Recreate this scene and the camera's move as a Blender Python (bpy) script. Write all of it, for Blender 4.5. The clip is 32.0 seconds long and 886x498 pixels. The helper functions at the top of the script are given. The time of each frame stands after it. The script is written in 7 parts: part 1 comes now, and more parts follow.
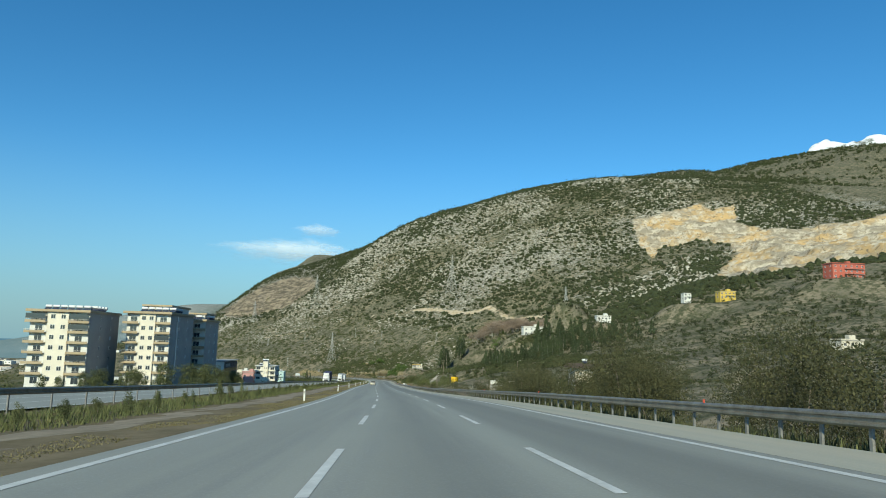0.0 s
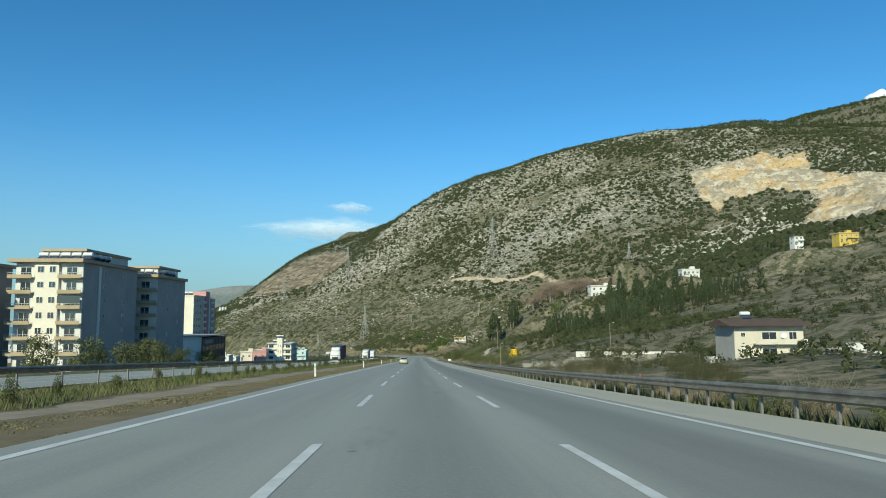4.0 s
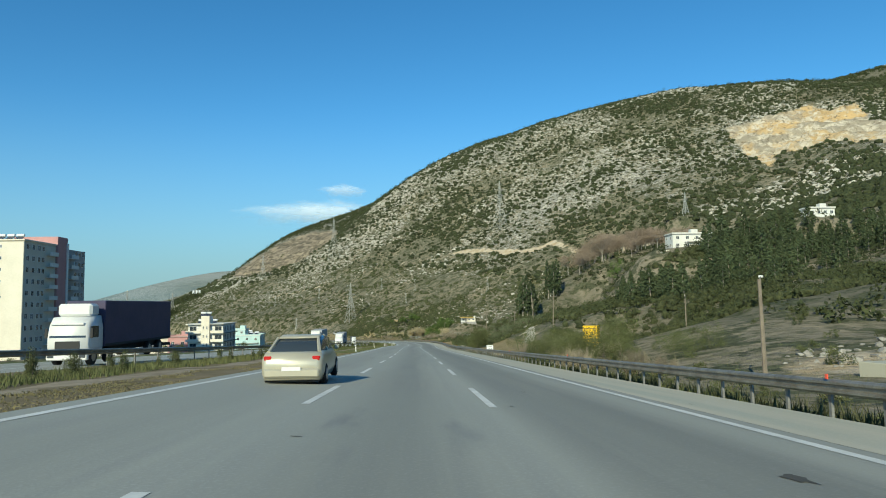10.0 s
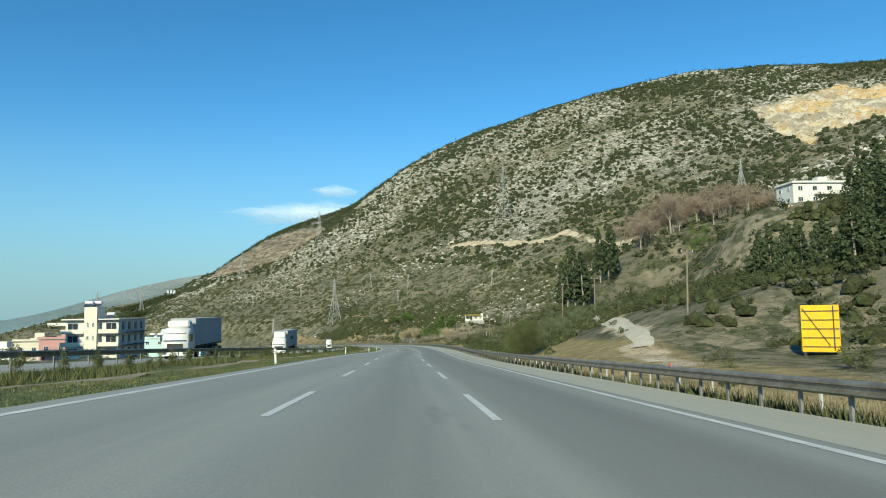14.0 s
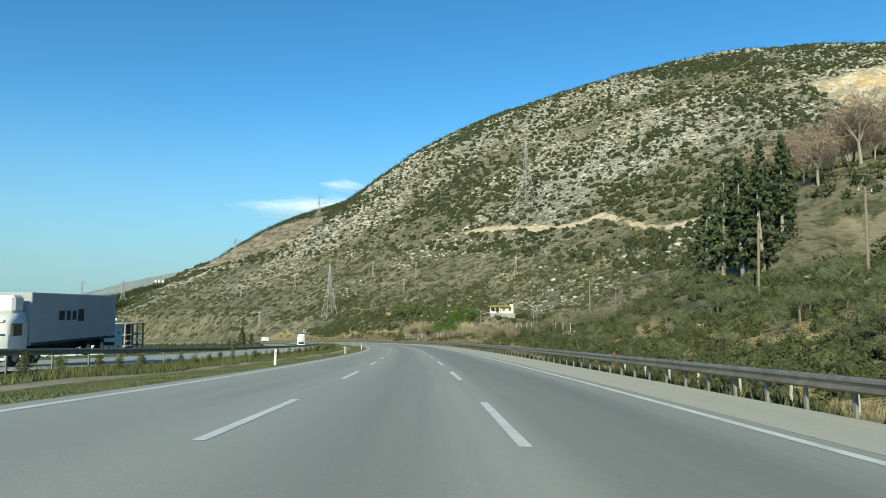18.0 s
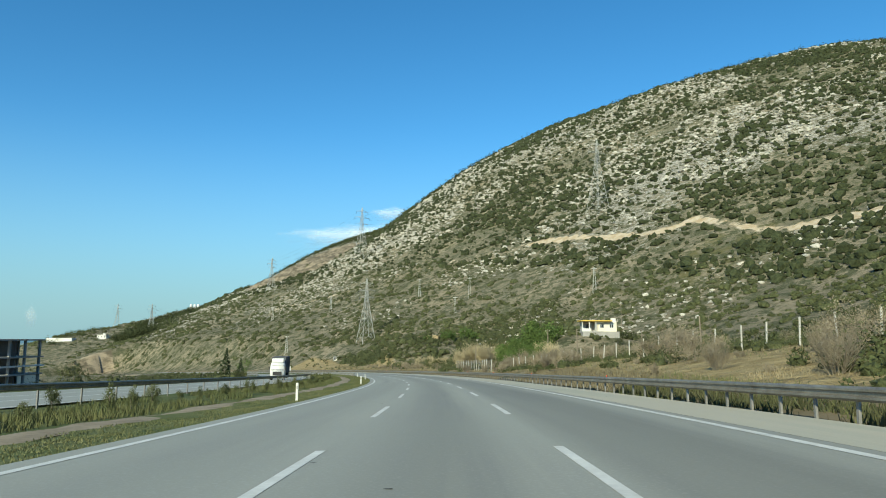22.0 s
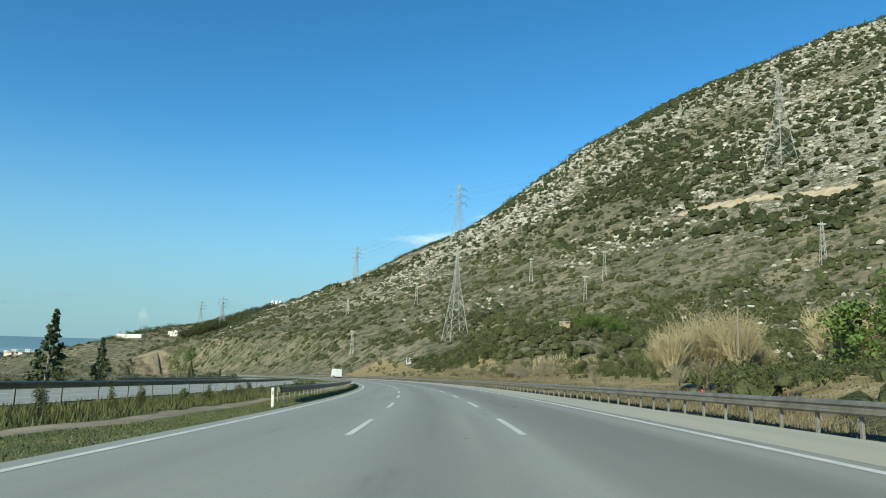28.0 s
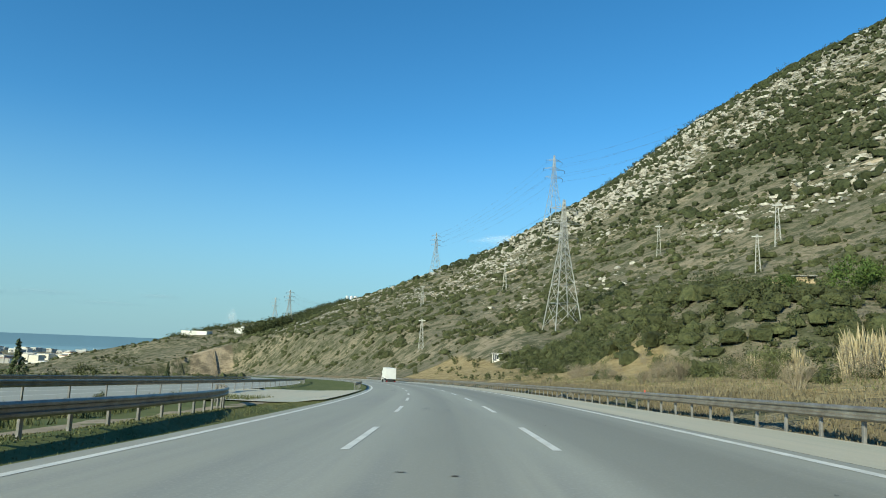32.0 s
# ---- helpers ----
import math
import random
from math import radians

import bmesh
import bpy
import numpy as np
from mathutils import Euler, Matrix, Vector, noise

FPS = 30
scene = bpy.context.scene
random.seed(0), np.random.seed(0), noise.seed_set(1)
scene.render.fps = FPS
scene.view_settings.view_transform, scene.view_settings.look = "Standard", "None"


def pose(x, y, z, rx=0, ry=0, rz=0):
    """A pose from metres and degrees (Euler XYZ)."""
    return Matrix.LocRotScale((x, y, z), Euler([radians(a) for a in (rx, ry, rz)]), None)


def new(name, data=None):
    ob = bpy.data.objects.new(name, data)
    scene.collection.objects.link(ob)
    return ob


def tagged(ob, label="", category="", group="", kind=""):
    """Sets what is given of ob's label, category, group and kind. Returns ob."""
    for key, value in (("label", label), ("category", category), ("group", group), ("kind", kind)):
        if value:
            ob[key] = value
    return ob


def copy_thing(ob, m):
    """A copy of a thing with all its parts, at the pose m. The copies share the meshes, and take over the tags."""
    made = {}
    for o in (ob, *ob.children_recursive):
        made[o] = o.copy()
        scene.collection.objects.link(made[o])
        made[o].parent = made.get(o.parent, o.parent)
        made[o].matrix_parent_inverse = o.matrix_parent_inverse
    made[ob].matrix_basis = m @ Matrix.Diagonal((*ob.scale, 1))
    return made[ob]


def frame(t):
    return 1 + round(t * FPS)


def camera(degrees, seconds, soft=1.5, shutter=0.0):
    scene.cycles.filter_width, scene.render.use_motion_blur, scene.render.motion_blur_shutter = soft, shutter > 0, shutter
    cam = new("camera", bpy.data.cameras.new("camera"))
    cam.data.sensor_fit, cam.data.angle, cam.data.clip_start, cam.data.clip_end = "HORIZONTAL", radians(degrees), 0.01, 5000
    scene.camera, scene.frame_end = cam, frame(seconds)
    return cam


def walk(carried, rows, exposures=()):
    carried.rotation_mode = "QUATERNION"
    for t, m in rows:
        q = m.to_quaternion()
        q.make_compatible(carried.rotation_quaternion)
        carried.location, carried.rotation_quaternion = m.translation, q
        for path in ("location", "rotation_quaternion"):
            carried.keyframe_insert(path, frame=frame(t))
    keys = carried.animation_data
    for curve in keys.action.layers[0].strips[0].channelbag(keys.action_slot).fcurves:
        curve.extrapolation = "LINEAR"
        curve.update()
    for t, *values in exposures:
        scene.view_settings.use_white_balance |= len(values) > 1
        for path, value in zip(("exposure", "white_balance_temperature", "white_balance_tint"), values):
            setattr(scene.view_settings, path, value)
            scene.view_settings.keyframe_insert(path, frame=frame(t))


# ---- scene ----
cam = camera(65.0, 32.0, soft=1.0, shutter=0.0)
walk(cam, [
    (0.0, pose(-1.35, -0.69, 1.30, 97.69, -1.65, -5.03)),
    (0.5, pose(-1.06, 10.52, 0.65, 97.67, -1.25, -4.72)),
    (1.0, pose(-0.81, 21.72, -0.00, 97.47, -1.08, -4.46)),
    (1.5, pose(-0.61, 32.93, -0.66, 97.15, -1.12, -4.17)),
    (2.0, pose(-0.48, 44.07, -1.29, 96.82, -1.19, -3.64)),
    (2.5, pose(-0.39, 55.21, -1.93, 96.47, -1.06, -2.94)),
    (3.0, pose(-0.35, 66.35, -2.55, 96.24, -0.65, -2.20)),
    (3.5, pose(-0.27, 77.47, -3.21, 96.01, -0.04, -1.76)),
    (5.5, pose(-0.11, 121.96, -5.82, 94.61, 0.51, -2.33)),
    (6.0, pose(-0.07, 133.08, -6.48, 94.42, 0.23, -2.45)),
    (6.5, pose(-0.02, 144.27, -7.13, 94.30, -0.24, -2.46)),
    (7.0, pose(0.03, 155.47, -7.77, 94.28, -0.27, -2.34)),
    (7.5, pose(0.07, 166.66, -8.42, 94.28, -0.34, -2.11)),
    (8.0, pose(0.08, 177.83, -9.04, 94.27, -0.38, -1.91)),
    (8.5, pose(0.08, 188.99, -9.66, 94.30, -0.35, -1.81)),
    (9.0, pose(0.08, 200.15, -10.28, 94.38, -0.08, -1.87)),
    (9.5, pose(0.02, 211.23, -10.89, 94.48, 0.26, -2.04)),
    (10.0, pose(-0.06, 222.30, -11.50, 94.56, 0.72, -2.23)),
    (10.5, pose(-0.12, 233.38, -12.10, 94.61, 1.20, -2.40)),
    (11.0, pose(-0.18, 244.45, -12.71, 94.64, 1.36, -2.51)),
    (11.5, pose(-0.18, 255.50, -13.32, 94.69, 1.24, -2.65)),
    (12.0, pose(-0.17, 266.56, -13.93, 94.69, 0.93, -2.75)),
    (12.5, pose(-0.15, 277.61, -14.54, 94.69, 0.76, -2.81)),
    (13.0, pose(-0.15, 288.66, -15.14, 94.77, 0.84, -2.82)),
    (13.5, pose(-0.13, 299.72, -15.74, 94.83, 0.82, -2.79)),
    (14.0, pose(-0.12, 310.77, -16.33, 94.88, 0.87, -2.76)),
    (14.5, pose(-0.10, 321.97, -16.92, 94.81, 0.87, -2.71)),
    (16.5, pose(0.01, 366.75, -19.25, 94.37, -0.18, -2.38)),
    (17.0, pose(0.03, 377.94, -19.82, 94.47, -0.19, -2.29)),
    (17.5, pose(0.03, 388.90, -20.36, 94.60, -0.29, -2.21)),
    (18.0, pose(0.02, 399.85, -20.89, 94.84, -0.18, -2.13)),
    (18.5, pose(-0.02, 410.81, -21.42, 95.05, -0.25, -2.10)),
    (19.0, pose(-0.13, 421.77, -21.95, 95.23, -0.35, -2.13)),
    (19.5, pose(-0.27, 432.89, -22.49, 95.39, -0.49, -2.23)),
    (20.0, pose(-0.43, 444.02, -23.03, 95.56, -0.67, -2.12)),
    (20.5, pose(-0.60, 455.14, -23.57, 95.92, -0.62, -1.63)),
    (21.0, pose(-0.78, 466.26, -24.10, 96.39, -0.56, -0.57)),
    (21.5, pose(-0.98, 477.38, -24.62, 96.90, -0.49, 0.79)),
    (22.0, pose(-1.20, 488.51, -25.15, 97.32, -0.42, 2.14)),
    (22.5, pose(-1.50, 499.63, -25.67, 97.61, -0.62, 3.14)),
    (23.0, pose(-1.92, 510.74, -26.18, 97.71, -0.97, 3.88)),
    (23.5, pose(-2.45, 521.85, -26.69, 97.75, -1.19, 4.72)),
    (24.0, pose(-3.10, 532.96, -27.20, 97.74, -1.51, 5.60)),
    (24.5, pose(-3.89, 544.05, -27.71, 97.77, -1.93, 6.54)),
    (25.0, pose(-4.83, 555.13, -28.21, 97.71, -2.31, 7.37)),
    (25.5, pose(-5.93, 566.13, -28.72, 97.69, -2.79, 7.96)),
    (27.5, pose(-11.97, 609.90, -30.75, 97.90, -2.20, 10.22)),
    (28.0, pose(-13.83, 620.80, -31.25, 98.00, -1.74, 10.71)),
    (28.5, pose(-15.87, 631.65, -31.75, 98.03, -1.44, 11.23)),
    (29.0, pose(-18.05, 642.48, -32.24, 98.01, -1.15, 11.94)),
    (29.5, pose(-20.38, 653.27, -32.72, 97.93, -1.04, 12.86)),
    (30.0, pose(-22.87, 664.03, -33.21, 97.87, -1.14, 13.93)),
    (30.5, pose(-25.50, 674.76, -33.69, 97.94, -1.22, 14.98)),
    (31.0, pose(-28.28, 685.44, -34.17, 97.98, -1.60, 15.99)),
    (31.5, pose(-31.20, 696.15, -34.67, 98.06, -1.89, 16.95)),
    (32.0, pose(-34.25, 706.82, -35.16, 98.10, -2.25, 17.83)),
], exposures=[(0.0, 0.28, 7000, -8), (6.0, 0.32, 7050, -8), (9.0, 0.33, 7150, -8), (14.0, 0.48, 7250, -8), (17.0, 0.60, 7450, -8), (20.0, 0.60, 7400, -8), (25.0, 0.53, 7200, -8), (32.0, 0.58, 7200, -8)])

# ---- light ----
SUN_EL, SUN_AZ = 28.0, 202.0            # degrees; azimuth clockwise from +y
world = bpy.data.worlds.new("sky")
scene.world = world
world.use_nodes = True
wn = world.node_tree.nodes
sky = wn.new("ShaderNodeTexSky")
sky.sky_type = "NISHITA"
sky.sun_disc = False
sky.sun_elevation, sky.sun_rotation = radians(SUN_EL), radians(SUN_AZ)
sky.altitude, sky.air_density, sky.dust_density, sky.ozone_density = 100, 0.85, 0.0, 5.0
wn["Background"].inputs["Strength"].default_value = 0.12
tone = wn.new("ShaderNodeHueSaturation")
tone.inputs["Saturation"].default_value, tone.inputs["Value"].default_value = 1.2, 1.1
world.node_tree.links.new(sky.outputs["Color"], tone.inputs["Color"])
world.node_tree.links.new(tone.outputs["Color"], wn["Background"].inputs["Color"])
sun_data = bpy.data.lights.new("sun", "SUN")
sun_data.energy, sun_data.angle, sun_data.color = 4.0, radians(0.6), (1.0, 0.925, 0.80)
sun_dir = Vector((math.sin(radians(SUN_AZ)) * math.cos(radians(SUN_EL)), math.cos(radians(SUN_AZ)) * math.cos(radians(SUN_EL)), math.sin(radians(SUN_EL))))
sun = new("sun", sun_data)
sun.rotation_mode = "QUATERNION"
sun.rotation_quaternion = sun_dir.to_track_quat("Z", "Y")
# ---- plan of the road: distance s along the middle lane, u metres to its right ----
HEADING = [(0, 0.00), (400, 0.02), (422, 0.76), (444, 0.92), (466, 0.99), (488, 1.23), (511, 2.31), (544, 4.26), (577, 6.98), (622, 10.01), (666, 13.21), (710, 16.43)] + [(1000, 38.0), (1400, 60.0)]
GRADE = [(0, -0.0588), (178, -0.0566), (355, -0.0511), (533, -0.0458), (710, -0.0441)]
SHIFT = [(-60, -2.2), (0, -0.47), (20, -0.05), (44, 0.36), (66, 0.42), (80, 0.33), (133, -0.19), (200, -0.43), (289, -0.30), (340, -0.66), (370, -0.92), (385, -0.86), (405, -0.56), (422, -0.20), (444, -0.01), (500, 0.0), (533, -0.10), (710, -0.18)]
CROSSFALL = [(0, 0.024), (44, 0.019), (80, 0.0), (133, -0.028), (200, -0.035), (366, -0.042), (400, -0.033), (422, -0.011), (444, 0.006), (466, 0.020), (510, 0.030), (710, 0.034)]
# heights of the land on a coarse net of easting and northing
NET_X = [-700, -400, -200, -60, 80, 240, 450, 800]
NET_Y = [250, 500, 700, 850, 1000, 1150, 1320, 1550, 1900, 2400]
NET_Z = [
    [-48, -33, -17, -10, -18, 4, 29, 71],
    [-64, -48, -32, -36, -13, 64, 87, 133],
    [-74, -58, -39, -41, -44, 40, 106, 183],
    [-79, -67, -56, -50, -13, 67, 127, 218],
    [-83, -70, -49, -13, 46, 129, 181, 255],
    [-90, -59, -15, 41, 115, 201, 271, 297],
    [-89, -18, 48, 128, 224, 282, 354, 346],
    [-84, 31, 86, 193, 302, 336, 395, 423],
    [-97, 123, 183, 242, 306, 356, 420, 516],
    [35, 242, 298, 333, 368, 413, 483, 616],
]


def knots(table, s):
    return np.interp(s, [k for k, _ in table], [w for _, w in table])


S_GRID = np.arange(-120.0, 1300.0, 1.0)
_h = np.radians(knots(HEADING, S_GRID))
_g = knots(GRADE, S_GRID)
_x = np.cumsum(-np.sin(_h))
_y = np.cumsum(np.cos(_h))
_z = np.cumsum(_g)
_k = int(np.argmin(abs(S_GRID)))
_x, _y, _z = _x - _x[_k], _y - _y[_k], _z - _z[_k]
_kern = np.hanning(31) / np.hanning(31).sum()
_shift = np.convolve(np.pad(knots(SHIFT, S_GRID), 15, mode="edge"), _kern, mode="valid")
_cross = np.convolve(np.pad(knots(CROSSFALL, S_GRID), 15, mode="edge"), _kern, mode="valid")
AX, AY, AZ = _x + _shift * np.cos(_h), _y + _shift * np.sin(_h), _z + _shift * _cross


def on_road(s, u, dz=0.0):
    """Places on the road surface at distance s, u metres right of the middle lane's centre."""
    s, u = np.asarray(s, float), np.asarray(u, float)
    h = np.interp(s, S_GRID, _h)
    cr = np.interp(s, S_GRID, _cross) * np.clip(u, -9.0, 9.0)
    return np.stack([np.interp(s, S_GRID, AX) + u * np.cos(h), np.interp(s, S_GRID, AY) + u * np.sin(h),
                     np.interp(s, S_GRID, AZ) + cr + dz], -1)


def turn_at(s):
    return math.degrees(float(np.interp(s, S_GRID, _h)))


def smooth(a, b, v):
    w = np.clip((v - a) / (b - a), 0, 1)
    return w * w * (3 - 2 * w)


def hash2(ix, iy, seed):
    n = (ix.astype(np.int64) * 374761393 + iy.astype(np.int64) * 668265263 + seed * 974634777) & 0x7FFFFFFF
    n = ((n ^ (n >> 13)) * 1274126177) & 0x7FFFFFFF
    return ((n ^ (n >> 16)) & 0xFFFF) / 65535.0


def vnoise(x, y, seed=0):
    ix, iy = np.floor(x), np.floor(y)
    fx, fy = x - ix, y - iy
    fx, fy = fx * fx * (3 - 2 * fx), fy * fy * (3 - 2 * fy)
    a, b = hash2(ix, iy, seed), hash2(ix + 1, iy, seed)
    c, d = hash2(ix, iy + 1, seed), hash2(ix + 1, iy + 1, seed)
    return (a * (1 - fx) + b * fx) * (1 - fy) + (c * (1 - fx) + d * fx) * fy - 0.5


def fbm(x, y, size, octaves=4, seed=0):
    total, amp = 0.0, 1.0
    for o in range(octaves):
        total = total + amp * vnoise(x / size + 17.3 * o, y / size - 9.1 * o, seed + o)
        amp, size = amp * 0.5, size * 0.5
    return total


def spline(v, nodes):
    n = len(nodes)
    u = np.clip(np.interp(v, nodes, np.arange(n)), 0, n - 1 - 1e-9)
    i = np.floor(u).astype(int)
    t = u - i
    w = [(1 - t) ** 3 / 6, (3 * t ** 3 - 6 * t ** 2 + 4) / 6, (-3 * t ** 3 + 3 * t ** 2 + 3 * t + 1) / 6, t ** 3 / 6]
    return [(np.clip(i + k - 1, 0, n - 1), w[k]) for k in range(4)]


NET = np.array(NET_Z, float)


def net_height(x, y):
    z = 0.0
    for ix, wx in spline(x, NET_X):
        for iy, wy in spline(y, NET_Y):
            z = z + NET[iy, ix] * wx * wy
    return z


def road_coords(x, y):
    """Distance s along the road and offset u of places beside it."""
    x, y = np.broadcast_arrays(np.asarray(x, float), np.asarray(y, float))
    shape = x.shape
    x, y = x.ravel(), y.ravel()
    best, at = np.full(x.shape, 1e18), np.zeros(x.shape, int)
    for k in range(0, len(S_GRID), 8):
        d = (x - AX[k]) ** 2 + (y - AY[k]) ** 2
        m = d < best
        best[m], at[m] = d[m], k
    s = S_GRID[at]
    for _ in range(2):
        h = np.interp(s, S_GRID, _h)
        dx, dy = x - np.interp(s, S_GRID, AX), y - np.interp(s, S_GRID, AY)
        s = np.clip(s + (-dx * np.sin(h) + dy * np.cos(h)), -120, 1299)
    h = np.interp(s, S_GRID, _h)
    dx, dy = x - np.interp(s, S_GRID, AX), y - np.interp(s, S_GRID, AY)
    u = dx * np.cos(h) + dy * np.sin(h)
    return s.reshape(shape), u.reshape(shape)


# outlines of the quarries, tracks and a grassy shelf on the hill
QUARRY = [(393, 1074), (435, 1069), (484, 1084), (523, 1103), (518, 1052), (566, 1074), (519, 976), (524, 925), (543, 888), (583, 880), (617, 871), (677, 878), (711, 847), (600, 640), (470, 540), (370, 520), (318, 520), (309, 554), (294, 572), (341, 704), (384, 752), (420, 794), (444, 860), (432, 914), (402, 920), (374, 920), (356, 890), (361, 950), (377, 1020)]
OLD_QUARRY = [(-312, 1880), (-243, 1870), (-178, 1750), (-136, 1453), (-153, 1374), (-180, 1324), (-236, 1352), (-327, 1494), (-380, 1700)]
TRACK = [(40, 1030), (52, 1018), (72, 991), (98, 955), (121, 925), (140, 924), (152, 880), (170, 845), (200, 800)]
BAND = [(-190, 1165), (-132, 1121), (-89, 1107), (-54, 1090), (-6, 1066), (14, 1045)]
PATH = [(20, 362), (24, 375), (27, 392), (31, 410), (37, 455), (44, 470)]
MEADOW = [(25, 850), (70, 800), (150, 780), (230, 860), (215, 960), (160, 940), (95, 885), (40, 890)]


def in_poly(x, y, poly):
    inside = np.zeros(np.shape(x), bool)
    n = len(poly)
    for i in range(n):
        (x1, y1), (x2, y2) = poly[i], poly[(i + 1) % n]
        cross = ((y1 > y) != (y2 > y)) & (x < (x2 - x1) * (y - y1) / (y2 - y1 + 1e-9) + x1)
        inside ^= cross
    return inside


def line_distance(x, y, line):
    best = np.full(np.shape(x), 1e9)
    for (x1, y1), (x2, y2) in zip(line[:-1], line[1:]):
        t = np.clip(((x - x1) * (x2 - x1) + (y - y1) * (y2 - y1)) / ((x2 - x1) ** 2 + (y2 - y1) ** 2), 0, 1)
        best = np.minimum(best, np.hypot(x - x1 - t * (x2 - x1), y - y1 - t * (y2 - y1)))
    return best


def patch_mask(x, y, poly, soft):
    """0 outside to 1 inside a polygon, with a broad soft edge."""
    d = line_distance(x, y, poly + poly[:1])
    return np.clip(0.5 + np.where(in_poly(x, y, poly), d, -d) / (2 * soft), 0, 1)


# levelled building plots: easting, northing, height, radius
PLOTS = [
    (29, 358, -21.6, 13), (38.5, 375, -21.1, 7),
    (153, 481, 20, 12), (236, 464, 37, 14), (206, 456, 35, 10), (106, 484, 8, 12), (69, 230, -15.4, 13), (82, 221, -14.6, 9), (79, 188, -13.0, 7), (97, 184, -12.6, 6), (178, 256, 0.4, 9),
    (295, 423, 49.5, 14), (-18, 813, -24.5, 11), (34.5, 685, -22.6, 8), (43, 491, -17.0, 6), (57, 506, -8.5, 4), (60, 262, -15.5, 16),
    (80, 529, -1, 12), (99, 536, 6, 16), (118, 536, 13, 15), (177, 668, 48, 10),
]


def bank_foot(s):
    """Height of the cut bank close behind the guard rail."""
    return 0.75 + 0.55 * np.exp(-((s - 552) / 26.0) ** 2) + 0.25 * smooth(640, 720, s)


def land(x, y, detail=True):
    """Height of the open land."""
    x, y = np.asarray(x, float), np.asarray(y, float)
    z = net_height(x, y)
    south = np.interp(np.clip(y, -400, 250), [-400, 250], [24.0, 0.0])
    z = z + south
    # coast: the plain sinks to the sea in the far west
    west = smooth(-330, -760, x) * smooth(1350, 2100, y)
    z = z * (1 - west) - 87 * west
    z = np.maximum(z, -88.0) - 40 * smooth(-1850, -2250, x)
    z = z + (250 * smooth(-2050, -900, x) * smooth(2500, 3700, y) + 20 * fbm(x, y, 500, 3, 31)) * smooth(2300, 3000, y) * smooth(300, -600, x)
    z = z + 125 * smooth(850, 1500, x) * smooth(900, 1700, y)
    z = z + 12 * smooth(-690, -600, x) * smooth(-400, -500, x) * smooth(1180, 1280, y) * smooth(1560, 1440, y)
    for px, py, pz, pr in PLOTS:
        d = np.hypot(x - px, y - py)
        w = 1 - smooth(pr, pr * 3.2, d)
        z = z * (1 - w) + pz * w
    s, u = road_coords(x, y)
    rz = np.interp(s, S_GRID, AZ) + np.interp(s, S_GRID, _cross) * np.clip(u, -9, 9)
    side = np.where(u > 0, smooth(13, 42, u), smooth(-42, -110, u))
    rise = smooth(455, 530, s)
    bank = np.where(u > 0, -1.2 * smooth(9, 13, u) * (1 - rise) + (1.6 * smooth(11, 24, u) + bank_foot(s) * smooth(8.9, 12.3, u)) * rise, -1.5 * smooth(-33, -44, u))
    near = (s > -119) & (s < 1280)
    side = np.where(near, side, 1.0)
    z = z * side + (rz + bank) * (1 - side)
    # the slope climbs steadily behind the cut bank
    foot = rz + 1.0 + 0.078 * (u - 12)
    z = np.where(near & (u > 12) & (u < 130), np.maximum(z, foot * smooth(590, 650, s) + z * (1 - smooth(590, 650, s)) - 12.0 * smooth(70, 130, u)), z)
    if detail:
        hill = smooth(20, 90, u) * near + (1 - near) * smooth(-300, 0, x)
        rough = np.where(u > 0, smooth(14, 60, u), 0.3 * smooth(-60, -160, u))
        rough = np.where(near, rough, 1.0)
        z = z + rough * (3.0 * fbm(x, y, 60, 3, 3) + 2.2 * fbm(x, y, 16, 3, 9))
        z = z + hill * 9.0 * fbm(x + 0.4 * y, y, 190, 2, 21)
        cut = smooth(0.35, 0.75, patch_mask(x, y, QUARRY, 22.0))
        cut = np.maximum(cut, 0.7 * smooth(0.35, 0.75, patch_mask(x, y, OLD_QUARRY, 30.0)))
        bench = z / 11.0 + 0.8 * fbm(x, y, 60, 3, 95)
        f = bench - np.floor(bench)
        z = z + cut * (11.0 * (smooth(0.55, 0.85, f) - f) + 7.0 * fbm(x, y, 24, 3, 96))
    strip = np.where(u > 0, 1 - smooth(9.5, 11.5, u), 1 - smooth(-31, -34, u))
    z = z - 0.9 * strip * near
    return z


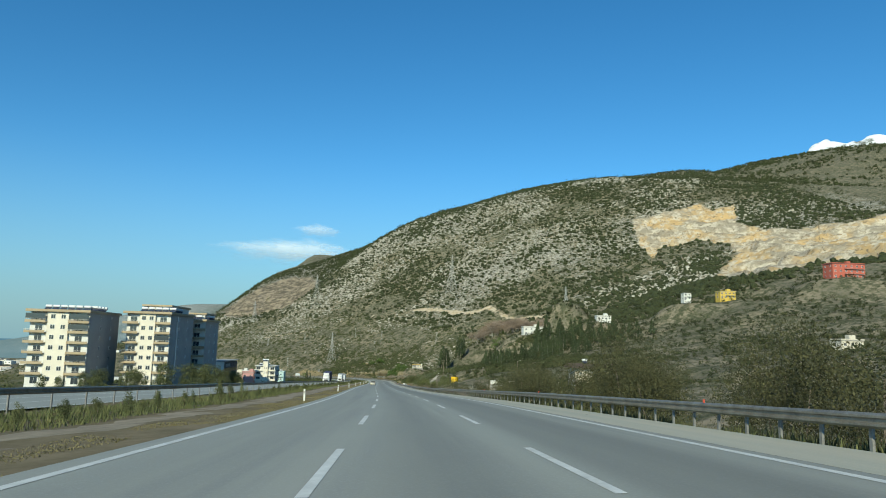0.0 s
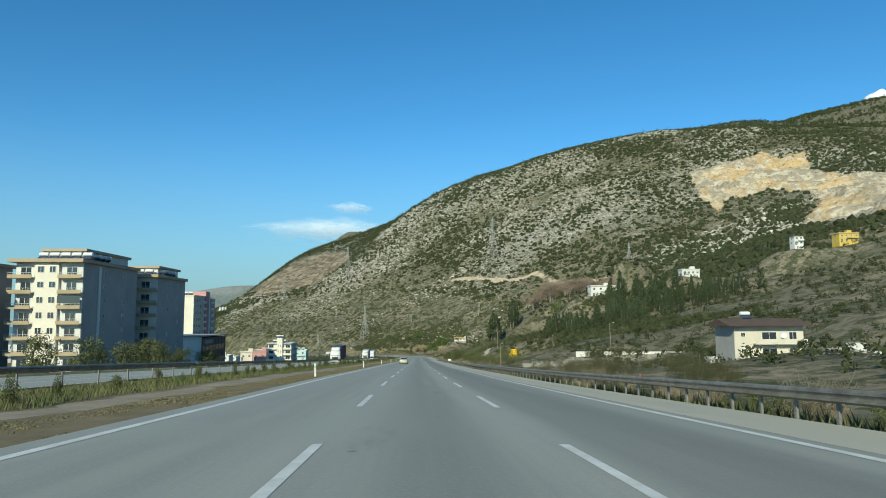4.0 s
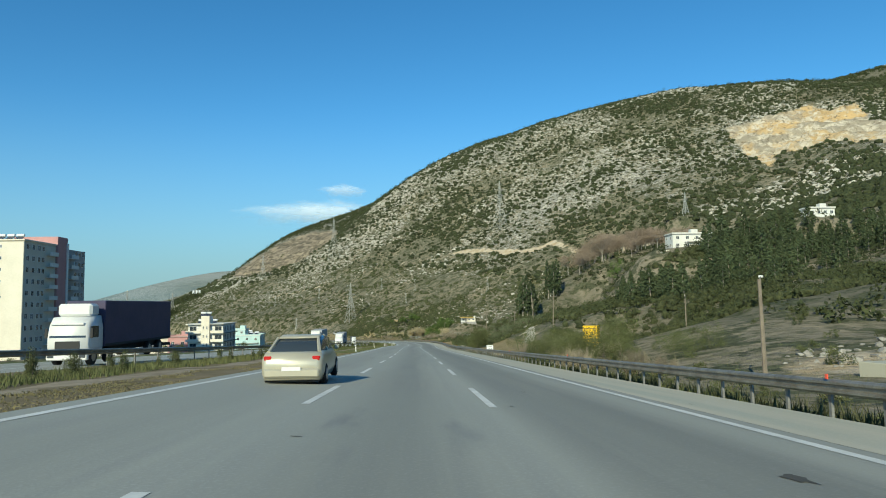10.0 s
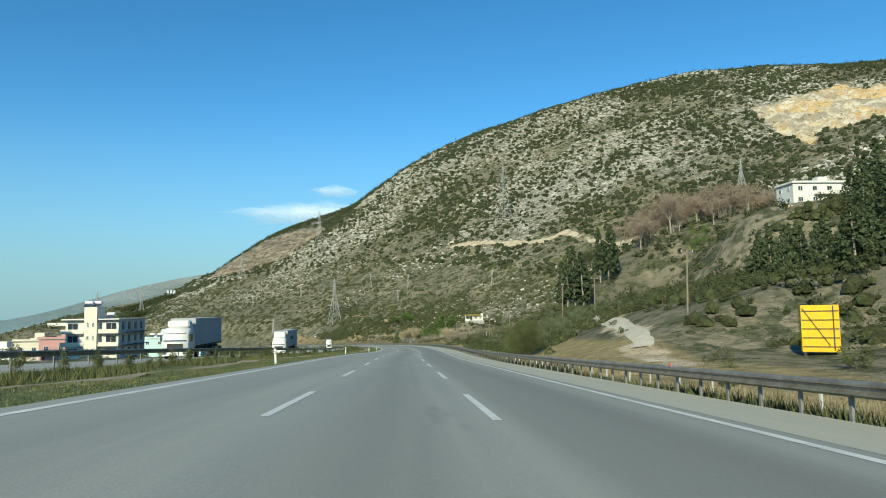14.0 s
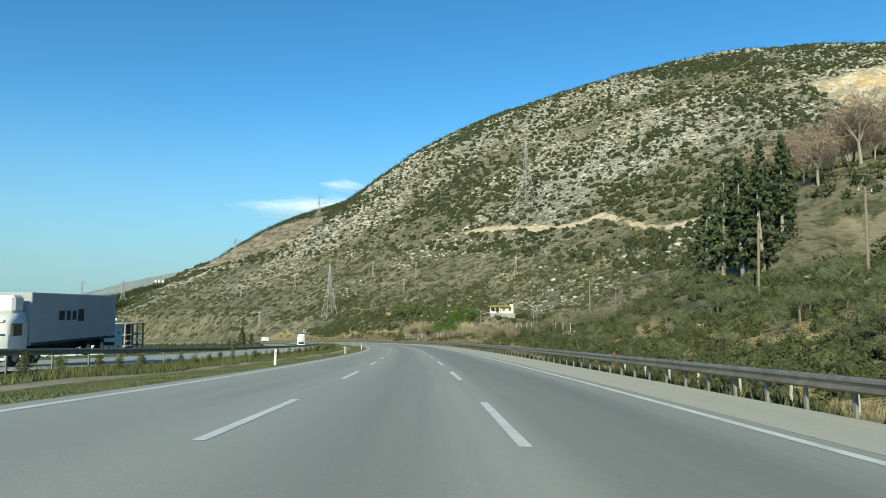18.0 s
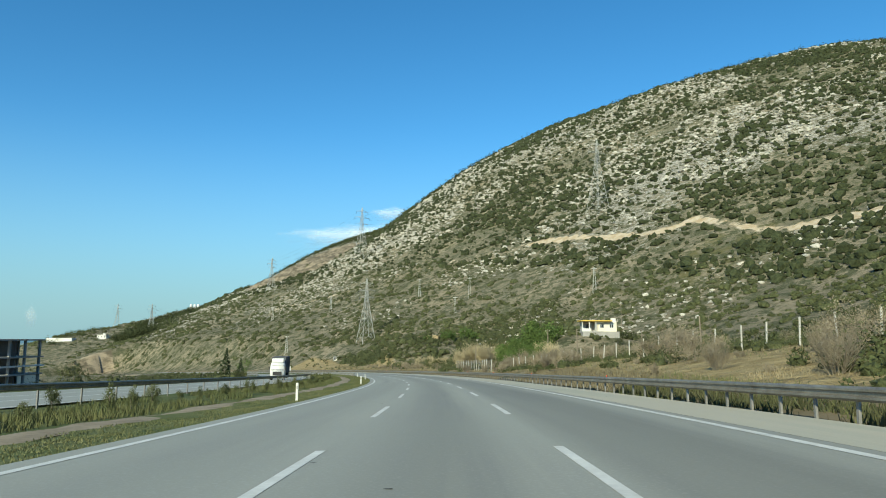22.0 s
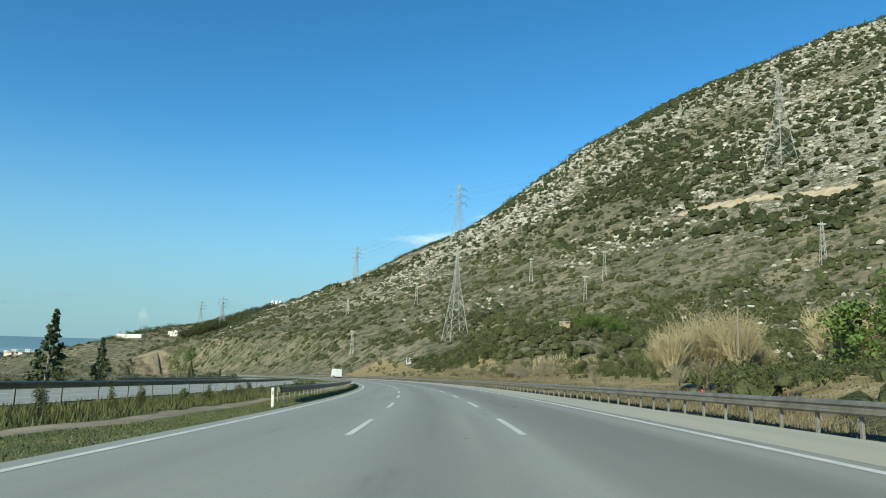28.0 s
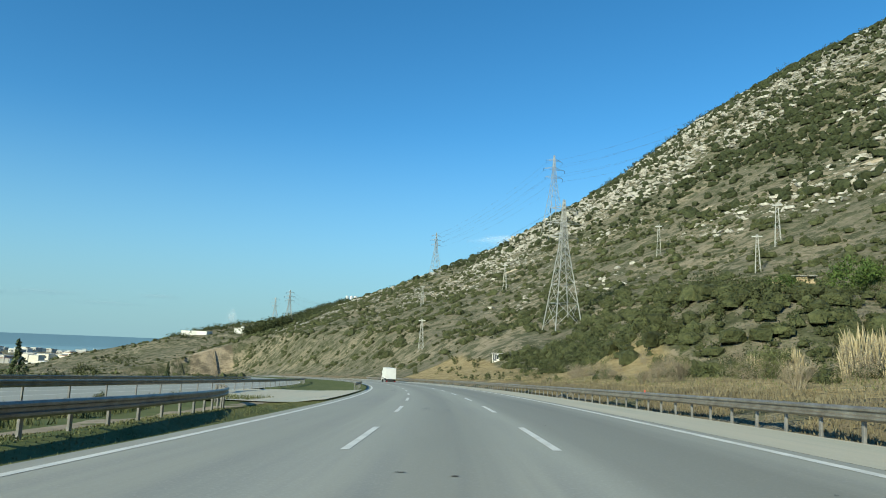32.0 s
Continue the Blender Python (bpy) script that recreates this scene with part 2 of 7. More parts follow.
# ---- materials ----
def material(name, colour, rough=0.8, metal=0.0, colour2=None, scale=4.0, bump=0.0, bump_scale=None, detail=4.0, spec=0.3, vary=0.0, stretch=None):
    """Principled surface with two scales of procedural variation, in metres."""
    m = bpy.data.materials.new(name)
    m.use_nodes = True
    nt = m.node_tree
    bs = nt.nodes["Principled BSDF"]
    bs.inputs["Roughness"].default_value, bs.inputs["Metallic"].default_value = rough, metal
    bs.inputs["Specular IOR Level"].default_value = spec
    bs.inputs["Base Color"].default_value = (*colour, 1)
    geo = nt.nodes.new("ShaderNodeNewGeometry")
    vec = geo.outputs["Position"]
    if stretch:
        mp = nt.nodes.new("ShaderNodeMapping")
        mp.inputs["Scale"].default_value = stretch
        nt.links.new(vec, mp.inputs["Vector"])
        vec = mp.outputs["Vector"]
    if colour2 is not None:
        a = noise_node(nt, vec, scale, detail)
        b = noise_node(nt, vec, scale * 9.0, 2.0)
        mix = nt.nodes.new("ShaderNodeMath")
        mix.operation = "MULTIPLY_ADD"
        nt.links.new(b, mix.inputs[0])
        mix.inputs[1].default_value = 0.45
        nt.links.new(a, mix.inputs[2])
        ramp = nt.nodes.new("ShaderNodeMapRange")
        ramp.inputs["From Min"].default_value, ramp.inputs["From Max"].default_value = 0.5, 0.95
        nt.links.new(mix.outputs[0], ramp.inputs["Value"])
        col = mixer(nt, ramp.outputs[0], colour, colour2)
        if vary:
            col = hue_vary(nt, col, vary)
        nt.links.new(col, bs.inputs["Base Color"])
    elif vary:
        rgb = nt.nodes.new("ShaderNodeRGB")
        rgb.outputs[0].default_value = (*colour, 1)
        nt.links.new(hue_vary(nt, rgb.outputs[0], vary), bs.inputs["Base Color"])
    if bump:
        bn = noise_node(nt, vec, bump_scale or scale * 6, 6.0)
        bp = nt.nodes.new("ShaderNodeBump")
        bp.inputs["Strength"].default_value, bp.inputs["Distance"].default_value = min(1.0, bump * 4), bump
        nt.links.new(bn, bp.inputs["Height"])
        nt.links.new(bp.outputs[0], bs.inputs["Normal"])
    return m


def noise_node(nt, vec, scale, detail=4.0, rough=0.55):
    n = nt.nodes.new("ShaderNodeTexNoise")
    n.inputs["Scale"].default_value, n.inputs["Detail"].default_value, n.inputs["Roughness"].default_value = scale, detail, rough
    nt.links.new(vec, n.inputs["Vector"])
    return n.outputs[0]


def mixer(nt, fac, a, b):
    m = nt.nodes.new("ShaderNodeMix")
    m.data_type = "RGBA"
    nt.links.new(fac, m.inputs[0])
    for sock, v in ((m.inputs[6], a), (m.inputs[7], b)):
        if isinstance(v, tuple):
            sock.default_value = (*v, 1)
        else:
            nt.links.new(v, sock)
    return m.outputs[2]


def ramp01(nt, value, lo, hi):
    r = nt.nodes.new("ShaderNodeMapRange")
    r.interpolation_type = "SMOOTHSTEP"
    r.inputs["From Min"].default_value, r.inputs["From Max"].default_value = lo, hi
    nt.links.new(value, r.inputs["Value"])
    return r.outputs[0]


def hue_vary(nt, col, amount):
    """Lighter and darker from object to object and from island to island."""
    oi, ge = nt.nodes.new("ShaderNodeObjectInfo"), nt.nodes.new("ShaderNodeNewGeometry")
    add = nt.nodes.new("ShaderNodeMath")
    nt.links.new(oi.outputs["Random"], add.inputs[0])
    nt.links.new(ge.outputs["Random Per Island"], add.inputs[1])
    r = nt.nodes.new("ShaderNodeMapRange")
    r.inputs["From Max"].default_value = 2.0
    r.inputs["To Min"].default_value, r.inputs["To Max"].default_value = 1 - amount, 1 + amount
    nt.links.new(add.outputs[0], r.inputs["Value"])
    hs = nt.nodes.new("ShaderNodeHueSaturation")
    nt.links.new(col, hs.inputs["Color"])
    nt.links.new(r.outputs[0], hs.inputs["Value"])
    return hs.outputs[0]


def land_material():
    """Limestone hillside: grey rock, olive scrub, dry grass, bare earth, quarried rock; the cover layers come from the mesh."""
    m = bpy.data.materials.new("hillside")
    m.use_nodes = True
    nt = m.node_tree
    bs = nt.nodes["Principled BSDF"]
    bs.inputs["Roughness"].default_value, bs.inputs["Specular IOR Level"].default_value = 0.95, 0.1
    geo = nt.nodes.new("ShaderNodeNewGeometry")
    vec = geo.outputs["Position"]
    tilt = nt.nodes.new("ShaderNodeMapping")
    tilt.inputs["Rotation"].default_value = (radians(12), radians(-8), radians(25))
    tilt.inputs["Scale"].default_value = (0.8, 1.0, 1.7)
    nt.links.new(vec, tilt.inputs["Vector"])
    strata = tilt.outputs["Vector"]

    def layer(name):
        a = nt.nodes.new("ShaderNodeAttribute")
        a.attribute_name = name
        return a.outputs["Fac"]

    fine = noise_node(nt, vec, 0.45, 6.0, 0.65)
    soil = mixer(nt, ramp01(nt, noise_node(nt, vec, 0.03, 5.0), 0.4, 0.62), (0.175, 0.158, 0.115), (0.28, 0.238, 0.17))
    soil = mixer(nt, ramp01(nt, fine, 0.42, 0.66), soil, (0.115, 0.112, 0.068))
    # scrub between the stones
    green = mixer(nt, ramp01(nt, noise_node(nt, vec, 0.9, 4.0), 0.35, 0.65), (0.058, 0.064, 0.036), (0.115, 0.118, 0.07))
    patch = ramp01(nt, noise_node(nt, vec, 0.16, 7.0, 0.72), 0.485, 0.545)
    base = mixer(nt, patch, soil, green)
    # rock ledges along tilted beds
    rock_b = noise_node(nt, strata, 0.085, 8.0, 0.72)
    rock_f = noise_node(nt, strata, 0.34, 6.0, 0.7)
    rock_m = nt.nodes.new("ShaderNodeMix")
    rock_m.inputs[0].default_value = 0.58
    nt.links.new(rock_b, rock_m.inputs[2])
    nt.links.new(rock_f, rock_m.inputs[3])
    rock_n = rock_m.outputs[0]
    rock_amt = nt.nodes.new("ShaderNodeMath")
    rock_amt.operation = "MULTIPLY_ADD"
    nt.links.new(layer("rocky"), rock_amt.inputs[0])
    rock_amt.inputs[1].default_value = 0.30
    nt.links.new(rock_n, rock_amt.inputs[2])
    rock_col = mixer(nt, ramp01(nt, noise_node(nt, strata, 0.8, 6.0, 0.75), 0.43, 0.57), (0.16, 0.152, 0.128), (0.46, 0.438, 0.385))
    base = mixer(nt, ramp01(nt, rock_amt.outputs[0], 0.745, 0.775), base, rock_col)

    def cover(base, name, col_a, col_b, scale, lo=0.42, hi=0.58, ragged=0.35, grain=0.12):
        n = noise_node(nt, vec, grain, 7.0, 0.7)
        k = nt.nodes.new("ShaderNodeMath")
        k.operation = "MULTIPLY_ADD"
        nt.links.new(n, k.inputs[0])
        k.inputs[1].default_value = ragged
        nt.links.new(layer(name), k.inputs[2])
        col = col_b if scale is None else mixer(nt, ramp01(nt, noise_node(nt, vec, scale, 6.0, 0.7), 0.36, 0.64), col_a, col_b)
        return mixer(nt, ramp01(nt, k.outputs[0], lo + ragged * 0.5, hi + ragged * 0.5), base, col)

    base = cover(base, "meadow", (0.06, 0.07, 0.026), (0.14, 0.125, 0.06), 0.25, ragged=1.0, grain=0.06)
    base = cover(base, "dry", (0.24, 0.185, 0.095), (0.36, 0.29, 0.16), 0.5)
    # quarried rock: ochre and grey beds, pale fresh faces, dark cracks
    beds = mixer(nt, ramp01(nt, noise_node(nt, vec, 0.016, 5.0, 0.6), 0.44, 0.58), (0.33, 0.285, 0.215), (0.52, 0.36, 0.18))
    beds = mixer(nt, ramp01(nt, noise_node(nt, vec, 0.07, 8.0, 0.75), 0.46, 0.60), beds, (0.58, 0.51, 0.40))
    beds = mixer(nt, ramp01(nt, noise_node(nt, vec, 0.16, 8.0, 0.78), 0.53, 0.62), beds, (0.19, 0.15, 0.10))
    base = cover(base, "quarry", None, beds, None, ragged=0.8, grain=0.06)
    dull = mixer(nt, ramp01(nt, noise_node(nt, strata, 0.05, 8.0, 0.72), 0.42, 0.60), (0.13, 0.11, 0.08), (0.36, 0.295, 0.21))
    base = cover(base, "old_quarry", None, dull, None, ragged=1.1, grain=0.03)
    base = cover(base, "bare", (0.42, 0.32, 0.20), (0.55, 0.47, 0.36), 0.2, ragged=1.1, grain=0.11)
    nt.links.new(base, bs.inputs["Base Color"])
    bp = nt.nodes.new("ShaderNodeBump")
    bp.inputs["Strength"].default_value, bp.inputs["Distance"].default_value = 0.9, 1.6
    nt.links.new(rock_n, bp.inputs["Height"])
    b2 = nt.nodes.new("ShaderNodeBump")
    b2.inputs["Strength"].default_value, b2.inputs["Distance"].default_value = 0.5, 0.5
    nt.links.new(fine, b2.inputs["Height"])
    nt.links.new(bp.outputs[0], b2.inputs["Normal"])
    nt.links.new(b2.outputs[0], bs.inputs["Normal"])
    return m


def asphalt_material(name, tone, warm=1.0, lanes=True, blue=1.0):
    m = bpy.data.materials.new(name)
    m.use_nodes = True
    nt = m.node_tree
    bs = nt.nodes["Principled BSDF"]
    bs.inputs["Roughness"].default_value, bs.inputs["Specular IOR Level"].default_value = 0.72, 0.35
    geo = nt.nodes.new("ShaderNodeNewGeometry")
    vec = geo.outputs["Position"]
    uv = nt.nodes.new("ShaderNodeUVMap")
    mp = nt.nodes.new("ShaderNodeMapping")
    mp.inputs["Scale"].default_value = (1.0, 0.02, 1.0)
    nt.links.new(uv.outputs[0], mp.inputs["Vector"])
    streak = noise_node(nt, mp.outputs[0], 1.1, 4.0, 0.6)
    blot = noise_node(nt, vec, 0.09, 5.0, 0.6)
    grit = noise_node(nt, vec, 22.0, 3.0)
    dark, light = (tone * 0.90, tone * 0.915, tone * 0.83 * blue), (tone * 1.10 * warm, tone * 1.10, tone * 0.95 * blue)
    col = mixer(nt, ramp01(nt, streak, 0.34, 0.66), dark, light)
    col2 = mixer(nt, ramp01(nt, blot, 0.35, 0.68), col, (tone * warm, tone * 1.02, tone * 0.89 * blue))
    col3 = mixer(nt, ramp01(nt, grit, 0.45, 0.9), col2, (tone * 1.25, tone * 1.23, tone * 1.10 * blue))
    mp2 = nt.nodes.new("ShaderNodeMapping")
    mp2.inputs["Scale"].default_value = (1.0, 0.16, 1.0)
    nt.links.new(uv.outputs[0], mp2.inputs["Vector"])
    patch = noise_node(nt, mp2.outputs[0], 0.42, 5.0, 0.6)
    pm = ramp01(nt, patch, 0.63, 0.76)
    col4 = mixer(nt, pm, col3, (tone * 0.72, tone * 0.74, tone * 0.70))
    if lanes:
        # oil and rubber darken the middle of the lanes, dust lightens the lane edges
        sep = nt.nodes.new("ShaderNodeSeparateXYZ")
        nt.links.new(uv.outputs[0], sep.inputs[0])
        wander = nt.nodes.new("ShaderNodeMath")
        wander.operation = "MULTIPLY_ADD"
        nt.links.new(streak, wander.inputs[0])
        wander.inputs[1].default_value = 1.1
        nt.links.new(sep.outputs[0], wander.inputs[2])
        across = nt.nodes.new("ShaderNodeMapRange")
        across.inputs["From Min"].default_value, across.inputs["From Max"].default_value = -6.05, 7.15
        nt.links.new(wander.outputs[0], across.inputs["Value"])
        wear = nt.nodes.new("ShaderNodeValToRGB")
        wear.color_ramp.interpolation = "EASE"
        stops = [(-6.0, 0.98), (-3.7, 0.90), (-1.9, 1.0), (0.0, 0.78), (1.75, 1.03), (2.6, 0.76), (4.2, 0.69), (5.4, 0.92)]
        ramp = wear.color_ramp.elements
        while len(ramp) < len(stops):
            ramp.new(0.5)
        for el, (u, v) in zip(ramp, stops):
            el.position, el.color = (u + 6.6) / 13.2, (v, v, v, 1)
        nt.links.new(across.outputs[0], wear.inputs["Fac"])
        tint = nt.nodes.new("ShaderNodeMix")
        tint.data_type, tint.blend_type = "RGBA", "MULTIPLY"
        tint.inputs[0].default_value = 1.0
        nt.links.new(col4, tint.inputs[6])
        nt.links.new(wear.outputs[0], tint.inputs[7])
        col4 = tint.outputs[2]
    nt.links.new(col4, bs.inputs["Base Color"])
    bp = nt.nodes.new("ShaderNodeBump")
    bp.inputs["Strength"].default_value, bp.inputs["Distance"].default_value = 0.35, 0.01
    nt.links.new(grit, bp.inputs["Height"])
    nt.links.new(bp.outputs[0], bs.inputs["Normal"])
    return m


M_LAND = land_material()
M_ASPHALT = asphalt_material("asphalt", 0.305)
M_SHOULDER = asphalt_material("dusty_shoulder", 0.40, 1.10, False, 0.90)
M_PAINT = material("road_paint", (0.72, 0.72, 0.68), 0.6, colour2=(0.52, 0.52, 0.49), scale=1.2)
M_STEEL = material("galvanised_steel", (0.33, 0.305, 0.26), 0.45, 0.5, colour2=(0.17, 0.148, 0.12), scale=2.0)
M_STEEL_DULL = material("weathered_steel", (0.27, 0.265, 0.25), 0.65, 0.15, colour2=(0.16, 0.155, 0.145), scale=2.5)
M_GRASS = material("verge_grass", (0.075, 0.10, 0.036), 0.95, colour2=(0.14, 0.148, 0.066), scale=0.5, bump=0.05, bump_scale=7, spec=0.1)
M_SEA = material("sea_water", (0.022, 0.075, 0.155), 0.25, colour2=(0.035, 0.10, 0.185), scale=0.004)


# ---- building blocks ----
def mesh_object(name, verts, faces, mat, parent=None, smooth_faces=False):
    me = bpy.data.meshes.new(name)
    me.from_pydata([tuple(map(float, v)) for v in verts], [], [tuple(map(int, f)) for f in faces])
    me.materials.append(mat)
    if smooth_faces:
        me.polygons.foreach_set("use_smooth", [True] * len(me.polygons))
    me.update()
    ob = new(name, me)
    if parent:
        ob.parent = parent
    return ob


def part(name, bm, mat, parent, label=""):
    me = bpy.data.meshes.new(name)
    bm.to_mesh(me)
    bm.free()
    me.materials.append(mat)
    ob = new(name, me)
    ob.parent = parent
    return tagged(ob, label)


def strip(name, s0, s1, us, mat, dz=0.0, step=3.0, kind="structure", heights=None, label="", category=""):
    """A long sheet that follows the road, cut across at the offsets us."""
    ss = np.arange(s0, s1 + 0.01, step)
    us = np.asarray(us, float)
    P = on_road(ss[:, None], us[None, :], dz)
    if heights is not None:
        P[..., 2] += heights(ss[:, None], us[None, :])
    n, m = len(ss), len(us)
    idx = np.arange(n * m).reshape(n, m)
    faces = np.stack([idx[:-1, :-1], idx[:-1, 1:], idx[1:, 1:], idx[1:, :-1]], -1).reshape(-1, 4)
    ob = mesh_object(name, P.reshape(-1, 3), faces, mat, smooth_faces=True)
    uvl = ob.data.uv_layers.new(name="UVMap")
    uvs = np.stack(np.broadcast_arrays(us[None, :], ss[:, None]), -1).reshape(-1, 2)
    loops = np.empty(len(ob.data.loops), dtype=np.int32)
    ob.data.loops.foreach_get("vertex_index", loops)
    uvl.data.foreach_set("uv", uvs[loops].ravel().astype(np.float32))
    return tagged(ob, label, category, kind=kind)


# ---- the land ----
def spread(lo, hi, step, far_lo, far_hi, growth=1.12):
    mid = list(np.arange(lo, hi + 0.1, step))
    left, d, v = [], step, lo
    while v > far_lo:
        d *= growth
        v -= d
        left.append(max(v, far_lo))
    right, d, v = [], step, hi
    while v < far_hi:
        d *= growth
        v += d
        right.append(min(v, far_hi))
    return np.array(left[::-1] + mid + right)


gx = spread(-380, 640, 5.0, -4600, 3600, 1.07)
gy = spread(0, 1420, 5.0, -700, 4700, 1.05)
GX, GY = np.meshgrid(gx, gy)
GZ = land(GX, GY)
idx = np.arange(GX.size).reshape(GX.shape)
quads = np.stack([idx[:-1, :-1], idx[:-1, 1:], idx[1:, 1:], idx[1:, :-1]], -1).reshape(-1, 4)
ground = mesh_object("ground", np.stack([GX, GY, GZ], -1).reshape(-1, 3), quads, M_LAND, smooth_faces=True)
tagged(ground, "limestone hillside with olive scrub, dry grass and bare quarried rock", "hillside", kind="structure")
GS, GU = road_coords(GX, GY)


def set_layer(ob, name, values):
    a = ob.data.attributes.new(name, "FLOAT", "POINT")
    a.data.foreach_set("value", np.asarray(values, np.float32).ravel())


rocky = smooth(-48, 0, GZ + 0.03 * (GY - 700)) * smooth(45 - 25 * smooth(900, 960, GS), 120 - 60 * smooth(900, 960, GS), GU) * (0.74 + 0.7 * fbm(GX, GY, 170, 3, 5))
rocky = rocky * smooth(560, 900, GY + 0.4 * GX) * (1 - 0.55 * smooth(700, 1000, GX))
in_meadow = patch_mask(GX, GY, MEADOW, 35.0)
rocky = rocky * (1 - 0.7 * in_meadow) * (1 - 0.55 * smooth(230, 110, GU) * smooth(-90, -20, GX)) * (1 - 0.3 * smooth(190, 300, GZ))
quarry = patch_mask(GX, GY, QUARRY, 16.0)
track = 1 - smooth(1.0, 8.0, np.minimum(line_distance(GX, GY, TRACK), line_distance(GX, GY, BAND) + 3.0))
path = 0.8 * (1 - smooth(0.6, 4.0, line_distance(GX, GY, PATH)))
track = np.maximum(track * (0.95 + 0.9 * fbm(GX, GY, 24, 3, 47)), path)
meadow = in_meadow * 0.45 + 0.25 * smooth(700, 950, GX) + 0.55 * smooth(-60, -110, GU) + 0.25 * (GY < 560) * (GX > 0)
dry = 0.58 * smooth(9, 14, GU) * (1 - smooth(22, 40, GU)) * smooth(300, 380, GS) * smooth(960, 900, GS) + 0.22 * smooth(960, 900, GS) * smooth(9, 14, GU) * (1 - smooth(18, 40, GU)) + 0.22 * (GX > 60) * (GY < 620)
dry = dry + 0.5 * fbm(GX, GY, 45, 3, 41) * smooth(12, 20, GU) * (1 - smooth(90, 140, GU))
dry = dry + 0.16 * smooth(640, 720, GS) * smooth(940, 880, GS) * smooth(10, 13, GU) * (1 - smooth(22, 34, GU))
track = np.maximum(track, 1 - smooth(9, 16, np.hypot(GX + 252, (GY - 1003) * 0.6)))
track = np.maximum(track, 0.72 * (1 - smooth(7, 20, np.hypot((GX - 42) / 1.5, GY - 264))))
set_layer(ground, "rocky", rocky)
cutface = 1.15 * (1 - smooth(8, 22, np.hypot(GX + 362, GY - 1160)))
set_layer(ground, "quarry", quarry)
set_layer(ground, "old_quarry", np.maximum(patch_mask(GX, GY, OLD_QUARRY, 26.0), cutface))
set_layer(ground, "bare", track)
set_layer(ground, "meadow", meadow)
set_layer(ground, "dry", dry)

sea = mesh_object("water", [(-4700, -700, -96), (2600, -700, -96), (2600, 4850, -96), (-4700, 4850, -96)], [(0, 1, 2, 3)], M_SEA)
tagged(sea, "calm blue sea beyond the coastal plain", "sea", kind="structure")

# ---- road ----
S0, S1 = -60, 1150
LANE = 3.75
road = strip("road", S0, S1, [-6.3, -5.6, -1.9, 0, 1.9, 5.6, 6.1], M_ASPHALT, label="worn grey asphalt carriageway with three lanes", category="road")
shoulder = strip("pavement", S0, S1, [6.1, 7.2, 8.35], M_SHOULDER, dz=0.003, label="pale dusty paved hard shoulder", category="shoulder")


def verge_left(s, u):
    # shallow grassy median, a little uneven
    return -0.1 * smooth(-6.6, -8.5, u) - 0.12 * smooth(-9, -12, u) + 0.16 * fbm(u * 1.0, s * 1.0, 3.0, 2, 4) * smooth(-6.5, -7.8, u) + 0.24 * smooth(645, 665, s) * smooth(752, 736, s) * smooth(-6.4, -7.2, u) * smooth(-9.5, -8.4, u)


def verge_right(s, u):
    rise = smooth(455, 530, s)
    return -0.1 * smooth(8.4, 9.0, u) - 0.5 * smooth(8.8, 10.5, u) * (1 - rise) + bank_foot(s) * smooth(8.9, 12.3, u) * rise + 0.14 * fbm(u * 1.0, s * 1.0, 2.5, 2, 8) * smooth(8.4, 9.2, u)


M_DRYGRASS = material("dry_verge", (0.13, 0.108, 0.062), 0.95, colour2=(0.225, 0.18, 0.115), scale=0.5, bump=0.05, bump_scale=7, spec=0.1)
MEDIAN = [-18.6, -17, -15.5, -14, -12.5, -11, -9.5, -8.2, -7.2, -6.6, -6.2]
strip("verge", S0, 300, MEDIAN, M_DRYGRASS, dz=-0.03, heights=verge_left, label="brown trodden median verge with dry grass", category="verge")
strip("verge", 300, S1, MEDIAN, M_GRASS, dz=-0.03, heights=verge_left, label="rough grassy median verge", category="verge")
strip("verge", S0, 330, [8.35, 8.8, 9.4, 10.2, 11.2, 12.5], M_GRASS, dz=-0.03, heights=verge_right, label="grassy strip behind the guard rail", category="verge")
strip("verge", 330, S1, [8.35, 8.8, 9.4, 10.2, 11.2, 12.5], M_DRYGRASS, dz=-0.03, heights=verge_right, label="dry brown strip at the foot of the bank", category="verge")
strip("road", S0, S1, [-30.5, -26, -22, -18.6], M_ASPHALT, dz=-0.2, label="opposite asphalt carriageway", category="road")
strip("verge", S0, S1, [-36, -33, -30.5], M_GRASS, dz=-0.2, label="far grassy verge", category="verge")
M_DIRT = material("trodden_dirt", (0.20, 0.165, 0.12), 0.95, colour2=(0.34, 0.29, 0.22), scale=0.6, bump=0.04, bump_scale=9, spec=0.1)
strip("path", 300, 760, [-11.3, -10.8, -10.3, -9.8, -9.3], M_DIRT, dz=-0.005, step=1.5, heights=lambda s, u: verge_left(s, u) + 0.03 * fbm(u, s, 1.2, 2, 6) - 0.05 * (abs(u + 10.3) > 0.95), label="trodden pale dirt strip along the median", category="path")
strip("path", S0, 300, [-12.0, -11.2, -10.4, -9.6, -8.8], M_DIRT, dz=-0.005, step=1.5, heights=lambda s, u: verge_left(s, u) + 0.03 * fbm(u, s, 1.2, 2, 6) - 0.05 * (abs(u + 10.4) > 1.5), label="broad trodden dirt strip along the median", category="path")
strip("pavement", 751, 787, [-18.55, -17, -15.5, -14, -12.5, -11, -9.5, -8.2, -7.2, -6.6], M_SHOULDER, dz=0.06, heights=verge_left, label="paved crossing through an opening in the median", category="pavement")

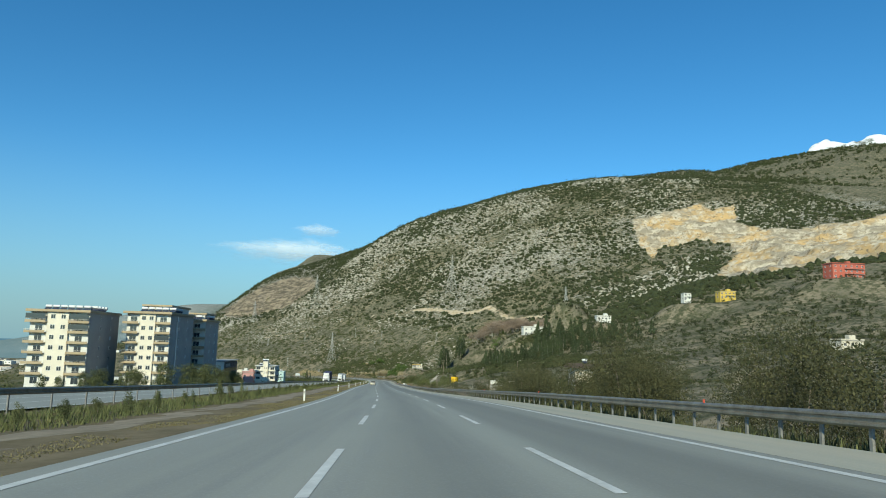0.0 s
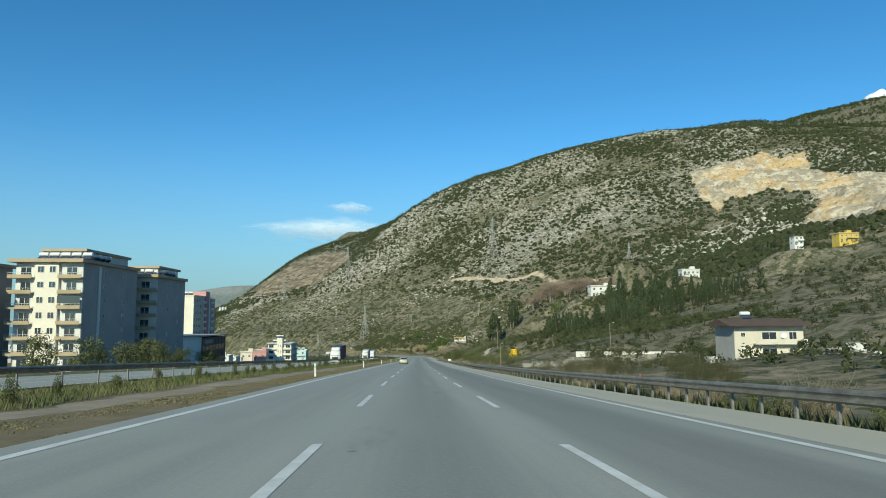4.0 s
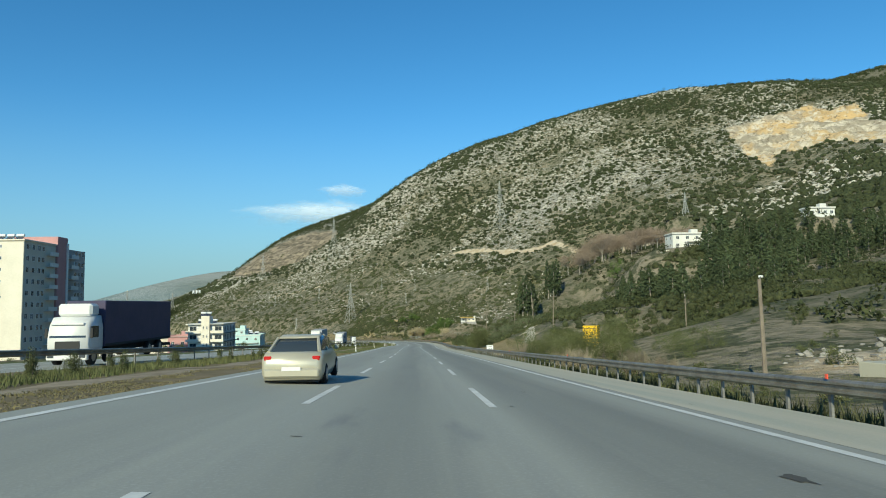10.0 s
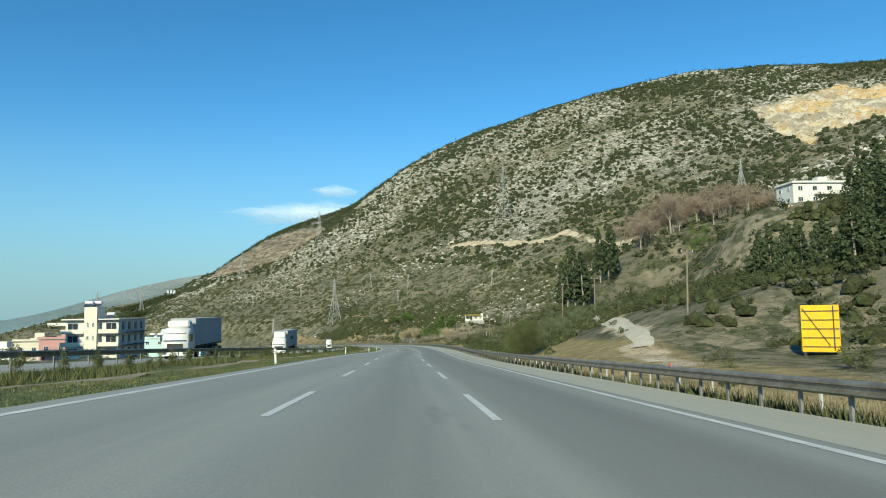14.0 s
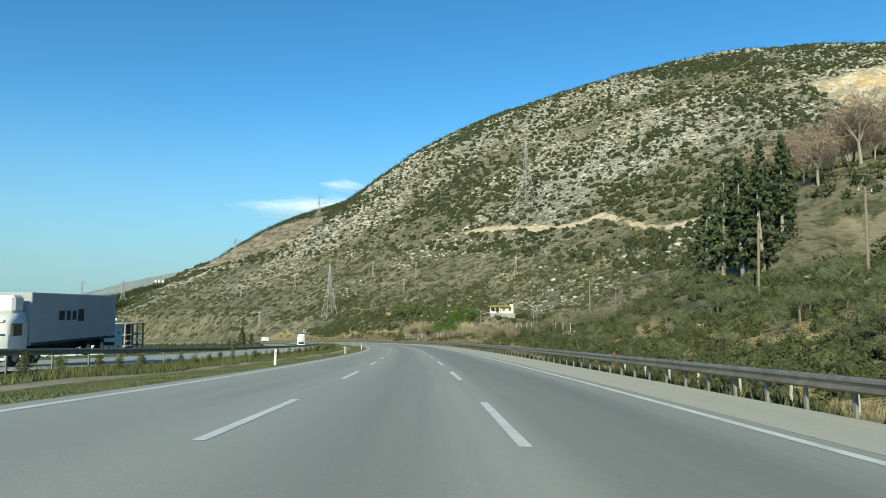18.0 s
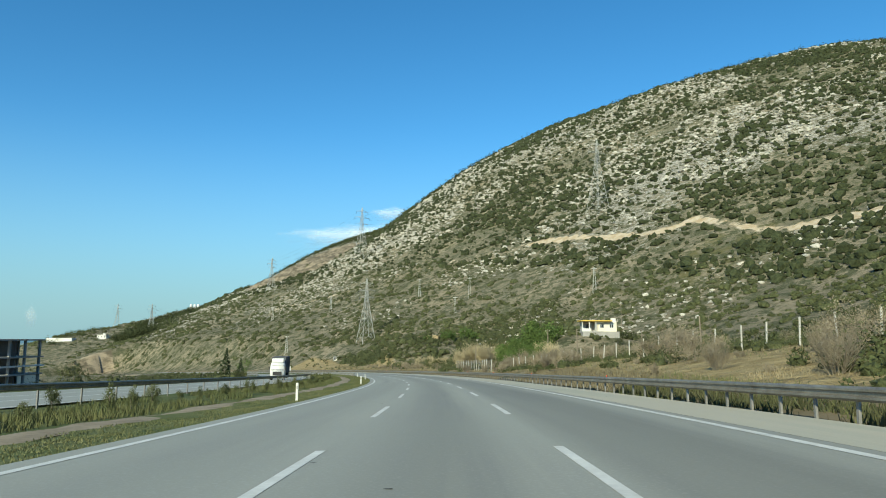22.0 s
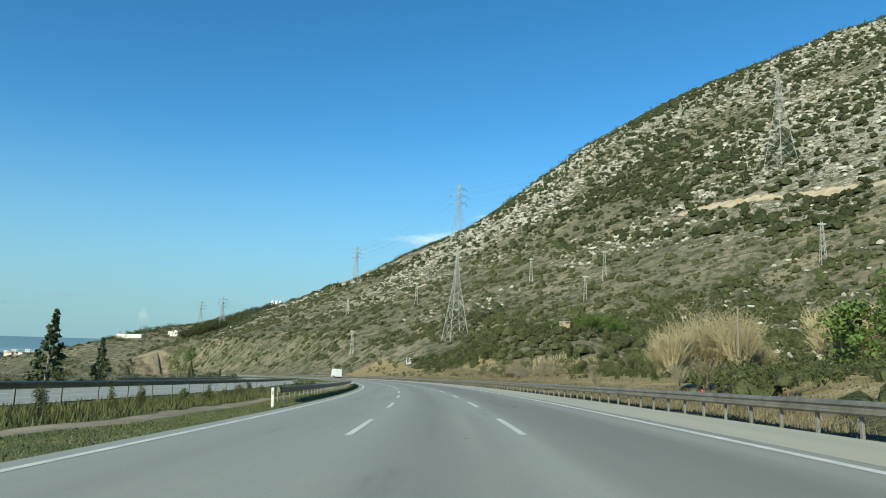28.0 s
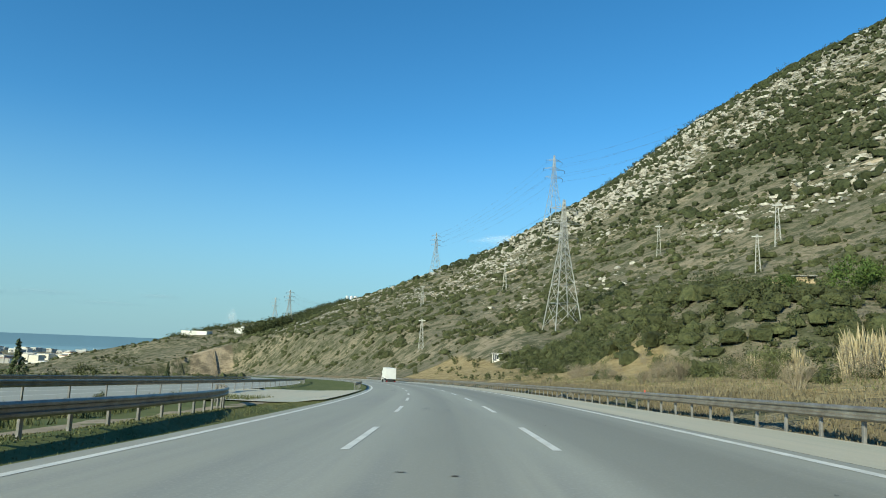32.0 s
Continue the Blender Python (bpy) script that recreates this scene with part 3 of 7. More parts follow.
def gravel_track():
    """A pale gravel track that follows the land up from the dry field."""
    way = [(26, 389), (28, 394), (30, 405), (33, 425), (35, 446), (42, 477), (50, 500)]
    verts, faces = [], []
    seg = np.linspace(0, len(way) - 1, 90)
    xs, ys = np.interp(seg, range(len(way)), [q[0] for q in way]), np.interp(seg, range(len(way)), [q[1] for q in way])
    xs, ys = np.convolve(np.pad(xs, 4, "edge"), np.ones(9) / 9, "valid"), np.convolve(np.pad(ys, 4, "edge"), np.ones(9) / 9, "valid")
    dx, dy = np.gradient(xs), np.gradient(ys)
    n = np.hypot(dx, dy)
    for off in (-1.4, -0.7, 0.0, 0.7, 1.4):
        wob = off + 0.4 * fbm(xs, ys, 4.0, 2, 12)
        px, py = xs + wob * dy / n, ys - wob * dx / n
        verts += list(zip(px, py, land(px, py) + (0.14 if abs(off) < 1.2 else -0.05)))
    m = len(xs)
    for r in range(4):
        faces += [(r * m + k, (r + 1) * m + k, (r + 1) * m + k + 1, r * m + k + 1) for k in range(m - 1)]
    mat = material("pale_gravel", (0.42, 0.37, 0.29), 0.95, colour2=(0.55, 0.50, 0.42), scale=0.7, bump=0.05, bump_scale=5, spec=0.1)
    tagged(mesh_object("path", verts, faces, mat, smooth_faces=True), "pale winding gravel track up the slope", "path", kind="structure")


gravel_track()

# lane markings
EDGE_W, DASH_W, DASH, PERIOD, FIRST = 0.2, 0.16, 6.0, 14.3, 7.65
for name, u in (("edge_line", -5.70), ("edge_line", 5.70)):
    ob = strip(name, S0, S1, [u - EDGE_W / 2, u + EDGE_W / 2], M_PAINT, dz=0.006)
    tagged(ob, "solid white painted edge line on the asphalt", "road marking")
for u in (-1.88, 1.88):
    s = FIRST - 4 * PERIOD
    while s < 960:
        P = on_road(np.array([s, s + DASH / 2, s + DASH])[:, None], np.array([u - DASH_W / 2, u + DASH_W / 2])[None, :], 0.006)
        me = bpy.data.meshes.new("lane_dash")
        me.from_pydata([tuple(map(float, p)) for p in P.reshape(-1, 3)], [], [(0, 1, 3, 2), (2, 3, 5, 4)])
        me.materials.append(M_PAINT)
        d = new("lane_dash", me)
        d.parent = road
        s += PERIOD
for u in (-18.9, -30.0, -26.3, -22.6):
    ob = strip("edge_line", S0, S1, [u - 0.09, u + 0.09], M_PAINT, dz=-0.194)
    tagged(ob, "white painted line on the opposite carriageway", "road marking")


# ---- geometry helpers ----
def bm_box(bm, x0, x1, y0, y1, z0, z1, bevel=0.0):
    v = [bm.verts.new((x, y, z)) for z in (z0, z1) for y in (y0, y1) for x in (x0, x1)]
    for f in ((0, 2, 3, 1), (4, 5, 7, 6), (0, 1, 5, 4), (2, 6, 7, 3), (0, 4, 6, 2), (1, 3, 7, 5)):
        bm.faces.new([v[i] for i in f])
    if bevel:
        es = list({e for q in v for e in q.link_edges})
        bmesh.ops.bevel(bm, geom=es, offset=bevel, segments=1, affect="EDGES")


def box_part(name, dims, mat, parent, bevel=0.0, label=""):
    bm = bmesh.new()
    bm_box(bm, *dims, bevel)
    return part(name, bm, mat, parent, label)


def bm_tube(bm, points, radii, sides=6, cap=True):
    rings = []
    for i, (p, r) in enumerate(zip(points, radii)):
        p = Vector(p)
        a = Vector(points[max(i - 1, 0)])
        b = Vector(points[min(i + 1, len(points) - 1)])
        d = (b - a).normalized() if (b - a).length > 1e-6 else Vector((0, 0, 1))
        side = d.orthogonal().normalized()
        up = d.cross(side)
        rings.append([bm.verts.new(p + r * (math.cos(6.2832 * k / sides) * side + math.sin(6.2832 * k / sides) * up)) for k in range(sides)])
    for q, w in zip(rings[:-1], rings[1:]):
        for k in range(sides):
            bm.faces.new((q[k], q[(k + 1) % sides], w[(k + 1) % sides], w[k]))
    if cap:
        bm.faces.new(rings[0][::-1])
        bm.faces.new(rings[-1])


def tube_part(name, points, radii, mat, parent, sides=6, label=""):
    bm = bmesh.new()
    bm_tube(bm, points, radii, sides)
    return part(name, bm, mat, parent, label)


def empty(name, label, category, m=None, group="", kind=""):
    e = new(name)
    e.empty_display_size = 0.3
    if m is not None:
        e.matrix_basis = m
    return tagged(e, label, category, group, kind)


def share(name, mesh, parent, m):
    ob = new(name, mesh)
    ob.parent = parent
    ob.matrix_basis = m
    return ob


# ---- guard rails ----
POST_STEP = 1.68
W_PROFILE = [(0.0, 0.155), (0.03, 0.15), (0.075, 0.105), (0.075, 0.06), (0.02, 0.03), (0.02, -0.03), (0.075, -0.06), (0.075, -0.105), (0.03, -0.15), (0.0, -0.155)]


def guard_rail(s0, s1, u, facing, dz, label, end_curl=0.0, step=4.0, top=0.62, spacers=True):
    """Steel beam rail; facing +1 turns its corrugated face towards larger u."""
    root = empty("guard_rail", label, "guard rail", Matrix.Translation(on_road(s0, u, dz)))
    base = Vector(root.matrix_basis.translation)
    ss = np.arange(s0, s1 + 0.01, step)
    us = np.full(len(ss), float(u))
    if end_curl:
        us = us - end_curl * np.clip((ss - (s1 - 26)) / 26, 0, 1) ** 2.2
    pts = on_road(ss, us, dz)
    verts, faces = [], []
    n = len(W_PROFILE)
    for s, uu, p in zip(ss, us, pts):
        h = math.radians(turn_at(s))
        for a, z in W_PROFILE:
            off = facing * (a + 0.02)
            verts.append((p[0] + off * math.cos(h) - base.x, p[1] + off * math.sin(h) - base.y, p[2] + top + z - base.z))
    for i in range(len(ss) - 1):
        for k in range(n):
            q = [i * n + k, i * n + (k + 1) % n, (i + 1) * n + (k + 1) % n, (i + 1) * n + k]
            faces.append(q if facing > 0 else q[::-1])
    mesh_object("beam", verts, faces, M_STEEL, root)
    bm = bmesh.new()
    bm_box(bm, -0.03, 0.03, -0.055, 0.055, -0.9, top + 0.12, 0.008)
    if spacers:
        bm_box(bm, min(0.031, facing * 0.031), max(0.09, facing * 0.09), -0.07, 0.07, top - 0.13, top + 0.1, 0.01) if facing > 0 else bm_box(bm, -0.09, -0.031, -0.07, 0.07, top - 0.13, top + 0.1, 0.01)
    post_me = bpy.data.meshes.new("post")
    bm.to_mesh(post_me)
    bm.free()
    post_me.materials.append(M_STEEL_DULL)
    for s, uu, p in zip(ss, us, pts):
        h = math.radians(turn_at(s))
        lean = random.uniform(-1.2, 1.2)
        q = Vector((p[0] - facing * 0.11 * math.cos(h), p[1] - facing * 0.11 * math.sin(h), p[2])) - base
        share("post", post_me, root, pose(*q, lean, lean * 0.7, math.degrees(h)))
    return root


for s0 in (-56.06, 283.3, 622.66):
    guard_rail(s0, s0 + 202 * POST_STEP, 8.62, -1, -0.05, "galvanised steel guard rail on posts beside the shoulder", step=POST_STEP)
guard_rail(-56, 1000, -17.6, 1, 0.08, "dull steel guard rail along the planted median", spacers=False)
guard_rail(657, 750, -7.5, 1, 0.05, "steel guard rail bending away at a median opening", end_curl=5.0, step=POST_STEP)
guard_rail(785, 1010, -7.2, 1, 0.05, "steel guard rail resuming after the median opening")
guard_rail(700, 1010, -31.6, 1, -0.1, "distant steel guard rail on the far verge", spacers=False)

# orange reflectors clipped on the rail
M_ORANGE = material("orange_plastic", (0.75, 0.10, 0.06), 0.5)
for s in np.arange(20, 760, 24.0):
    p = on_road(s, 8.5, 0.74)
    r = box_part("rail_reflector", (-0.015, 0.015, -0.04, 0.04, -0.02, 0.08), M_ORANGE, None, 0.006)
    r.matrix_basis = pose(*p, 0, 0, turn_at(s))
    tagged(r, "small orange reflector clipped on the guard rail", "reflector", "rail reflectors")

# ---- delineator posts ----
M_WHITE_PLASTIC = material("white_plastic", (0.74, 0.74, 0.70), 0.55, colour2=(0.60, 0.60, 0.55), scale=3)
M_REFLECT = material("grey_reflector", (0.35, 0.33, 0.30), 0.3)


def delineator(m):
    root = empty("delineator_post", "white plastic delineator post on the median grass", "road post", m, "delineator posts")
    bm = bmesh.new()
    bm_box(bm, -0.06, 0.06, -0.045, 0.045, -0.25, 1.02, 0.012)
    part("shaft", bm, M_WHITE_PLASTIC, root)
    box_part("reflector", (-0.03, 0.03, -0.052, -0.046, 0.72, 0.88), M_REFLECT, root, label="small grey reflector")
    return root


first_post = None
for k in range(19):
    s = 93.0 + 43.05 * (k - 2)
    if 660 < s < 790:
        continue
    m = pose(*on_road(s, -6.95, -0.2), random.uniform(-2, 2), random.uniform(-3, 3), turn_at(s))
    if first_post is None:
        first_post = delineator(m)
    else:
        copy_thing(first_post, m)


def road_debris():
    """Small dark rubber scraps and tar spots lying on the lanes."""
    g = np.random.default_rng(401)
    verts, faces = [], []
    tar = [(152, 4.0), (155, 4.2), (159, 3.9), (164, 4.05), (229.2, 4.1), (310.7, 2.3), (308.3, 2.1), (306.9, 1.5), (651.3, 3.4), (653, 3.03), (656, 3.05), (659, 3.2), (680.2, 2.66), (696.3, 4.1), (699.4, 4.24), (702.3, 4.3)]
    for k in range(120 + len(tar)):
        s, u = g.uniform(-10, 790), g.uniform(-5.2, 7.6)
        n, a = 7, g.uniform(-0.35, 0.35)
        ls, lu = g.uniform(0.04, 0.10), g.uniform(0.02, 0.05)
        if k >= 120:
            s, u = tar[k - 120]
            n, ls, lu = 13, g.uniform(0.08, 0.16), g.uniform(0.16, 0.34)
        b = len(verts)
        for j in range(n):
            q = 6.2832 * j / n
            r = g.uniform(0.45, 1.3)
            ds, du = r * ls * math.cos(q), r * lu * math.sin(q)
            verts.append(tuple(on_road(s + du * math.cos(a) - ds * math.sin(a), u + ds * math.cos(a) + du * math.sin(a), 0.008)))
        faces.append(tuple(range(b, b + n)))
    ob = mesh_object("debris", verts, faces, material("rubber_scrap", (0.055, 0.055, 0.05), 0.9, colour2=(0.10, 0.095, 0.085), scale=4.0))
    tagged(ob, "dark rubber scraps and tar spots on the road", "debris", kind="stuff")


road_debris()

# ---- plants ----
def leaf_material(name, a, b, vary=0.35):
    m = material(name, a, 0.75, colour2=b, scale=0.9, vary=vary, spec=0.2)
    return m


M_OLIVE = leaf_material("olive_leaf", (0.078, 0.098, 0.048), (0.182, 0.198, 0.114))
M_PINE = leaf_material("pine_needles", (0.038, 0.058, 0.03), (0.09, 0.112, 0.052))
M_SHRUB = leaf_material("scrub_leaf", (0.052, 0.064, 0.026), (0.13, 0.14, 0.06))
M_MAQUIS = leaf_material("maquis_leaf", (0.026, 0.035, 0.014), (0.082, 0.094, 0.038), 0.4)
M_THICKET = leaf_material("thicket_leaf", (0.04, 0.045, 0.019), (0.10, 0.095, 0.045), 0.4)
M_WILLOW = leaf_material("willow_leaf", (0.065, 0.08, 0.028), (0.135, 0.145, 0.058))
M_BRIGHT = leaf_material("bright_leaf", (0.055, 0.095, 0.022), (0.11, 0.155, 0.045))
M_TWIG = material("dry_twigs", (0.18, 0.15, 0.105), 0.9, colour2=(0.29, 0.25, 0.18), scale=1.5, vary=0.25)
M_RED_TWIG = material("russet_twigs", (0.215, 0.16, 0.118), 0.9, colour2=(0.33, 0.262, 0.2), scale=1.2, vary=0.25)
M_REED = material("dry_reeds", (0.31, 0.26, 0.155), 0.85, colour2=(0.44, 0.38, 0.25), scale=1.4, vary=0.25)
M_BARK = material("bark", (0.13, 0.10, 0.075), 0.95, colour2=(0.24, 0.20, 0.16), scale=5, bump=0.03)
M_PALE_BARK = material("pale_bark", (0.34, 0.31, 0.26), 0.9, colour2=(0.22, 0.19, 0.16), scale=5, bump=0.02)
M_BLADE = material("grass_blades", (0.07, 0.09, 0.032), 0.85, colour2=(0.145, 0.145, 0.062), scale=0.35, vary=0.25)
M_MASS = material("scrub_mass", (0.018, 0.025, 0.011), 0.85, colour2=(0.064, 0.072, 0.034), scale=0.8, bump=0.5, bump_scale=1.6, vary=0.4, spec=0.15)
M_ROCK = material("limestone", (0.22, 0.205, 0.175), 0.95, colour2=(0.52, 0.49, 0.425), scale=0.5, bump=0.15, bump_scale=2.0, vary=0.3)


def leaves(rng, centres, radii, count, size, flat=1.0, slim=0.55):
    """Many small four-cornered leaves, set round clump centres."""
    c = np.repeat(np.asarray(centres, float), count, axis=0)
    r = np.repeat(np.asarray(radii, float), count)
    d = rng.normal(size=c.shape)
    d /= np.linalg.norm(d, axis=1)[:, None]
    p = c + d * (r * rng.uniform(0.45, 1.08, len(r)))[:, None] * np.array([1, 1, flat])
    a = rng.normal(size=p.shape)
    a /= np.linalg.norm(a, axis=1)[:, None]
    b = np.cross(d, a)
    b /= np.linalg.norm(b, axis=1)[:, None] + 1e-9
    s = (size * rng.uniform(0.6, 1.4, len(p)))[:, None]
    v = np.stack([p - a * s, p + b * s * slim, p + a * s, p - b * s * slim], 1).reshape(-1, 3)
    f = np.arange(len(v)).reshape(-1, 4)
    return v, f


def crown_part(parent, rng, centres, radii, count, size, mat, name="crown", flat=1.0):
    v, f = leaves(rng, centres, radii, count, size, flat)
    return mesh_object(name, v, f, mat, parent)


def olive_tree(m, h=4.2, seed=0, mat=None, label="grey-green olive tree with a forked trunk"):
    rng = np.random.default_rng(seed)
    root = empty("olive_tree", label, "tree", m)
    top = 0.42 * h
    tube_part("trunk", [(0, 0, -0.5), (0.05, 0.03, 0.25 * h), (rng.uniform(-.1, .1), 0.05, top)], [0.17, 0.13, 0.10], M_BARK, root, 6)
    cs, rs = [], []
    for k in range(4):
        a = 1.57 * k + rng.uniform(-.5, .5)
        e = (0.30 * h * math.cos(a), 0.26 * h * math.sin(a), rng.uniform(0.62, 0.74) * h)
        tube_part("limb", [(0, 0.05, top * 0.9), (e[0] * .5, e[1] * .5, (top + e[2]) / 2), e], [0.09, 0.06, 0.03], M_BARK, root, 5)
        cs.append(e)
        rs.append(0.20 * h)
    for k in range(11):
        a, q = rng.uniform(0, 6.28), rng.uniform(0.05, 0.46) * h
        cs.append((q * math.cos(a), q * math.sin(a), rng.uniform(0.30, 0.90) * h))
        rs.append(rng.uniform(0.10, 0.19) * h)
    crown_part(root, rng, cs, rs, 170, 0.0155 * h, mat or M_OLIVE)
    return root


def twig_tree(m, h=6.0, seed=0, label="leafless russet tree with a fine twiggy crown"):
    rng = np.random.default_rng(seed)
    root = empty("bare_tree", label, "tree", m)
    tube_part("trunk", [(0, 0, -0.6), (0.08, 0.04, 0.18 * h), (0, 0.06, 0.34 * h)], [0.16, 0.13, 0.10], M_PALE_BARK, root, 6)
    cs, rs = [], []
    for k in range(6):
        a = 1.05 * k + rng.uniform(-.4, .4)
        e = (0.30 * h * math.cos(a), 0.30 * h * math.sin(a), rng.uniform(0.62, 0.86) * h)
        tube_part("limb", [(0, 0.05, 0.3 * h), (e[0] * .45, e[1] * .45, 0.52 * h), e], [0.08, 0.05, 0.02], M_PALE_BARK, root, 4)
        cs.append(e)
        rs.append(0.19 * h)
    for k in range(12):
        a, q = rng.uniform(0, 6.28), rng.uniform(0.05, 0.42) * h
        cs.append((q * math.cos(a), q * math.sin(a), rng.uniform(0.42, 0.88) * h))
        rs.append(rng.uniform(0.12, 0.2) * h)
    v, f = leaves(rng, cs, rs, 110, 0.055 * h, 1.0, 0.07)
    mesh_object("twig_crown", v, f, M_RED_TWIG, root)
    return root


def pine_tree(m, h=13.0, seed=0, slim=1.0, bare=0.16, label="tall dark conifer with a bare lower trunk"):
    rng = np.random.default_rng(seed)
    root = empty("conifer", label, "tree", m)
    tube_part("trunk", [(0, 0, -0.8), (0.05, 0, 0.4 * h), (0, 0.05, 0.94 * h)], [0.018 * h, 0.013 * h, 0.003 * h], M_PALE_BARK, root, 6)
    cs, rs = [], []
    n = 40
    for k in range(n):
        t = k / (n - 1)
        z = h * (bare + (0.97 - bare) * t)
        w = slim * h * (0.165 * (1 - t) ** (0.75 if slim < 1.6 else 1.05) + 0.008) * (0.55 + 0.45 * min(1, t * 6))
        a = 2.4 * k + rng.uniform(-.4, .4)
        q = w * rng.uniform(0.35, 0.85)
        cs.append((q * math.cos(a), q * math.sin(a), z))
        rs.append(max(0.042 * h * (1 - 0.75 * t), 0.3 * w + 0.1))
        if k % 10 == 0 and t < 0.8:
            tube_part("limb", [(0, 0, z - 0.2), (q * math.cos(a), q * math.sin(a), z)], [0.05, 0.02], M_BARK, root, 4)
    crown_part(root, rng, cs, rs, 40 if h < 12 else 70, (0.026 if h < 12 else 0.019) * h, M_PINE, flat=0.8)
    return root


def shrub(m, h=2.2, seed=0, mat=None, label="dense dark green evergreen shrub", name="shrub", spread=0.7, clumps=15, leaf_count=90, leaf_size=0.03):
    rng = np.random.default_rng(seed)
    root = empty(name, label, "shrub", m)
    tube_part("stem", [(0, 0, -0.3), (0.1 * h, 0.05 * h, 0.5 * h)], [0.05, 0.02], M_BARK, root, 4)
    cs, rs = [], []
    for k in range(clumps):
        a, q = rng.uniform(0, 6.28), spread * h * math.sqrt(rng.uniform(0, 1)) * 0.75
        z = h * rng.uniform(0.12, 0.82) * (1 - 0.35 * (q / (spread * h)) ** 2)
        cs.append((q * math.cos(a), q * math.sin(a), z))
        rs.append(h * rng.uniform(0.14, 0.24))
    crown_part(root, rng, cs, rs, leaf_count, leaf_size * h, mat or M_SHRUB)
    return root


def bare_bush(m, h=3.0, seed=0, mat=None, label="leafless brown bush of fine twigs", stems=26, fan=0.62, name="bare_bush", root_spread=0.12, low=0.4):
    rng = np.random.default_rng(seed)
    root = empty(name, label, "shrub", m)
    verts, faces = [], []

    def twig(p0, p1, r0, r1):
        d = (p1 - p0)
        s = np.cross(d, [0.3, 0.9, 0.2])
        s = s / (np.linalg.norm(s) + 1e-9)
        w = np.cross(d, s)
        w = w / (np.linalg.norm(w) + 1e-9)
        b = len(verts)
        for p, r in ((p0, r0), (p1, r1)):
            for k in range(3):
                verts.append(p + r * (math.cos(2.094 * k) * s + math.sin(2.094 * k) * w))
        for k in range(3):
            faces.append((b + k, b + (k + 1) % 3, b + 3 + (k + 1) % 3, b + 3 + k))

    for k in range(stems):
        a = rng.uniform(0, 6.28)
        out = fan * h * math.sqrt(rng.uniform(0.02, 1))
        p0 = np.array([root_spread * out * math.cos(a), root_spread * out * math.sin(a), -0.2])
        p1 = np.array([0.6 * out * math.cos(a), 0.6 * out * math.sin(a), h * rng.uniform(low, 0.62)])
        twig(p0, p1, 0.014 * h * 0.8, 0.007 * h)
        for j in range(7):
            a2 = a + rng.normal(0, 0.7)
            st = p0 + (p1 - p0) * rng.uniform(0.35, 1.0)
            p2 = st + np.array([0.3 * h * math.cos(a2) * rng.uniform(.2, 1), 0.3 * h * math.sin(a2) * rng.uniform(.2, 1), h * rng.uniform(0.15, 0.45)])
            twig(st, p2, 0.006 * h, 0.002 * h)
            for i in range(3):
                q = st + (p2 - st) * rng.uniform(0.3, 1)
                twig(q, q + np.array([rng.normal(0, .1) * h, rng.normal(0, .1) * h, h * rng.uniform(.03, .17)]), 0.003 * h, 0.0012 * h)
    mesh_object("twig_crown", verts, faces, mat or M_TWIG, root)
    return root


def reed_clump(m, h=4.5, seed=0, count=240, spread=1.6, label="clump of tall dry straw-coloured reeds"):
    rng = np.random.default_rng(seed)
    root = empty("reed_clump", label, "reeds", m)
    verts, faces = [], []
    for k in range(count):
        a, q = rng.uniform(0, 6.28), spread * math.sqrt(rng.uniform(0, 1))
        x, y = q * math.cos(a), q * math.sin(a)
        hh = h * rng.uniform(0.5, 1.0) * (1 - 0.3 * (q / spread) ** 2)
        lx, ly = x * 0.28 + rng.normal(0, .25), y * 0.28 + rng.normal(0, .25)
        b = len(verts)
        t = rng.uniform(0, 3.14)
        wx, wy = 0.035 * math.cos(t), 0.035 * math.sin(t)
        for z, k2, w in ((-0.3, 0, 1.0), (hh * .55, 0.35, 1.0), (hh * .85, 0.7, 1.8), (hh, 1.0, 0.3)):
            verts += [(x + lx * k2 - wx * w, y + ly * k2 - wy * w, z), (x + lx * k2 + wx * w, y + ly * k2 + wy * w, z)]
        for j in range(3):
            faces.append((b + 2 * j, b + 2 * j + 1, b + 2 * j + 3, b + 2 * j + 2))
    mesh_object("tuft", verts, faces, M_REED, root)
    return root


def at_land(x, y, sink=0.1):
    return float(land(np.array([x]), np.array([y]))[0]) - sink


def stand(x, y, scale=1.0, turn=None, sink=0.15):
    t = random.uniform(0, 360) if turn is None else turn
    return Matrix.LocRotScale((x, y, at_land(x, y, sink)), Euler((radians(random.uniform(-3, 3)), radians(random.uniform(-3, 3)), radians(t))), (scale, scale, scale * random.uniform(0.88, 1.12)))


def road_xy(s, u):
    p = on_road(s, u)
    return float(p[0]), float(p[1])


def plant(protos, group, places):
    """Copies of a few model plants at (x, y, scale)."""
    for i, (x, y, sc) in enumerate(places):
        copy_thing(protos[i % len(protos)], stand(x, y, sc))["group"] = group


FAR = Matrix.Translation((0, -300, 30))
R = random.Random(5)


def zone(n, s0, s1, u0, u1, sc0, sc1, keep=None):
    out = []
    while len(out) < n:
        s, u = R.uniform(s0, s1), R.uniform(u0, u1)
        x, y = road_xy(s, u)
        if keep and not keep(x, y):
            continue
        out.append((x, y, R.uniform(sc0, sc1)))
    return out


def box_zone(n, x0, x1, y0, y1, sc0, sc1, keep=None):
    out = []
    while len(out) < n:
        x, y = R.uniform(x0, x1), R.uniform(y0, y1)
        if keep and not keep(x, y):
            continue
        out.append((x, y, R.uniform(sc0, sc1)))
    return out


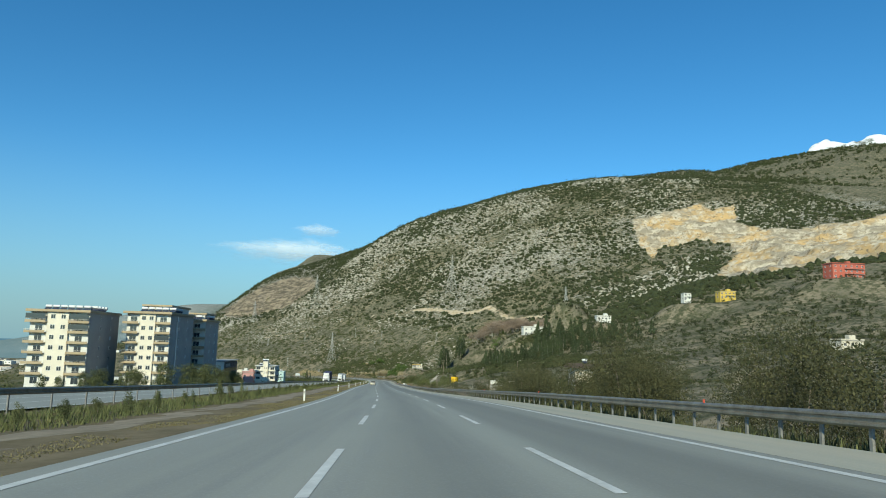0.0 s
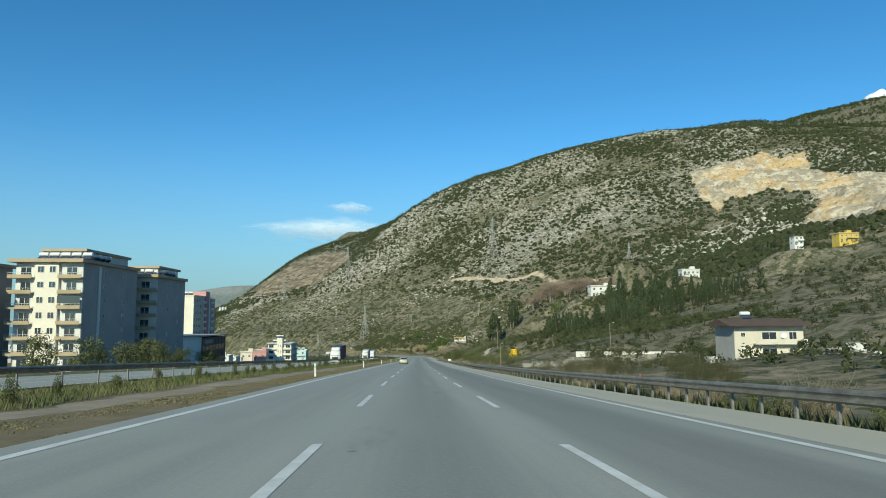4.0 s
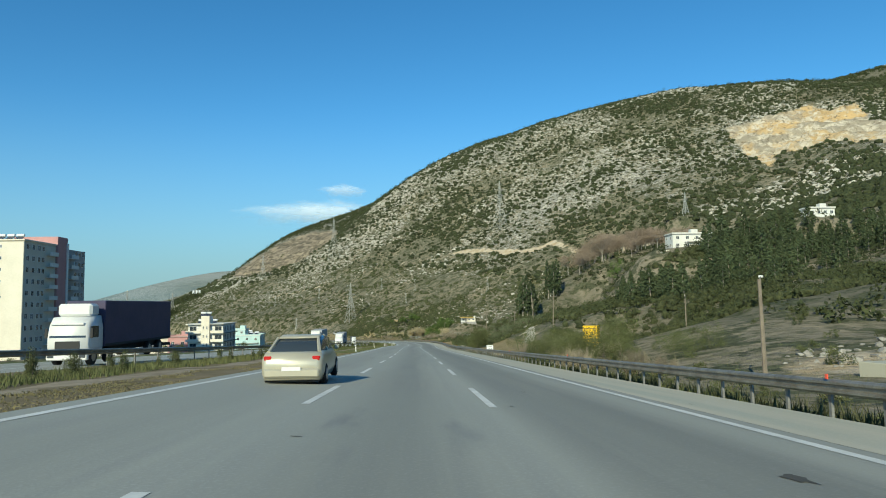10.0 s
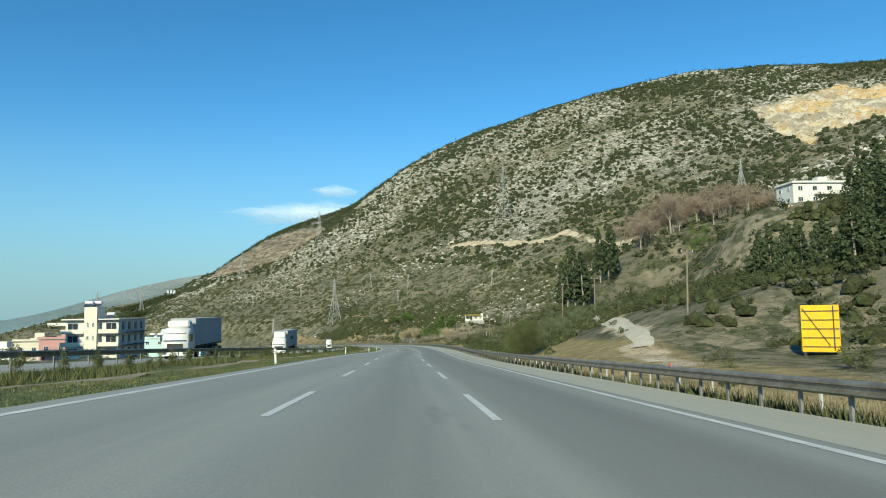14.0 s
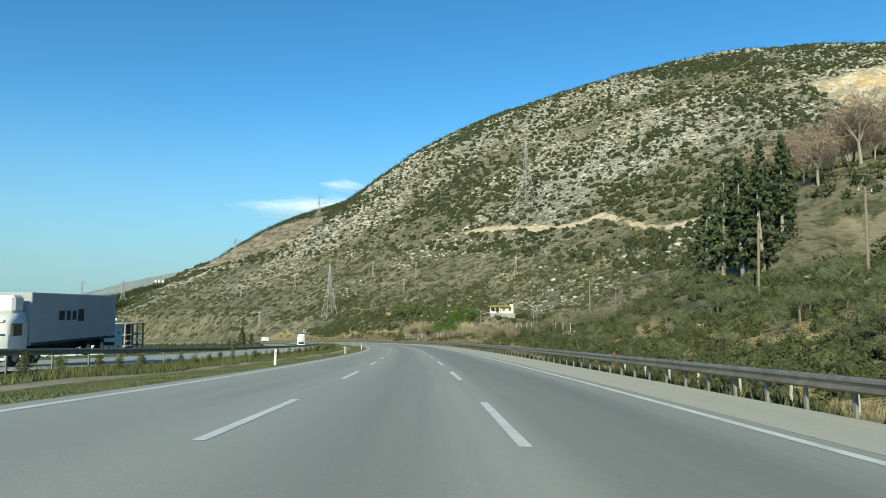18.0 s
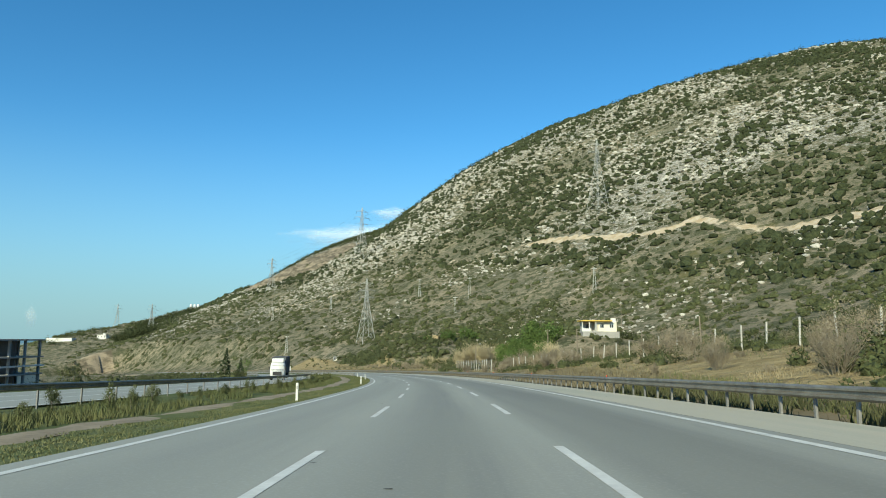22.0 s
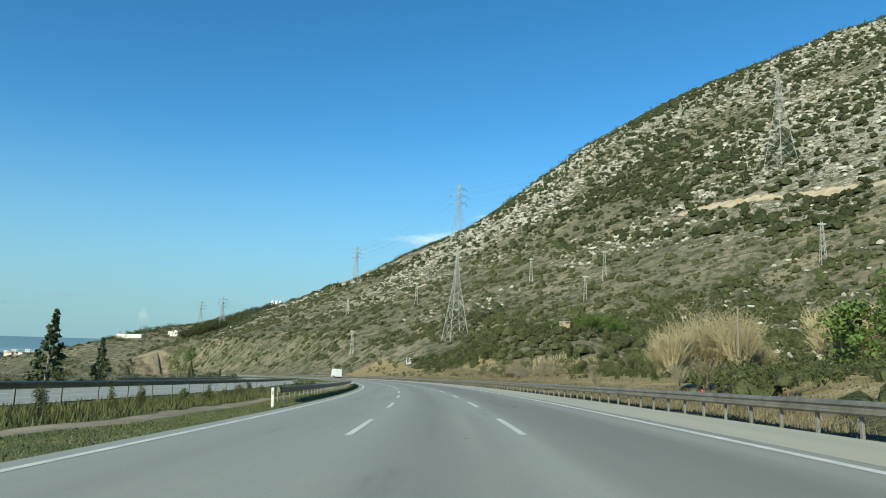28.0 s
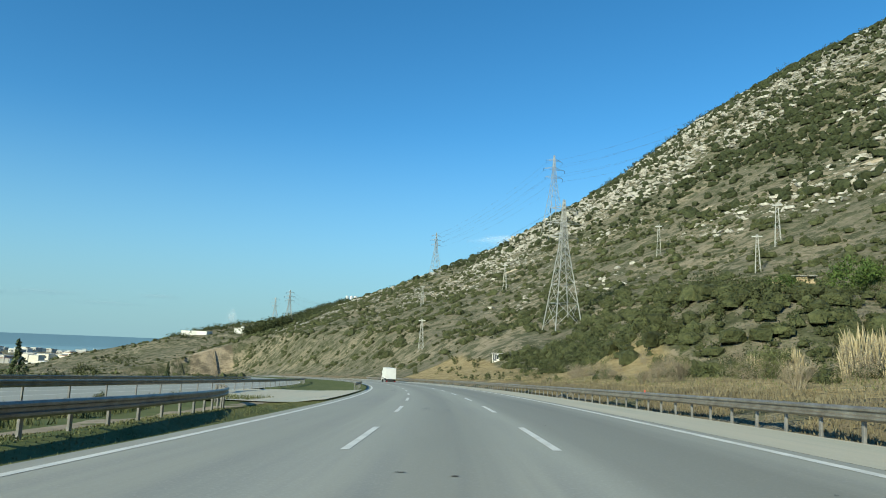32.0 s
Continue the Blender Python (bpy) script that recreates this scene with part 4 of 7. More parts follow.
def clear_of(*spots):
    return lambda x, y: all(math.hypot(x - a, y - b) > r for a, b, r in spots)


def models(build, seeds, places, group):
    """The first plants are built, the rest copied from them."""
    made = []
    for i, (x, y, sc) in enumerate(places):
        if i < len(seeds):
            made.append(build(stand(x, y, sc), seeds[i]))
            made[-1]["group"] = group
        else:
            copy_thing(made[i % len(made)], stand(x, y, sc))
    return made


SPOTS = [(153, 481, 14), (236, 464, 14), (206, 456, 10), (106, 484, 13), (69, 230, 11), (82, 221, 8), (79, 188, 6), (97, 184, 6), (178, 256, 9), (38.5, 375, 6), (33, 685, 8), (-16, 813, 4), (60, 262, 14)]
free = clear_of(*SPOTS)
# thicket beside the first stretch; olive groves; scrub on the banks
models(lambda m, k: shrub(m, 4.2, k, M_THICKET, "tall dense olive-brown roadside thicket", "thicket_bush", 0.7, 30, 230, 0.0095), (1, 2, 3), zone(11, 20, 42, 14.5, 26, 0.95, 1.25, lambda x, y: x > 0.49 * y) + zone(12, 40, 66, 14.0, 22, 0.9, 1.25, lambda x, y: 0.245 * y < x < 0.375 * y and x > 0.42 * (y - 22)) + zone(9, 94, 114, 14, 28, 1.1, 1.4, lambda x, y: 0.51 * (y - 66) < x < 0.33 * (y - 44) + 3.5) + zone(30, 118, 190, 17, 48, 0.5, 0.85, lambda x, y: free(x, y) and not 0.33 < x / (y - 64) < 0.5) + zone(12, 176, 200, 13.5, 28, 0.45, 0.75, free), "roadside thicket")
models(lambda m, k: shrub(m, 4.2, k, M_WILLOW, "olive-green feathery roadside bush", "thicket_bush", 0.6, 28, 200, 0.0105), (151, 152, 153), [(15.0, 285.5, 1.1), (17.6, 288, 1.2), (15.4, 292, 1.05)] + zone(13, 288, 326, 14.2, 20, 0.55, 1.05, free) + [(17.2, 318, 1.1), (19.6, 321, 1.1), (15.5, 313, 0.95), (21.5, 325, 1.0), (24, 327, 0.9), (28.6, 321, 1.05), (27.4, 315.5, 1.0), (30.4, 326, 0.9)] + zone(22, 286, 330, 19, 30, 0.4, 0.75, free), "green thicket")
models(lambda m, k: shrub(m, 2.0, k, label="low olive-green roadside shrub"), (4, 5, 6), zone(60, 100, 330, 11.5, 19, 0.45, 0.95, free) + zone(50, 770, 940, 12.5, 36, 0.5, 1.2, free) + zone(40, 230, 420, 18, 48, 0.6, 1.3, free), "roadside shrubs")
models(lambda m, k: bare_bush(m, 2.6, k), (7, 8, 9), zone(40, 90, 230, 11, 20, 0.5, 1.1, free) + zone(20, 268, 328, 11.5, 22, 0.7, 1.3, free) + zone(14, 176, 200, 11.5, 24, 0.7, 1.1, free) + zone(55, 505, 655, 11.2, 24, 0.5, 1.15, free) + zone(20, 655, 790, 11.5, 22, 0.35, 0.8, free), "bare bushes")
models(lambda m, k: olive_tree(m, 4.2, k), (11, 12, 13), zone(112, 428, 516, 20, 44, 0.5, 0.85, clear_of((43, 491, 4), (57, 506, 4))), "olive grove")
models(lambda m, k: pine_tree(m, 11.0, k, 1.9, 0.12), (21, 22, 23), box_zone(46, 62, 105, 392, 440, 0.75, 1.0) + box_zone(52, 95, 165, 405, 470, 0.75, 1.05, free) + box_zone(26, 96, 135, 440, 472, 1.0, 1.45, free), "conifer plantation")
models(lambda m, k: pine_tree(m, 16.5, k, 1.2, label="tall dark conifer in a small group on the slope"), (24, 25, 26), [(41.5, 492.7, 0.95), (43, 490, 0.98), (44.6, 487.4, 0.94), (40.5, 496, 0.86), (46, 491, 0.9), (56, 504, 0.95), (58, 507, 1.05), (54.5, 507, 0.85)], "conifer group")
models(lambda m, k: twig_tree(m, 6.0, k), (31, 32, 33), box_zone(44, 68, 126, 516, 548, 1.0, 1.6) + box_zone(10, 80, 150, 560, 640, 0.7, 1.1), "russet trees")
models(lambda m, k: olive_tree(m, 7.0, k, M_BRIGHT, "round green broadleaf tree"), (41, 42), [(79, 499, 1.0), (82, 502, 0.9), (96, 560, 1.0), (100, 566, 0.9), (9, 630, 0.85), (12.5, 633, 0.8), (7, 637, 0.75), (13, 641, 0.7), (42, 640, 0.6), (70, 620, 0.7), (-79, 728, 0.85), (60, 660, 0.6), (50, 700, 0.6), (1, 790, 0.55), (20, 810, 0.7)], "broadleaf trees")
models(lambda m, k: shrub(m, 2.6, k, label="rounded dark green maquis shrub on the slope", name="maquis_shrub"), (51, 52, 53, 54), zone(60, 520, 700, 22, 75, 0.5, 1.15, free) + zone(40, 690, 800, 19, 38, 0.6, 1.4, free) + box_zone(60, 60, 330, 300, 640, 0.5, 1.3, free), "maquis shrubs")
models(lambda m, k: bare_bush(m, 7.0, k, M_REED, "tall spreading straw-coloured bare bush", 70, 0.8, "bare_bush", 0.42, 0.12), (171, 172), [(0.2, 704, 1.05), (-2.6, 703, 0.85), (3.0, 706, 0.95), (5.4, 703, 0.7), (12.5, 681, 0.75), (14.5, 683, 0.7)], "straw bushes")
models(lambda m, k: reed_clump(m, 5.5, k), (61, 62, 63), [(-21.0, 765, 0.74), (-18.9, 766, 0.86), (-16.8, 767, 0.92), (-14.7, 767, 0.9), (-12.6, 768, 0.95), (-10.6, 769, 0.8), (-26.5, 758, 0.5), (-28.5, 760, 0.45), (17, 797, 0.9), (19.5, 798, 1.0)], "reed clumps")
models(lambda m, k: bare_bush(m, 5.0, k, M_REED, "large straw-coloured dry bush", 44, 0.5, "dry_bush"), (71, 72), [(-1.3, 702, 1.25), (1.5, 705, 1.2), (-3.5, 700, 0.95), (3, 699, 1.0), (9, 688, 1.0), (12, 692, 1.1), (16, 652, 0.8), (19, 660, 0.9), (-30, 830, 0.6)], "dry bushes")
models(lambda m, k: shrub(m, 7.0, k, M_WILLOW, "tall feathery green roadside bush", "willow_bush", 0.3, 40, 190, 0.0095), (135, 136), [(16.9, 417, 1.02), (18.6, 418.6, 0.98), (15.6, 418.5, 0.72)], "willow bushes")
models(lambda m, k: shrub(m, 6.5, k, M_BRIGHT, "large dense mid-green round shrub behind the fence", "large_shrub", 0.75, 34), (131, 132, 133), [(13, 678, 1.3), (17, 682, 1.4), (10, 681, 1.1), (20, 686, 1.15), (-10.6, 809, 0.62), (-20, 806, 0.5), (2, 855, 0.7), (-3, 862, 0.8)], "large shrubs")
models(lambda m, k: shrub(m, 4.4, k, M_TWIG, "tangled dry brown bush on the bank", "bramble", 0.75, 26, 170, 0.013), (141, 142, 143), [(25, 640, 1.0), (29, 645, 1.1), (33, 650, 0.9), (37, 658, 1.0), (22, 634, 0.8), (41, 664, 1.0), (44, 655, 0.9), (20, 650, 0.7), (26, 662, 0.7), (14, 640, 0.6), (36, 640, 1.1), (30, 630, 0.9), (11, 655, 0.6), (-6, 730, 0.7), (-2, 742, 0.8), (3, 725, 0.9), (-18, 775, 0.6), (-10, 800, 0.7), (-24, 812, 0.7), (-36, 850, 0.6), (-46, 870, 0.6)] + zone(30, 500, 640, 13, 40, 0.4, 0.85, free) + zone(22, 700, 800, 14, 26, 0.35, 0.6, free), "brambles")
# left side
models(lambda m, k: shrub(m, 7.0, k, M_SHRUB, "dark leafy tree in front of the apartment blocks", "garden_tree", 0.45, 30, 100, 0.022), (81, 82, 83), [(-62, 205, 1.1), (-58, 214, 1.0), (-56, 226, 1.15), (-60, 246, 0.95), (-57, 258, 0.9), (-66, 196, 0.7), (-84, 205, 0.6), (-55, 240, 0.9), (-58, 285, 0.8), (-62, 300, 0.7), (-88, 200, 0.5), (-56, 275, 0.9), (-95, 205, 0.5), (-60, 172, 0.8), (-63, 160, 0.7)], "garden trees")
models(lambda m, k: pine_tree(m, 9.5, k, 1.7, 0.03, "dark conifer beside the opposite carriageway"), (91, 92), [(-72, 690, 1.0), (-69, 695, 0.6), (-95, 760, 0.55), (-110, 800, 0.6)], "left conifers")
models(lambda m, k: shrub(m, 2.4, k, label="dull brown-green hedge shrub beyond the far carriageway", name="hedge_shrub"), (93, 94, 95), zone(80, 60, 900, -46, -35, 0.5, 1.15), "far hedge")
# median planting
mp, s = [], -20.0
while s < 735:
    s += R.uniform(2.3, 3.5)
    if R.random() < 0.08:
        continue
    x, y = road_xy(s, R.uniform(-13.8, -13.1))
    mp.append((x, y, R.uniform(0.6, 1.0)))


def median_shrub(m, seed):
    return shrub(m, 1.4, seed, M_SHRUB, "young upright shrub planted in the median", "median_shrub", 0.3, 18, 90, 0.026)


made = []
for i, (x, y, sc) in enumerate(mp):
    s_, u_ = road_coords(np.array([x]), np.array([y]))
    z = float(on_road(s_[0], u_[0], -0.28)[2])
    m = Matrix.LocRotScale((x, y, z), Euler((0, 0, R.uniform(0, 6.28))), (sc, sc, sc * R.uniform(0.9, 1.5)))
    if i < 4:
        made.append(median_shrub(m, 100 + i))
        made[-1]["group"] = "median shrubs"
    else:
        copy_thing(made[i % 4], m)


# grass blades along the verges
def grass(name, n, s0, s1, u0, u1, h0, h1, dz, label, mat, w=0.018, seed=1, clump=0.0):
    rng = np.random.default_rng(seed)
    s, u = rng.uniform(s0, s1, n), rng.uniform(u0, u1, n)
    if clump:
        keep = fbm(s * 1.0, u * 3.0, 7.0, 2, seed) > clump
        s, u = s[keep], u[keep]
    p = on_road(s, u, dz)
    if u0 < 0:
        p[:, 2] += verge_left(s, u)
    else:
        p[:, 2] += verge_right(s, u)
    n = len(p)
    hh = rng.uniform(h0, h1, n)
    a = rng.uniform(0, 6.28, n)
    side = np.stack([np.cos(a), np.sin(a), np.zeros(n)], -1) * (w * rng.uniform(0.7, 1.6, n))[:, None]
    lean = np.stack([rng.normal(0, .3, n), rng.normal(0, .3, n), np.ones(n)], -1) * hh[:, None]
    v = np.stack([p - side, p + side, p + lean], 1).reshape(-1, 3)
    ob = mesh_object(name, v, np.arange(len(v)).reshape(-1, 3), mat)
    return tagged(ob, label, "grass", kind="stuff")


M_VERGEBLADE = material("verge_blades", (0.085, 0.098, 0.04), 0.85, colour2=(0.15, 0.15, 0.07), scale=0.25, vary=0.2)
M_WEED = material("dark_weeds", (0.035, 0.045, 0.018), 0.85, colour2=(0.105, 0.105, 0.05), scale=0.5, vary=0.3)
M_DRYBLADE = material("dry_blades", (0.115, 0.105, 0.05), 0.85, colour2=(0.20, 0.17, 0.09), scale=0.35, vary=0.25)
grass("grass", 90000, -20, 300, -8.9, -6.33, 0.01, 0.04, -0.03, "short dry grass on the median verge", M_DRYBLADE, 0.02, 3, -0.2)
grass("grass", 150000, 300, 760, -9.35, -6.33, 0.015, 0.06, -0.03, "short mown grass on the median verge", M_VERGEBLADE, 0.014, 13, -0.6)
grass("grass", 70000, -20, 300, -16.9, -12.0, 0.06, 0.36, -0.03, "sparse weeds round the median shrubs", M_BLADE, 0.02, 14, 0.0)
grass("grass", 130000, 300, 760, -16.9, -11.2, 0.08, 0.42, -0.03, "long weedy grass round the median shrubs", M_BLADE, 0.02, 4, -0.2)
grass("grass", 75000, -20, 525, 8.7, 12.3, 0.05, 0.34, -0.03, "weedy grass behind the guard rail", M_BLADE, 0.018, 5, -0.1)
M_BANKGRASS = material("bank_grass", (0.125, 0.108, 0.066), 0.85, colour2=(0.215, 0.185, 0.115), scale=0.4, vary=0.3)
M_STRAW = material("straw_grass", (0.20, 0.165, 0.10), 0.85, colour2=(0.31, 0.26, 0.165), scale=0.4, vary=0.2)


def field_grass(name, n, s0, s1, u0, u1, h0, h1, label, mat, seed):
    rng = np.random.default_rng(seed)
    s, u = rng.uniform(s0, s1, n), rng.uniform(u0, u1, n)
    keep = fbm(s * 1.0, u * 1.0, 9.0, 3, seed) > -0.22
    q = on_road(s[keep], u[keep])
    p = np.stack([q[:, 0], q[:, 1], land(q[:, 0], q[:, 1]) - 0.05], -1)
    n = len(p)
    a = rng.uniform(0, 6.28, n)
    side = np.stack([np.cos(a), np.sin(a), np.zeros(n)], -1) * (0.022 * rng.uniform(0.6, 1.5, n))[:, None]
    lean = np.stack([rng.normal(0, .3, n), rng.normal(0, .3, n), np.ones(n)], -1) * rng.uniform(h0, h1, n)[:, None]
    v = np.stack([p - side, p + side, p + lean], 1).reshape(-1, 3)
    return tagged(mesh_object(name, v, np.arange(len(v)).reshape(-1, 3), mat), label, "grass", kind="stuff")


grass("weeds", 90000, -20, 525, 8.95, 10.8, 0.12, 0.55, -0.03, "dark tangled weeds below the guard rail", M_WEED, 0.02, 16, -0.2)
grass("dry_grass", 70000, 515, 790, 9.1, 12.4, 0.05, 0.26, -0.03, "tall dry grass and stalks behind the guard rail", M_BANKGRASS, 0.02, 15, -0.4)
field_grass("dry_grass", 90000, 330, 520, 12.6, 20, 0.1, 0.36, "pale straw-coloured dry grass in a roadside field", M_STRAW, 7)
field_grass("dry_grass", 100000, 480, 860, 12.4, 34, 0.04, 0.2, "dry grass and weeds on the cut bank", M_BANKGRASS, 8)
field_grass("weeds", 60000, 40, 860, 12.6, 36, 0.07, 0.26, "green weeds on the roadside bank", M_BLADE, 9)

# ---- scrub and stones over the hillside ----
ICO = [(0, 0, 1), (0.894, 0, 0.447), (0.276, 0.851, 0.447), (-0.724, 0.526, 0.447), (-0.724, -0.526, 0.447), (0.276, -0.851, 0.447),
       (0.724, 0.526, -0.447), (-0.276, 0.851, -0.447), (-0.894, 0, -0.447), (-0.276, -0.851, -0.447), (0.724, -0.526, -0.447), (0, 0, -1)]
ICO_F = [(0, 1, 2), (0, 2, 3), (0, 3, 4), (0, 4, 5), (0, 5, 1), (1, 6, 2), (2, 7, 3), (3, 8, 4), (4, 9, 5), (5, 10, 1),
         (6, 7, 2), (7, 8, 3), (8, 9, 4), (9, 10, 5), (10, 6, 1)]


def lumps(name, x, y, size, squash, jitter, sink, mat, label, category, rng):
    z = land(x, y)
    n = len(x)
    ico = np.array(ICO)[None] * (1 + rng.uniform(-jitter, jitter, (n, 12, 1)))
    sc = np.stack([size * rng.uniform(0.75, 1.3, n), size * rng.uniform(0.75, 1.3, n), size * squash * rng.uniform(0.8, 1.25, n)], -1)
    a = rng.uniform(0, 6.28, n)
    ca, sa = np.cos(a)[:, None], np.sin(a)[:, None]
    v = ico * sc[:, None, :]
    vx, vy = v[..., 0] * ca - v[..., 1] * sa, v[..., 0] * sa + v[..., 1] * ca
    v = np.stack([vx + x[:, None], vy + y[:, None], v[..., 2] + (z + size * squash * sink)[:, None]], -1).reshape(-1, 3)
    f = (np.array(ICO_F)[None] + 12 * np.arange(n)[:, None, None]).reshape(-1, 3)
    return tagged(mesh_object(name, v, f, mat, smooth_faces=(jitter < 0.3)), label, category, kind="stuff")


rng = np.random.default_rng(77)


def scatter(n, x0, x1, y0, y1, chance):
    x, y = rng.uniform(x0, x1, n), rng.uniform(y0, y1, n)
    k = rng.uniform(0, 1, n) < chance(x, y)
    return x[k], y[k]


def not_bare(x, y):
    s, u = road_coords(x, y)
    q = in_poly(x, y, QUARRY) | in_poly(x, y, OLD_QUARRY)
    t = np.minimum(line_distance(x, y, TRACK), line_distance(x, y, BAND)) < 5
    return (~q) & (~t) & ((u > 46) | (u < -60))


def bush_chance(x, y):
    clump = smooth(-0.25, 0.3, fbm(x, y, 55, 3, 61)) * 0.75 + 0.25
    s, u = road_coords(x, y)
    west = 1 - 0.45 * smooth(0, -120, x) * smooth(880, 960, y)
    return not_bare(x, y) * clump * west * smooth(440, 600, y + 0.3 * x) * ((u > 175) | (u < -190) | (y > 1330))


bx, by = scatter(98000, -420, 700, 480, 1560, bush_chance)
lumps("scrub", bx, by, 0.7 + 2.5 * rng.uniform(0, 1, len(bx)) ** 2.2, 0.85, 0.34, 0.4, M_MASS, "olive-green scrub dotted over the hillside", "scrub", rng)


def rock_chance(x, y):
    band = smooth(-0.12, 0.28, fbm(x * 0.6 + 0.5 * y, y * 0.9 - 0.3 * x, 70, 4, 71))
    return not_bare(x, y) * band * smooth(640, 900, y + 0.4 * x) * smooth(55, 120, road_coords(x, y)[1]) * (1 - 0.75 * patch_mask(x, y, MEADOW, 35.0))


rx, ry = scatter(120000, -420, 620, 700, 1520, rock_chance)
lumps("stones", rx, ry, (0.5 + 2.0 * rng.uniform(0, 1, len(rx)) ** 3) * (0.55 + 0.45 * smooth(120, 260, road_coords(rx, ry)[1])), 0.62, 0.42, 0.25, M_ROCK, "pale grey limestone outcrops over the hillside", "rock", rng)


def leaf_scrub(name, n, x0, x1, y0, y1, chance, h0, h1, per, mat, label, seed, leaf=0.22):
    g = np.random.default_rng(seed)
    x, y = scatter(n, x0, x1, y0, y1, chance)
    h = g.uniform(h0, h1, len(x))
    z = land(x, y)
    cs = np.repeat(np.stack([x, y, z + 0.4 * h], -1), 5, axis=0)
    hr = np.repeat(h, 5)
    cs = cs + g.normal(0, 0.33, cs.shape) * hr[:, None] * np.array([1, 1, 0.5])
    v, f = leaves(g, cs, hr * g.uniform(0.28, 0.45, len(hr)), per, leaf)
    return tagged(mesh_object(name, v, f, mat), label, "scrub", kind="stuff")


def foot_chance(x, y):
    s, u = road_coords(x, y)
    beyond = smooth(900, 950, s)
    ok = np.maximum(not_bare(x, y), beyond * (u > 16))
    return ok * smooth(44 - 28 * beyond, 56 - 30 * beyond, u) * (1 - smooth(165, 200, u)) * (1 - 0.4 * smooth(-20, -120, x)) * (0.38 + 0.62 * smooth(-0.2, 0.25, fbm(x, y, 40, 3, 81)))


M_BUSH = material("bush_mass", (0.038, 0.047, 0.02), 0.85, colour2=(0.112, 0.12, 0.055), scale=1.1, bump=0.5, bump_scale=2.2, vary=0.4, spec=0.15)


def round_bushes(n, x0, x1, y0, y1, chance, h0, h1, leaf, per, label, seed, core=1.0):
    """Rounded evergreen bushes: a few solid lobes each, with loose leaves round them."""
    g = np.random.default_rng(seed)
    x, y = scatter(n, x0, x1, y0, y1, chance)
    h = h0 + (h1 - h0) * g.uniform(0, 1, len(x)) ** 2.3
    k = 3
    hx = np.repeat(h, k)
    lx, ly = np.repeat(x, k) + g.normal(0, 0.3, len(hx)) * hx, np.repeat(y, k) + g.normal(0, 0.3, len(hx)) * hx
    lumps("scrub", lx, ly, core * hx * g.uniform(0.32, 0.55, len(hx)), 0.85, 0.3, 0.45, M_BUSH, label, "scrub", g)
    cs = np.stack([lx, ly, land(lx, ly) + 0.36 * hx], -1)
    v, f = leaves(g, cs, hx * 0.52, per, leaf)
    tagged(mesh_object("scrub", v, f, M_MAQUIS), "loose leaves on the " + label, "scrub", kind="stuff")


LEFT_SPOTS = [(-100, 235, 22), (-78, 250, 24), (-76, 280, 24), (-78, 325, 22), (-111, 422, 24), (-80, 498, 16), (-90, 586, 18), (-106, 650, 22)]


def clear_left(x, y):
    ok = np.ones(np.shape(x), bool)
    for a, b, r in LEFT_SPOTS:
        ok &= np.hypot(x - a, y - b) > r
    return ok


round_bushes(36000, -420, 230, 640, 1330, foot_chance, 0.7, 3.7, 0.2, 9, "rounded dark green maquis bushes at the foot of the hill", 201)


def bank_chance(x, y):
    s, u = road_coords(x, y)
    return (u > 27) * (u < 84) * smooth(-0.2, 0.15, fbm(x, y, 26, 3, 83)) * (s > 725) * (np.hypot(x + 16, y - 762) > 9) * (np.hypot(x - 33, y - 685) > 13)


round_bushes(6500, -200, 90, 660, 1000, bank_chance, 1.2, 4.6, 0.14, 40, "dense dark green bushes above the cut bank", 202, 0.75)
round_bushes(2600, -85, 50, 775, 890, lambda x, y: (road_coords(x, y)[1] > 31) * (0.55 + 0.45 * smooth(-0.2, 0.2, fbm(x, y, 15, 3, 112))) * (np.hypot(x + 18, y - 808) > 3.5), 1.0, 4.2, 0.13, 36, "dense dark green bushes below the ruined hut", 221, 0.75)
round_bushes(2400, -75, 36, 655, 900, lambda x, y: (road_coords(x, y)[1] > 13.5) * (road_coords(x, y)[1] < 32) * smooth(-0.15, 0.3, fbm(x, y, 9, 3, 113)), 0.3, 1.5, 0.07, 30, "low brown-green brush behind the guard rail", 222, 0.7)
round_bushes(2600, 34, 150, 470, 690, lambda x, y: (road_coords(x, y)[1] > 40) * (0.15 + 0.85 * smooth(-0.1, 0.25, fbm(x, y, 30, 3, 86))) * np.all([np.hypot(x - a, y - b) > r for a, b, r in SPOTS], axis=0), 0.7, 2.8, 0.12, 30, "low scrub over the terraced slope", 211, 0.75)
leaf_scrub("scrub", 9000, 40, 340, 120, 700, lambda x, y: not_bare(x, y) * (0.25 + 0.75 * smooth(-0.15, 0.3, fbm(x, y, 36, 3, 85))), 1.0, 3.2, 9, M_MAQUIS, "maquis scrub over the terraced slope", 203, 0.32)


def crest_chance(x, y):
    high = smooth(60, 220, land(x, y, False)) * 0.75 + 0.25
    return not_bare(x, y) * high * (0.15 + 0.85 * smooth(-0.15, 0.35, fbm(x, y, 80, 3, 89))) * (road_coords(x, y)[1] > 120)


